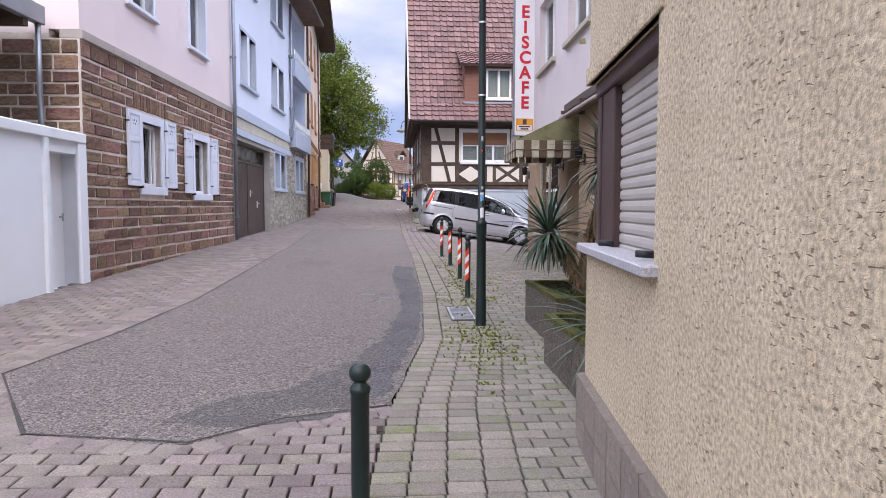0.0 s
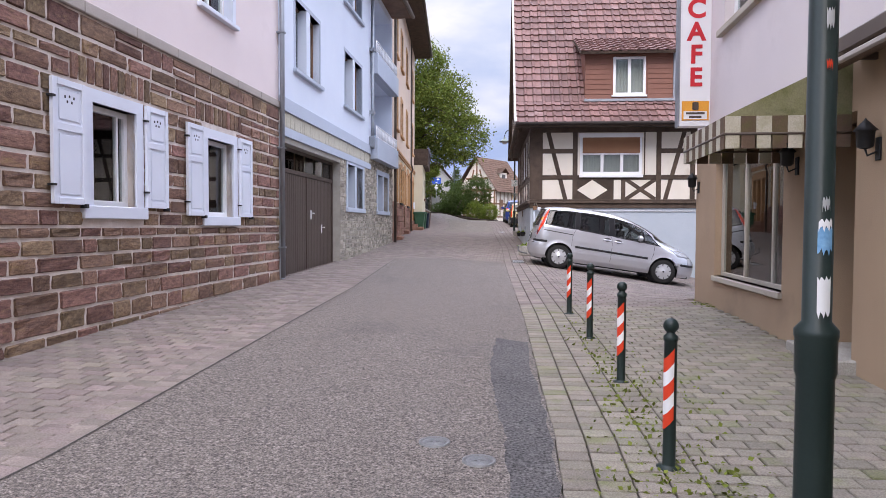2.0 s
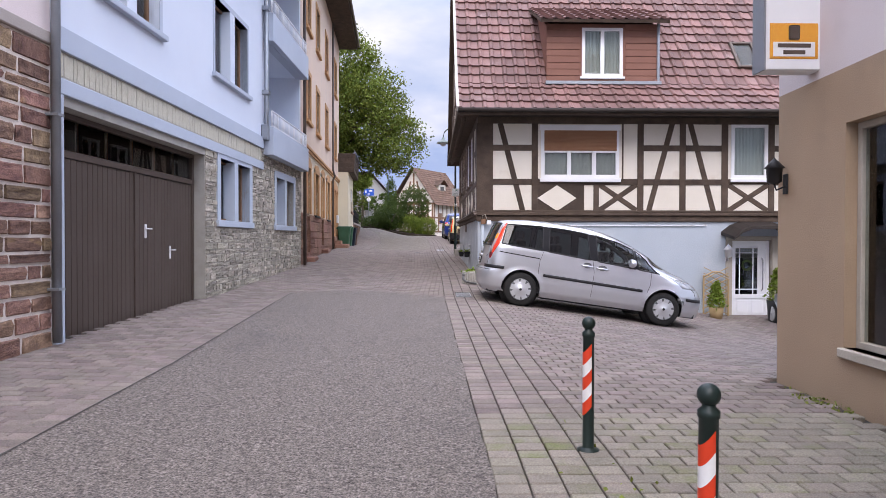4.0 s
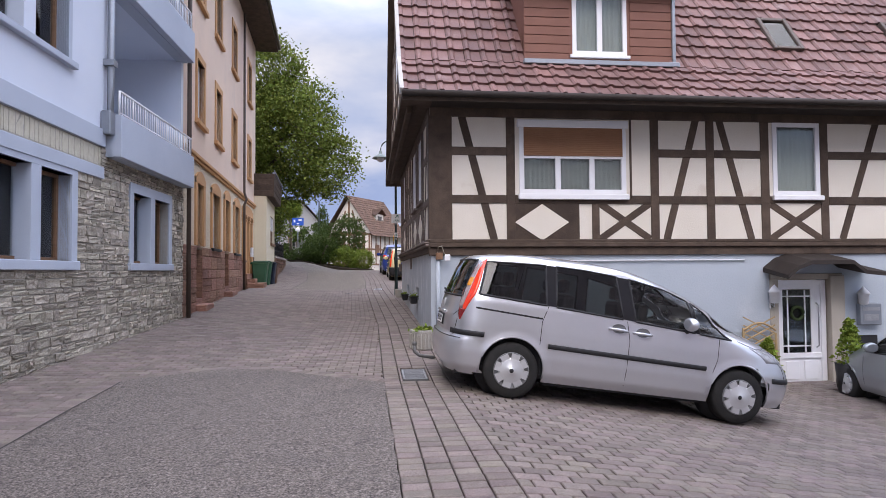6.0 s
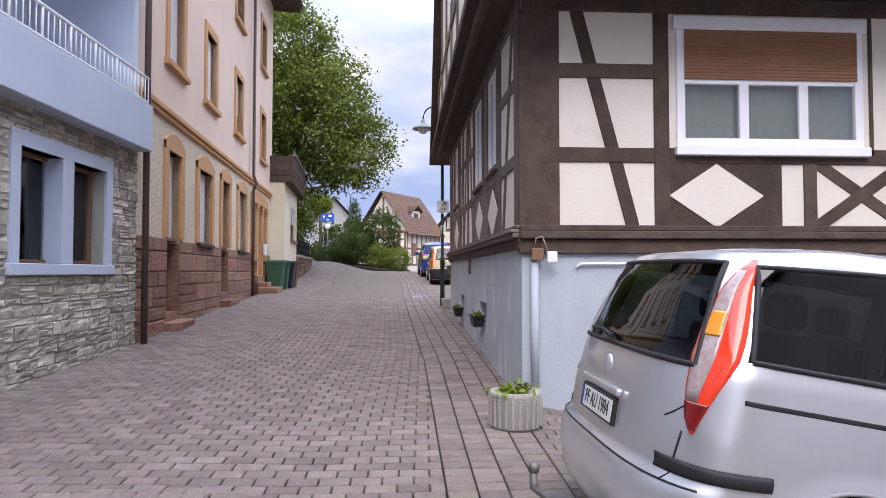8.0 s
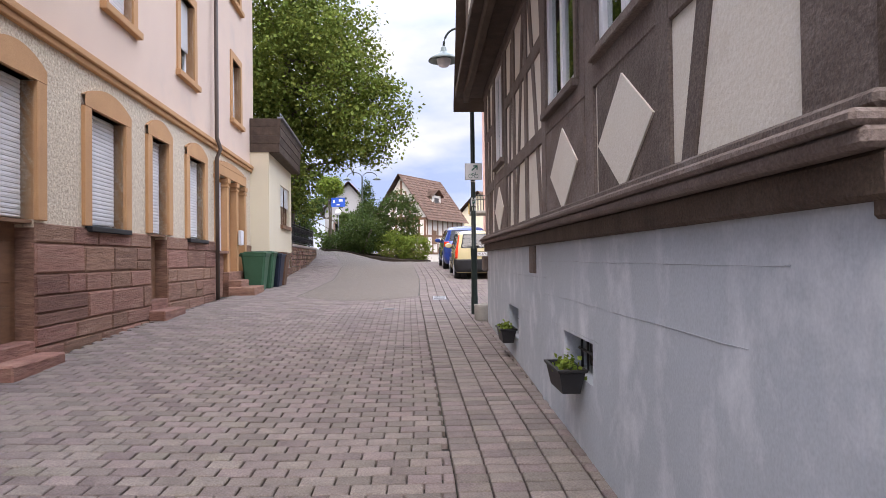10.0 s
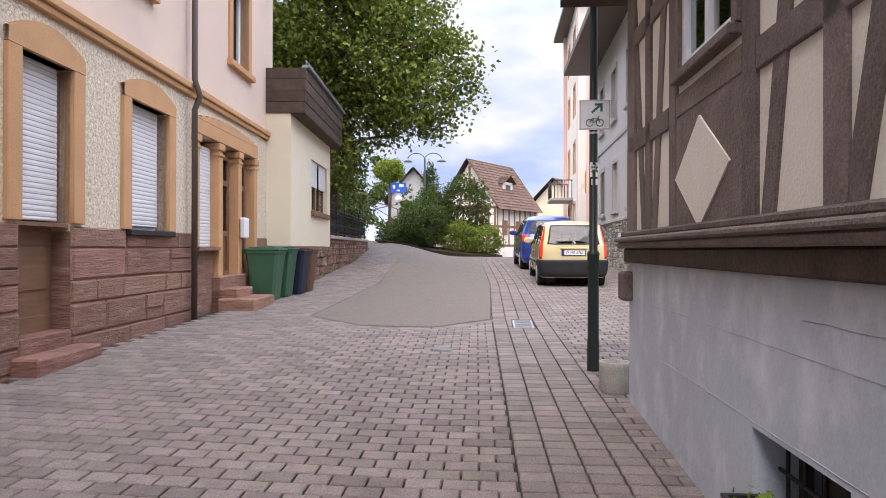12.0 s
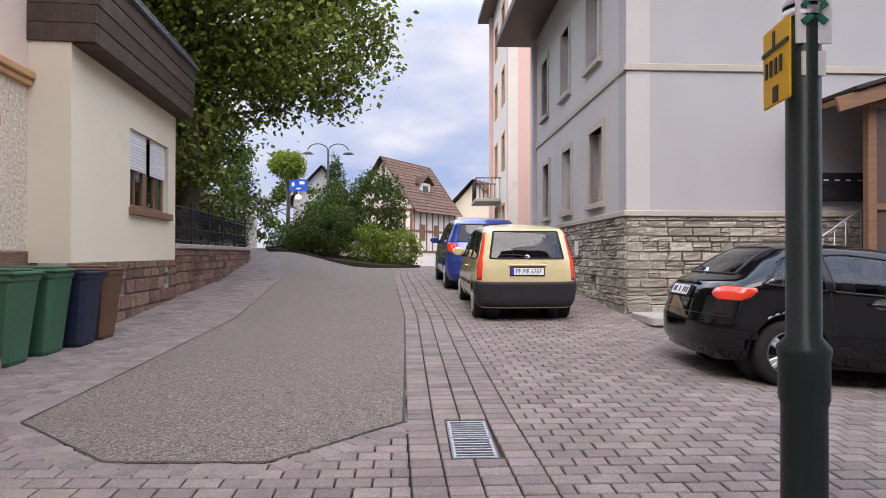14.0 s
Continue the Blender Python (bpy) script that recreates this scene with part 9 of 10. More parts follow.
def yucca(x, y, base_z, trunks, seed, label, flower=False):
    """trunks: (lean x, lean y, height, leaf length, leaves)."""
    rng = np.random.default_rng(seed)
    t = thing("yucca", label, "plant", pose(x, y, base_z))
    for lx, ly, hh, ll, n in trunks:
        bm = B()
        pts = [Vector((lx * k * k, ly * k * k, hh * k - .06)) for k in np.linspace(0, 1, 7)]
        tube(bm, pts, [.07, .062, .06, .058, .06, .055, .03], 9)
        part("trunk", bm, YUCCA_DRY, t, "shaggy brown trunk")
        bm = B()
        for i in range(260):
            k = rng.uniform(.1, .98) ** .7
            p = Vector((lx * k * k, ly * k * k, hh * k - .06))
            a = rng.uniform(0, 6.28)
            d = Vector((math.cos(a), math.sin(a), .2))
            s = Vector((-math.sin(a), math.cos(a), 0)) * .022
            q = p + d * .05
            ln = rng.uniform(.05, .17) * (.5 + k)
            bm.faces.new([bm.verts.new(v) for v in (q - s, q + s, q + d * .045 + Vector((0, 0, -ln)))])
        tagged(part("dead_leaf", bm, YUCCA_DRY, t), kind="stuff")
        bm = B()
        c = pts[-1]
        for i in range(n):
            a = i * 2.39996 + rng.uniform(-.2, .2)
            el = 1.3 - 2.15 * (i / n) ** .85 + rng.uniform(-.12, .12)
            L = ll * rng.uniform(.8, 1.12) * (.75 + .25 * math.sin(math.pi * min(i / n + .2, 1)))
            w = .0145 * rng.uniform(.85, 1.2)
            out = Vector((math.cos(a), math.sin(a), 0))
            side = Vector((-math.sin(a), math.cos(a), 0))
            prev = None
            p = Vector(c) + out * .03 + Vector((0, 0, .06 * math.sin(el)))
            e = el
            seg = 6
            for k in range(seg + 1):
                f = k / seg
                ww = w * (0.75 + .9 * f if f < .4 else 1.11 * (1 - ((f - .4) / .6) ** 1.8)) + .0008
                nrm = out * -math.sin(e) + Vector((0, 0, math.cos(e)))
                row = [bm.verts.new(p - side * ww + nrm * ww * .35), bm.verts.new(p), bm.verts.new(p + side * ww + nrm * ww * .35)]
                if prev:
                    for j in range(2):
                        fc = bm.faces.new((prev[j], prev[j + 1], row[j + 1], row[j]))
                        fc.smooth = True
                prev = row
                p = p + (out * math.cos(e) + Vector((0, 0, math.sin(e)))) * (L / seg)
                e -= (.05 + .10 * (1 - abs(math.sin(el)))) + (.05 if el < -.2 else 0)
        part("leaf_rosette", bm, YUCCA, t, "stiff blue-green sword leaves")
    return t


yucca(2.06, 6.95, gz(2, 6.95) + .4, [(-.36, .05, .74, .60, 130), (.16, -.60, 1.46, .64, 170), (.40, .15, .76, .56, 120)], 5, "three-headed yucca with shaggy brown trunks in the planter")
yucca(1.72, 4.86, gz(1.7, 4.8) + .36, [(.0, .0, .16, .66, 96)], 6, "young yucca with arching leaves in the planter")
yc = thing("flower_stalk", "creamy white yucca blossom hanging over the planter", "flower", pose(2.02, 5.75, 2.62))
bm = B()
tube(bm, [(.05, .55, -.75), (.03, .35, -.2), (0, .1, .1), (-.02, -.1, .35)], .012, 6)
part("stalk", bm, LEAFDK, yc)
rng_f = np.random.default_rng(8)
leaf_mesh("blossom", rng_f.normal(size=(160, 3)) * np.array([.12, .12, .13]) + np.array([-.02, -.08, .32]), (0, 0, 1), .07, mat("cream_petal", (0.72, 0.66, 0.40), (0.62, 0.56, 0.30), 5, .6), yc, rng_f, .9)
pp = thing("canopy_post", "dark brown round steel post with a clamp", "post", pose(1.98, 5.2, gz(2, 5.2)))
bm = B()
tube(bm, [(0, 0, -.02), (0, 0, 3.4)], .042, 14)
part("tube", bm, BROWNMET, pp)
bm = B()
lathe(bm, [(.05, 1.28), (.05, 1.32), (.04, 1.32), (.04, 1.28)], 16)
part("clamp", bm, STEEL, pp)


def flower_box(u, z, label, plant=True):
    """A black plastic box hung in a cellar opening of the half-timbered house."""
    m = facade((1.28, 27.5), (1.287, 26.5)) @ Matrix.Translation((-u, -.09, z))
    f = thing("flower_box", label, "flower box", m)
    bm = B()
    rows = [[bm.verts.new((sx * w, sy * d, zz)) for sx, sy in ((-1, -1), (1, -1), (1, 1), (-1, 1))] for zz, w, d in ((0, .20, .06), (.14, .235, .085), (.15, .25, .10), (.165, .25, .10), (.165, .225, .08), (.12, .22, .075))]
    for a, b in zip(rows, rows[1:]):
        for k in range(4):
            bm.faces.new((a[k], a[(k + 1) % 4], b[(k + 1) % 4], b[k]))
    bm.faces.new(rows[0][::-1]), bm.faces.new(rows[-1])
    part("box", bm, BLACKPL, f)
    rng = np.random.default_rng(int(u * 10))
    leaf_mesh("plant", rng.normal(size=(170, 3)) * np.array([.09, .035, .03]) + np.array([.0, 0, .17]), (0, 0, 1), .034, LEAF_LT, f, rng, .9, "pale green leaves")


flower_box(3.12, 1.28, "black plastic flower box with pale green leaves in a cellar opening")
flower_box(6.28, 1.22, "black plastic flower box with small green plant in a cellar opening")


def round_pot(x, y, r, h, label, ribs=True):
    p = thing("stone_pot", label, "plant pot", pose(x, y, gz(x, y) - .01))
    bm = B()
    lathe(bm, [(0, 0), (r * .9, 0), (r, .03), (r, h - .04), (r * 1.02, h), (r * .82, h), (r * .8, h - .08), (0, h - .08)], 24)
    part("pot", bm, CONCRETE, p)
    if ribs:
        for i in range(24):
            bm = B()
            a = 2 * math.pi * i / 24
            box(bm, r - .01, r + .012, -.012, .012, .03, h - .05, .006, 1, Matrix.Rotation(a, 4, 'Z'))
            part("rib", bm, CONCRETE, p)
    bm = B()
    lathe(bm, [(0, h - .07), (r * .8, h - .075)], 18)
    part("soil", bm, SOIL, p)
    rng = np.random.default_rng(int(y * 7))
    if ribs:
        leaf_mesh("plant", rng.normal(size=(160, 3)) * np.array([r * .4, r * .4, .035]) + np.array([0, 0, h - .01]), (0, 0, 1), .06, LEAF_LT, p, rng)


round_pot(1.08, 26.75, .23, .33, "ribbed grey concrete pot with a small plant at the house corner")
round_pot(1.15, 37.05, .135, .28, "tall narrow grey concrete pot at the house corner", False)

# ---- at the half-timbered house door ----


def wall_lantern(m, s, label, mt):
    l = thing("wall_lantern", label, "lantern", m, "wall lanterns")
    bm = B()
    box(bm, -.04, .04, -.02, 0, -.1, .1, .005), tube(bm, [(0, -.01, -.02), (0, -.1, -.06), (0, -.12, 0)], .01, 6)
    part("bracket", bm, mt, l)
    bm = B()
    lathe(bm, [(.05 * s, .0), (.09 * s, .02), (.10 * s, .2 * s), (.13 * s, .21 * s), (.05 * s, .30 * s), (.02 * s, .33 * s), (0, .36 * s)], 6, Matrix.Translation((0, -.12, 0)))
    part("cage", bm, mt, l)
    bm = B()
    lathe(bm, [(.075 * s, .04), (.086 * s, .19 * s)], 6, Matrix.Translation((0, -.128, 0)))
    part("pane", bm, GLASS, l)


wall_lantern(FH @ Matrix.Translation((6.42, 0, 1.35)), 1.0, "white wall lantern beside the front door", WHITE)
wall_lantern(FH @ Matrix.Translation((8.22, 0, 1.30)), 1.0, "white wall lantern beside the front door", WHITE)
X_ = lambda u: 17.365 - u
wall_lantern(FS @ Matrix.Translation((X_(17.2), 0, 2.35)), .75, "black wall lantern on the shop corner", BLACKPL)
wall_lantern(FS @ Matrix.Translation((X_(11.35), 0, 2.35)), .75, "black wall lantern beside the shop awning", BLACKPL)
wall_lantern(FS @ Matrix.Translation((X_(13.05), 0, 2.35)), .75, "black wall lantern between window and shop door", BLACKPL)
mb = thing("mailbox", "grey metal mailbox and intercom on the wall", "mailbox", FH @ Matrix.Translation((8.37, 0, .92)))
bm = B()
box(bm, -.22, .22, -.12, 0, 0, .4, .012)
part("box", bm, ZINC, mb)
bm = B()
box(bm, -.18, .18, -.126, -.118, .27, .33), box(bm, -.15, .15, -.126, -.118, .08, .2)
part("flap", bm, STEEL, mb)
bm = B()
box(bm, -.35, -.24, -.05, 0, -.3, -.08, .008), box(bm, -.2, .2, -.02, 0, -.55, -.2, .006)
part("intercom", bm, BLACKPL, mb)


def trellis(x, m, label):
    t = thing("trellis", label, "trellis", m)
    wood = mat_trellis
    for k in (-.32, .32):
        bm = B()
        box(bm, k - .02, k + .02, -.03, .0, 0, 1.05 if k < 0 else .95, .004)
        part("post", bm, wood, t)
    bm = B()
    tube(bm, [(-.32 + .64 * f, -.015, 1.0 + .14 * math.sin(math.pi * f)) for f in np.linspace(0, 1, 9)], .02, 6)
    part("arch", bm, wood, t)
    for i in range(7):
        for s in (1, -1):
            bm = B()
            z = .05 + i * .15
            beam(bm, (-.31, z if s > 0 else z + .3), (.31, z + .3 if s > 0 else z), .018, .008, -.005 - .009 * (s > 0), 0)
            part("lath", bm, wood, t)


mat_trellis = mat("yellowish_trellis_wood", (0.46, 0.33, 0.17), (0.38, 0.26, 0.13), 4, .8, grain=.15)
trellis(0, FH @ Matrix.Translation((6.1, -.12, gz(7.4, 27.2) + .0)), "yellowish wooden lattice trellis beside the front door")
trellis(0, FH @ Matrix.Translation((9.2, -.12, gz(10.5, 27.2) + .0)), "yellowish wooden lattice trellis beside the mailbox")


def potted(x, y, label, ph, pr, lh, mt, seed):
    p = thing("potted_shrub", label, "potted plant", pose(x, y, gz(x, y) - .02))
    bm = B()
    lathe(bm, [(0, 0), (pr * .75, 0), (pr, ph), (pr * .9, ph), (pr * .85, ph - .05), (0, ph - .05)], 20)
    part("pot", bm, BLACKPL if mt is None else mt, p)
    rng = np.random.default_rng(seed)
    n = 900
    z = rng.uniform(0, 1, n) ** .8
    a = rng.uniform(0, 6.28, n)
    r = (.26 * (1 - z) + .03) * rng.uniform(.4, 1, n)
    leaf_mesh("foliage", np.stack([r * np.cos(a), r * np.sin(a), ph + z * lh], 1), (0, 0, 1), .07, LEAF_LT, p, rng)


potted(8.5, 26.5, "small conifer in a tall black pot by the door", .55, .24, .75, None, 21)
potted(7.1, 26.7, "small conifer in a wooden tub by the door", .3, .18, .6, mat_trellis, 22)

# electricity box, cable and downpipe on the corner of the half-timbered house
eb = thing("junction_box", "small white junction box with loose cable on the corner beam", "junction box", FH @ Matrix.Translation((.28, -.13, 2.22)))
bm = B()
box(bm, -.05, .05, -.03, .02, -.04, .07, .008)
part("box", bm, WHITE, eb)
bm = B()
box(bm, -.20, -.08, .0, .08, -.02, .10, .006)
part("wooden_block", bm, WOODBR, eb, "brown wooden block under the cable")
bm = B()
tube(bm, [(-.05, 0, .08), (-.1, -.02, .22), (-.16, 0, .2), (-.18, .05, .0), (-.16, .1, -.3), (-.15, .11, -1.2)], .009, 6)
part("cable", bm, BEIGETRIM, eb)
dp = thing("downpipe", "grey-blue painted downpipe at the house corner", "downpipe", FH @ Matrix.Translation((.12, -.06, 0)))
bm = B()
tube(bm, [(0, 0, .7), (0, 0, 2.18)], .04, 10)
part("pipe", bm, mat_plinth_light, dp)
wp = thing("wall_pipe", "thin white pipe running below the sill beam", "pipe", FH)
bm = B()
tube(bm, [(.55, -.03, 2.13), (.6, -.03, 2.17), (5.9, -.03, 2.17)], .014, 6)
part("pipe", bm, WHITE, wp)

# ---- vertical sign of the ice-cream parlour ----
SIGN_RED = mat("red_sign_letter", (0.62, 0.03, 0.04), (0.55, 0.025, 0.035), 4, .5, grain=.03)
SIGN_ORANGE = mat("orange_sign_field", (0.80, 0.36, 0.05), (0.74, 0.33, 0.05), 4, .5)
sg = thing("projecting_sign", "tall white light-box sign with red letters reading eiscafe", "sign", pose(3.37, 16.70, 3.33))
bm = B()
box(bm, -.27, .27, -.10, .10, 0, 3.45, .01)
sgb = part("box", bm, WHITE, sg)
for x in (-.275, .255):
    bm = B()
    box(bm, x, x + .02, -.105, .105, 0, 3.46)
    part("edge_strip", bm, ZINC, sg)
for i, ch in enumerate("EISCAFE"):
    z = 3.05 - i * .375
    for k in (1.0,):
        bm = text_bm(ch, .44, .003, .014)
        part("letter", bm, SIGN_RED, sgb, "red letter", Matrix.Translation((0, -.104, z)) @ Matrix.Diagonal((.95, 1, .95, 1)))
bm = B()
box(bm, -.22, .22, -.106, -.1, .1, .42, .004)
lg = part("brand_panel", bm, SIGN_ORANGE, sgb, "orange and white panel with a shield shape")
bm = B()
box(bm, -.19, .19, -.110, -.105, .12, .25)
part("panel", bm, REFW, lg)
bm = B()
box(bm, -.05, .05, -.112, -.105, .27, .4, .01), box(bm, -.15, .15, -.113, -.109, .20, .235), box(bm, -.1, .1, -.113, -.109, .14, .175)
part("mark", bm, BROWNMET, lg)
bm = B()
box(bm, -.27, .1, -.102, .1, 3.45, 3.75, .02)
part("top_emblem", bm, SIGN_GREEN, sg)
bm = B()
for z in (.6, 2.8):
    tube(bm, [(.25, 0, z), (.36, 0, z)], .03, 8)
part("bracket", bm, STEEL, sg)

# ---- uphill forecourt: porch, steps, double lamp and signs ----
po = thing("porch", "timber porch with brown frame and low gable above a stair", "porch", pose(7.22, 46.15, 1.6))
for x in (.0, 2.9):
    bm = B()
    box(bm, x, x + .14, -.05, .09, -.4, 3.42, .01)
    part("post", bm, WOODBR, po)
for z in (1.72, 3.3):
    bm = B()
    box(bm, .14, 2.9, -.04, .06, z, z + .1, .006)
    part("rail", bm, WOODBR, po)
bm = B()
box(bm, .14, 2.9, .0, .05, -.4, 3.4)
part("front_panel", bm, GARAGE, po, "dark grey front panel")
for s in (-1, 1):
    pitch = Matrix.Translation((1.52, 0, 4.08)) @ Matrix.Rotation(s * math.atan(.3), 4, 'Y')
    bm = B()
    box(bm, min(0, s * 2.32), max(0, s * 2.32), -.32, -.26, -.24, -.01, .006, 1, pitch)
    part("barge_board", bm, WOODBR, po)
    bm = B()
    box(bm, min(0, s * 2.29), max(0, s * 2.29), -.255, .94, -.12, -.03, 0, 1, pitch)
    part("soffit", bm, WOODBR, po)
    bm = B()
    box(bm, min(0, s * 2.02), max(0, s * 2.02), -.38, .94, .0, .07, .012, 1, pitch)
    part("roof", bm, mat_canopy_eaves_shade, po, "dark roofing felt")
bm = B()
box(bm, .0, 3.04, .09, .94, .62, .85, .01), box(bm, .02, 3.02, .1, .94, -.4, .62)
part("landing", bm, CONCRETE, po)
for i in range(4):
    bm = B()
    box(bm, -1.12 + i * .28, -.84 + i * .28 - .003, .22, .92, -.4, .06 + i * .19, .008)
    part("step", bm, CONCRETE, po)
bm = B()
tube(bm, [(-.95, .26, 1.03), (.1, .26, 1.76), (.1, .26, .8)], .025, 8)
part("stair_rail", bm, ZINC, po, "grey steel stair rail")
for i in range(5):
    x = -.92 + i * .19
    bm = B()
    tube(bm, [(x, .26, .06 + .19 * min(3, int((x + 1.12) / .28)) - .01), (x, .26, 1.05 + (x + .95) * .695)], .011, 6)
    part("baluster", bm, ZINC, po)
mb = thing("mailbox_row", "black row of wall-mounted mailboxes with pale name strips", "mailbox", pose(7.22, 46.15, 1.6))
bm = B()
box(bm, -.65, .59, .82, .945, 1.94, 2.41, .02, 2)
part("body", bm, BLACKPL, mb)
for i in range(6):
    x = -.6 + i * .195
    bm = B()
    box(bm, x, x + .175, .808, .822, 2.2, 2.38, .005)
    f = part("flap", bm, BLACKPL, mb)
    bm = B()
    box(bm, x + .045, x + .13, .803, .81, 2.265, 2.29, .002)
    part("name_strip", bm, REFW, f)
sl = thing("stone_slab", "low grey stone slab at the house corner", "step", pose(4.05, 46.6, gz(4, 46.6)))
bm = B()
box(bm, -.3, .6, -.6, .35, -.02, .12, .02)
part("slab", bm, CONCRETE, sl)
hn = thing("house_number", "small white house number plate", "sign", pose(3.66, 50.2, 2.75))
bm = B()
box(bm, -.01, .015, -.12, .12, -.15, .15, .004)
part("plate", bm, REFW, hn)
dl = thing("double_street_lamp", "double-armed curved street lamp on the bank", "street lamp", pose(-3.5, 65.2, gz(-3.5, 65.2) - .75), "street lamps")
bm = B()
tube(bm, [(0, 0, .6), (0, 0, 5.3)], [.07, .045], 10)
part("pole", bm, DARKGREEN, dl)
for s in (-1, 1):
    bm = B()
    tube(bm, [(0, 0, 5.1)] + [(s * .45 * (1 - math.cos(a)) / 1, 0, 5.2 + .35 * math.sin(a)) for a in np.linspace(.2, 2.9, 10)], .022, 6)
    part("arm", bm, DARKGREEN, dl)
    bm = B()
    lathe(bm, [(.02, .2), (.08, .12), (.26, 0), (.1, .02), (0, .03)], 16, Matrix.Translation((s * .88, 0, 5.1)))
    part("shade", bm, mat_shade, dl)
ts = thing("traffic_sign", "blue rectangular traffic-calming sign on a post", "sign", pose(-5.5, 69.5, gz(-5.5, 69.5) + .3))
bm = B()
tube(bm, [(0, 0, -.4), (0, 0, 3.4)], .035, 8)
part("post", bm, ZINC, ts)
bm = B()
box(bm, -.46, .46, -.05, -.035, 2.55, 3.15, .01)
pl = part("plate", bm, SIGN_BLUE, ts)
bm = B()
box(bm, -.33, -.2, -.056, -.05, 2.8, 3.0), box(bm, .05, .3, -.056, -.05, 2.9, 3.05), box(bm, -.1, .1, -.056, -.05, 2.65, 2.73)
part("pictogram", bm, REFW, pl)
bm = B()
lathe(bm, [(0, 0), (.2, 0), (.2, .012), (0, .014)], 20, Matrix.Translation((0, -.05, 2.2)) @ Matrix.Rotation(radians(90), 4, 'X'))
part("round_sign", bm, REFW, ts)

# ---- paving, piece by piece ----
PL_, PW_ = .215, .143


def in_road(x, y):
    for L, R in ((LEFT1, RIGHT1), (LEFT2, RIGHT2)):
        if all(L[0][0] < y + b < L[0][-1] and edge(L, y + b) < x + a < edge(R, y + b) for a in (-.1, .1) for b in (-.07, .07)):
            return True
    return False


def left_limit(y):
    return float(np.interp(y, [-6, 10.4, 18.4, 31, 45.2, 49.3, 57.2, 60], [-4.7, -4.64, -4.3, -3.93, -4.3, -4.5, -4.95, -5])) - .05


def right_limit(y):
    if y < 4.0:
        return 1.25
    if y < 17.4:
        return 3.4
    if y < 27.5:
        return 13.0
    if y < 36.9:
        return 1.32
    if y < 47.1:
        return 11.0
    return 3.8


def lay_paving():
    rng = random.Random(21)
    pcs = []
    y = -2.0
    row = 0
    while y < 58:
        sx = strip_x(y)
        # four stack-bonded columns of the drainage strip
        for c in range(4):
            x = sx + c * .205 + .1025
            spans = [(x - .1025, x + .1025)]
            for a, b, g0, g1 in GRATES:
                if g0 - .06 < y < g1 + .06:
                    spans = [q for s, e in spans for q in ((s, min(e, a - .014)), (max(s, b + .014), e)) if q[1] - q[0] > .035]
            for s, e in spans:
                pcs.append(((s + e) / 2, y, e - s, PW_, 1 if y < 16 else 0))
        off = (row % 2) * PL_ / 2
        x = left_limit(y) + off - PL_
        while x < sx - .04:
            cx = x + PL_ / 2
            if cx > left_limit(y) - .05 and not in_road(cx, y):
                w = min(PL_, sx - x)
                if w > .05:
                    pcs.append((x + w / 2, y, w, PW_, 0))
            x += PL_
        x = sx + .82 - off
        lim = right_limit(y)
        while x < lim:
            a = max(x, sx + .82)
            w = x + PL_ - a
            if w > .05:
                pcs.append((a + w / 2, y, w, PW_, 1 if y < 16 else 0))
            x += PL_
        y += PW_
        row += 1
    return pcs


def paver_shape(cx, cy, w, d, dz):
    g, b, t = .006, .007, .010
    hw, hd = w / 2 - g, d / 2 - g
    z = lambda px, py, e: (px, py, gz(px, py) + e + dz)
    return [z(cx - hw, cy - hd, -.03), z(cx + hw, cy - hd, -.03), z(cx + hw, cy + hd, -.03), z(cx - hw, cy + hd, -.03),
            z(cx - hw, cy - hd, t - .006), z(cx + hw, cy - hd, t - .006), z(cx + hw, cy + hd, t - .006), z(cx - hw, cy + hd, t - .006),
            z(cx - hw + b, cy - hd + b, t), z(cx + hw - b, cy - hd + b, t), z(cx + hw - b, cy + hd - b, t), z(cx - hw + b, cy + hd - b, t)]


PF = [(0, 1, 5, 4), (1, 2, 6, 5), (2, 3, 7, 6), (3, 0, 4, 7), (4, 5, 9, 8), (5, 6, 10, 9), (6, 7, 11, 10), (7, 4, 8, 11), (8, 9, 10, 11)]
paving = thing("paving", "reddish-grey concrete block paving in running bond", "paving", kind="structure")
rng = random.Random(4)
data = {0: ([], []), 1: ([], [])}
unit, own = None, 0
for cx, cy, w, d, k in lay_paving():
    dz = rng.uniform(-.0022, .0022)
    if own < 300 and abs(w - PL_) < .001 and 29.5 < cy < 32.5 and -1.6 < cx < .4:
        if unit is None:
            g, b = .0045, .007
            hw, hd = PL_ / 2 - g, PW_ / 2 - g
            vs = [(sx * hw, sy * hd, -.03) for sx, sy in ((-1, -1), (1, -1), (1, 1), (-1, 1))] + [(sx * hw, sy * hd, .004) for sx, sy in ((-1, -1), (1, -1), (1, 1), (-1, 1))] + [(sx * (hw - b), sy * (hd - b), .010) for sx, sy in ((-1, -1), (1, -1), (1, 1), (-1, 1))]
            unit = bpy.data.meshes.new("paver")
            unit.from_pydata(vs, [], PF)
            unit.materials.append(PAVER)
        ob = new("paver", unit)
        ob.parent = paving
        sl = (gz(cx, cy + .07) - gz(cx, cy - .07)) / .14
        ob.matrix_local = Matrix.Translation((cx, cy, gz(cx, cy) + dz)) @ Matrix.Rotation(math.atan(sl), 4, 'X')
        own += 1
        continue
    V, F = data[k]
    n = len(V)
    V += paver_shape(cx, cy, w, d, dz)
    F += [tuple(n + i for i in f) for f in PF]

# border courses round the asphalt


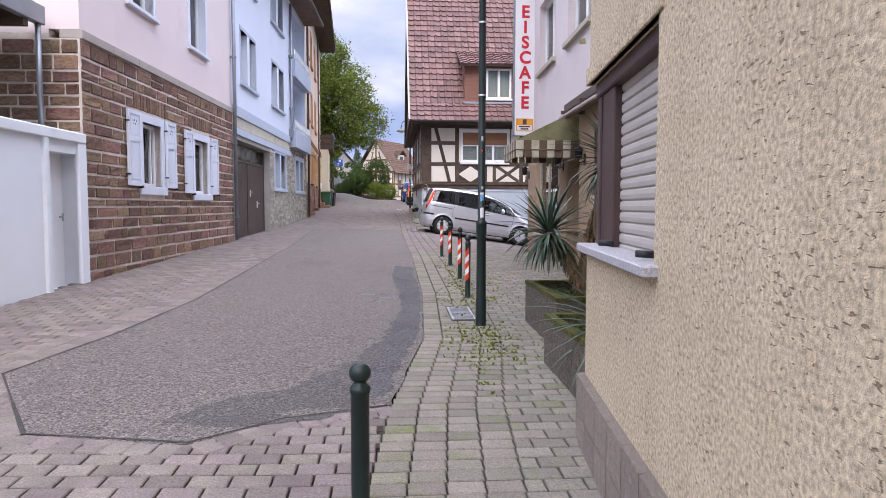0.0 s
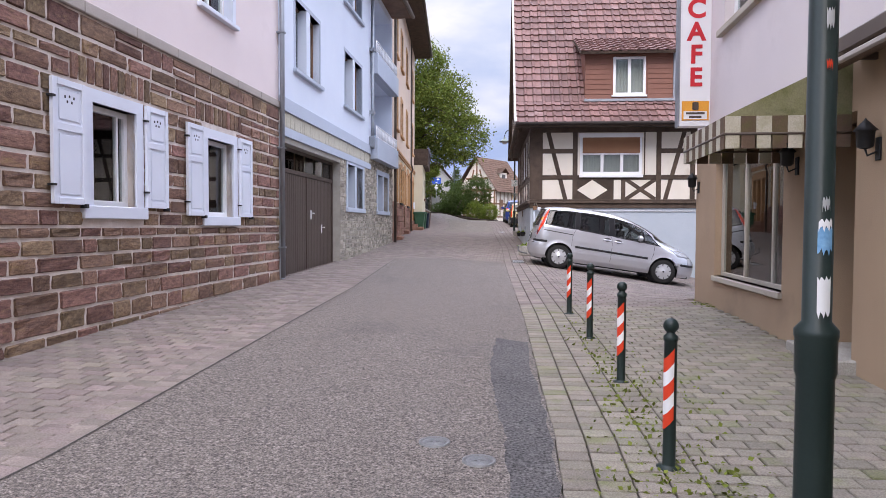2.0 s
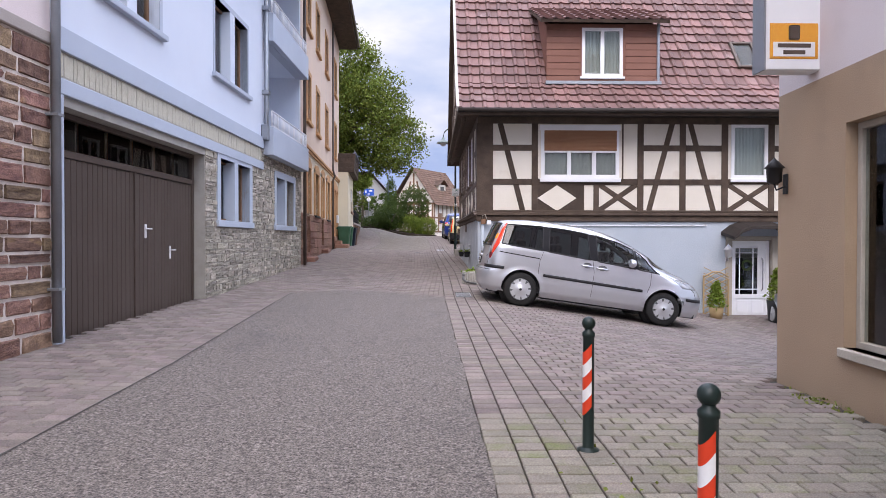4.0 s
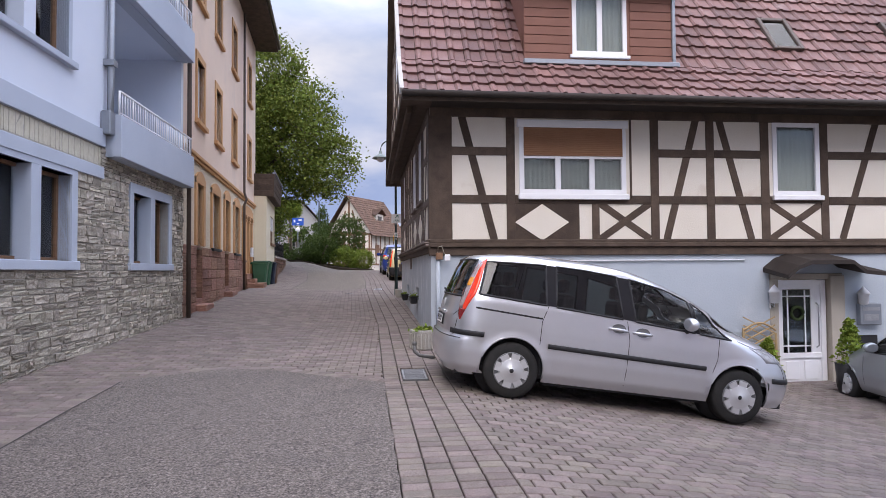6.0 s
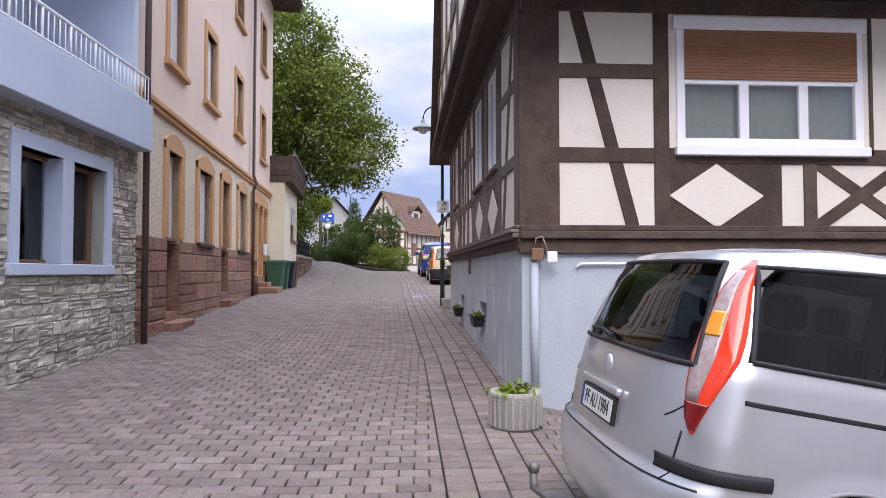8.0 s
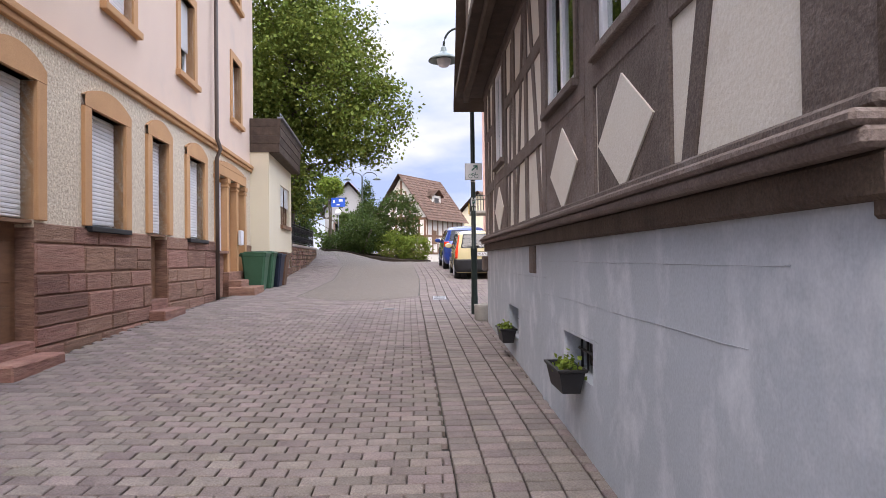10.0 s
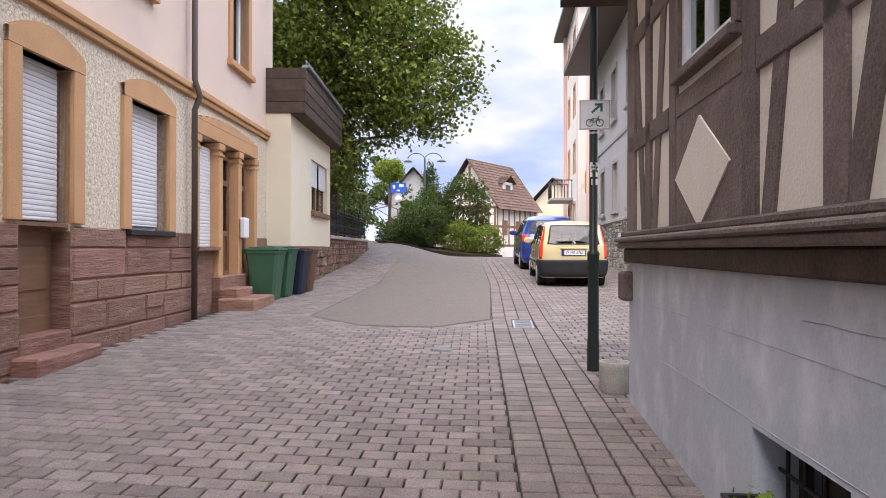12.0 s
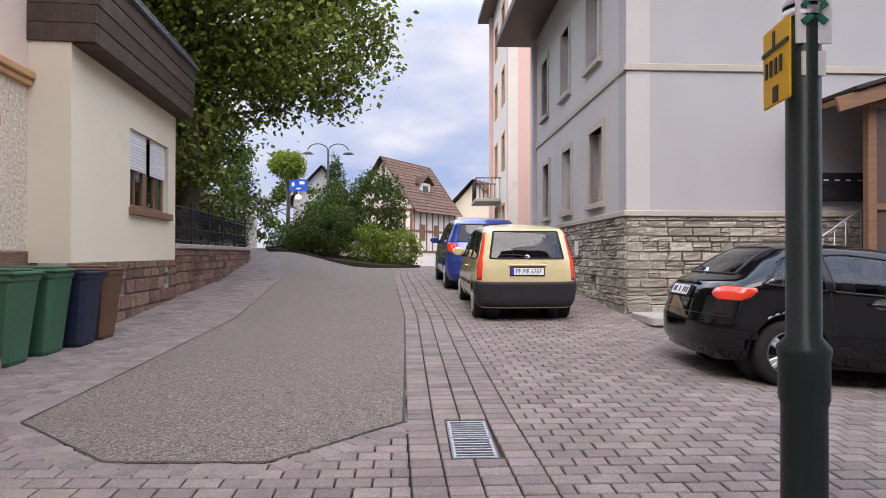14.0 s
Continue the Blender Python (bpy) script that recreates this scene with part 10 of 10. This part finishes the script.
def border(pts, rows, outward):
    for (xa, ya), (xb, yb) in zip(pts, pts[1:]):
        u = Vector((xb - xa, yb - ya))
        n = max(1, round(u.length / PW_))
        st = u / n
        u.normalize()
        o = Vector((u.y, -u.x)) * outward
        for r in range(rows):
            for i in range(n):
                c = Vector((xa, ya)) + st * (i + .5) + o * (r + .5) * .205
                hw, hd = st.length / 2 - .006, .1025 - .006
                vs = []
                for e, k in ((-.03, 0), (.0085, 0), (.0145, .007)):
                    for sx, sy in ((-1, -1), (1, -1), (1, 1), (-1, 1)):
                        p = c + u * sx * (hw - k) + o * sy * (hd - k)
                        vs.append((p.x, p.y, gz(p.x, p.y) + e + (-.004 if e > 0 else 0) + .001))
                V, F = data[0]
                m_ = len(V)
                V += vs
                F += [tuple(m_ + q for q in f) for f in PF]


border([(-3.07, 5.38), (-2.23, 4.09), (-1.22, 3.93), (-.77, 4.36), (-.01, 4.62)], 1, 1)
border([(edge(LEFT1, y), y) for y in (5.38, 6.84, 9, 13, 17.6, 20, 23, 24.4)], 2, -1)
border([(-2.82, 24.4), (-1.9, 25.1), (-1.16, 25.14), (.37, 24.2)], 1, -1)
border([(-2.76, 41.2), (-1.8, 40.35), (-.8, 40.35), (.06, 41.2)], 1, 1)
border([(edge(LEFT2, y), y) for y in (41.2, 44, 47, 50, 54, 57)], 2, -1)
for k, mt in ((0, PAVER_J), (1, PAVER_MOSS)):
    me = bpy.data.meshes.new("paver_field")
    me.from_pydata(data[k][0], [], data[k][1])
    me.materials.append(mt)
    ob = tagged(new("paver_field", me), kind="stuff")
    ob.parent = paving

# moss and weeds in the joints beside the lamp post and bollards
rngw = np.random.default_rng(31)
WEED = mat("green_joint_weed", (0.11, 0.14, 0.022), (0.17, 0.19, 0.04), 4, 0.8, island=0.35, grain=0.1, spec=0.15)
weeds = thing("joint_weeds", "moss and small weeds growing in paving joints", "weeds", kind="stuff")
P_ = []
for (x, y, sx, sy, n) in ((.95, 6.6, .18, .5, 900), (1.12, 9.0, .25, .35, 500), (1.1, 10.2, .12, 1.2, 500), (1.15, 12.0, .12, 1.4, 400), (1.5, 11.0, .2, .8, 200), (3.45, 16.2, .08, .2, 160), (1.55, 5.2, .1, .6, 300), (.75, 5.4, .05, .7, 200)):
    q = np.stack([rngw.normal(x, sx, n), rngw.normal(y, sy, n), np.zeros(n)], 1)
    # keep them in the joints
    q[:, 1] = np.round(q[:, 1] / PW_) * PW_ + PW_ / 2 + rngw.normal(0, .022, n)
    q[:, 2] = [gz(a, b) + .008 for a, b, _ in q]
    P_.append(q)
leaf_mesh("weed", np.concatenate(P_), (0, 0, 1), .034, WEED, weeds, rngw, .8)
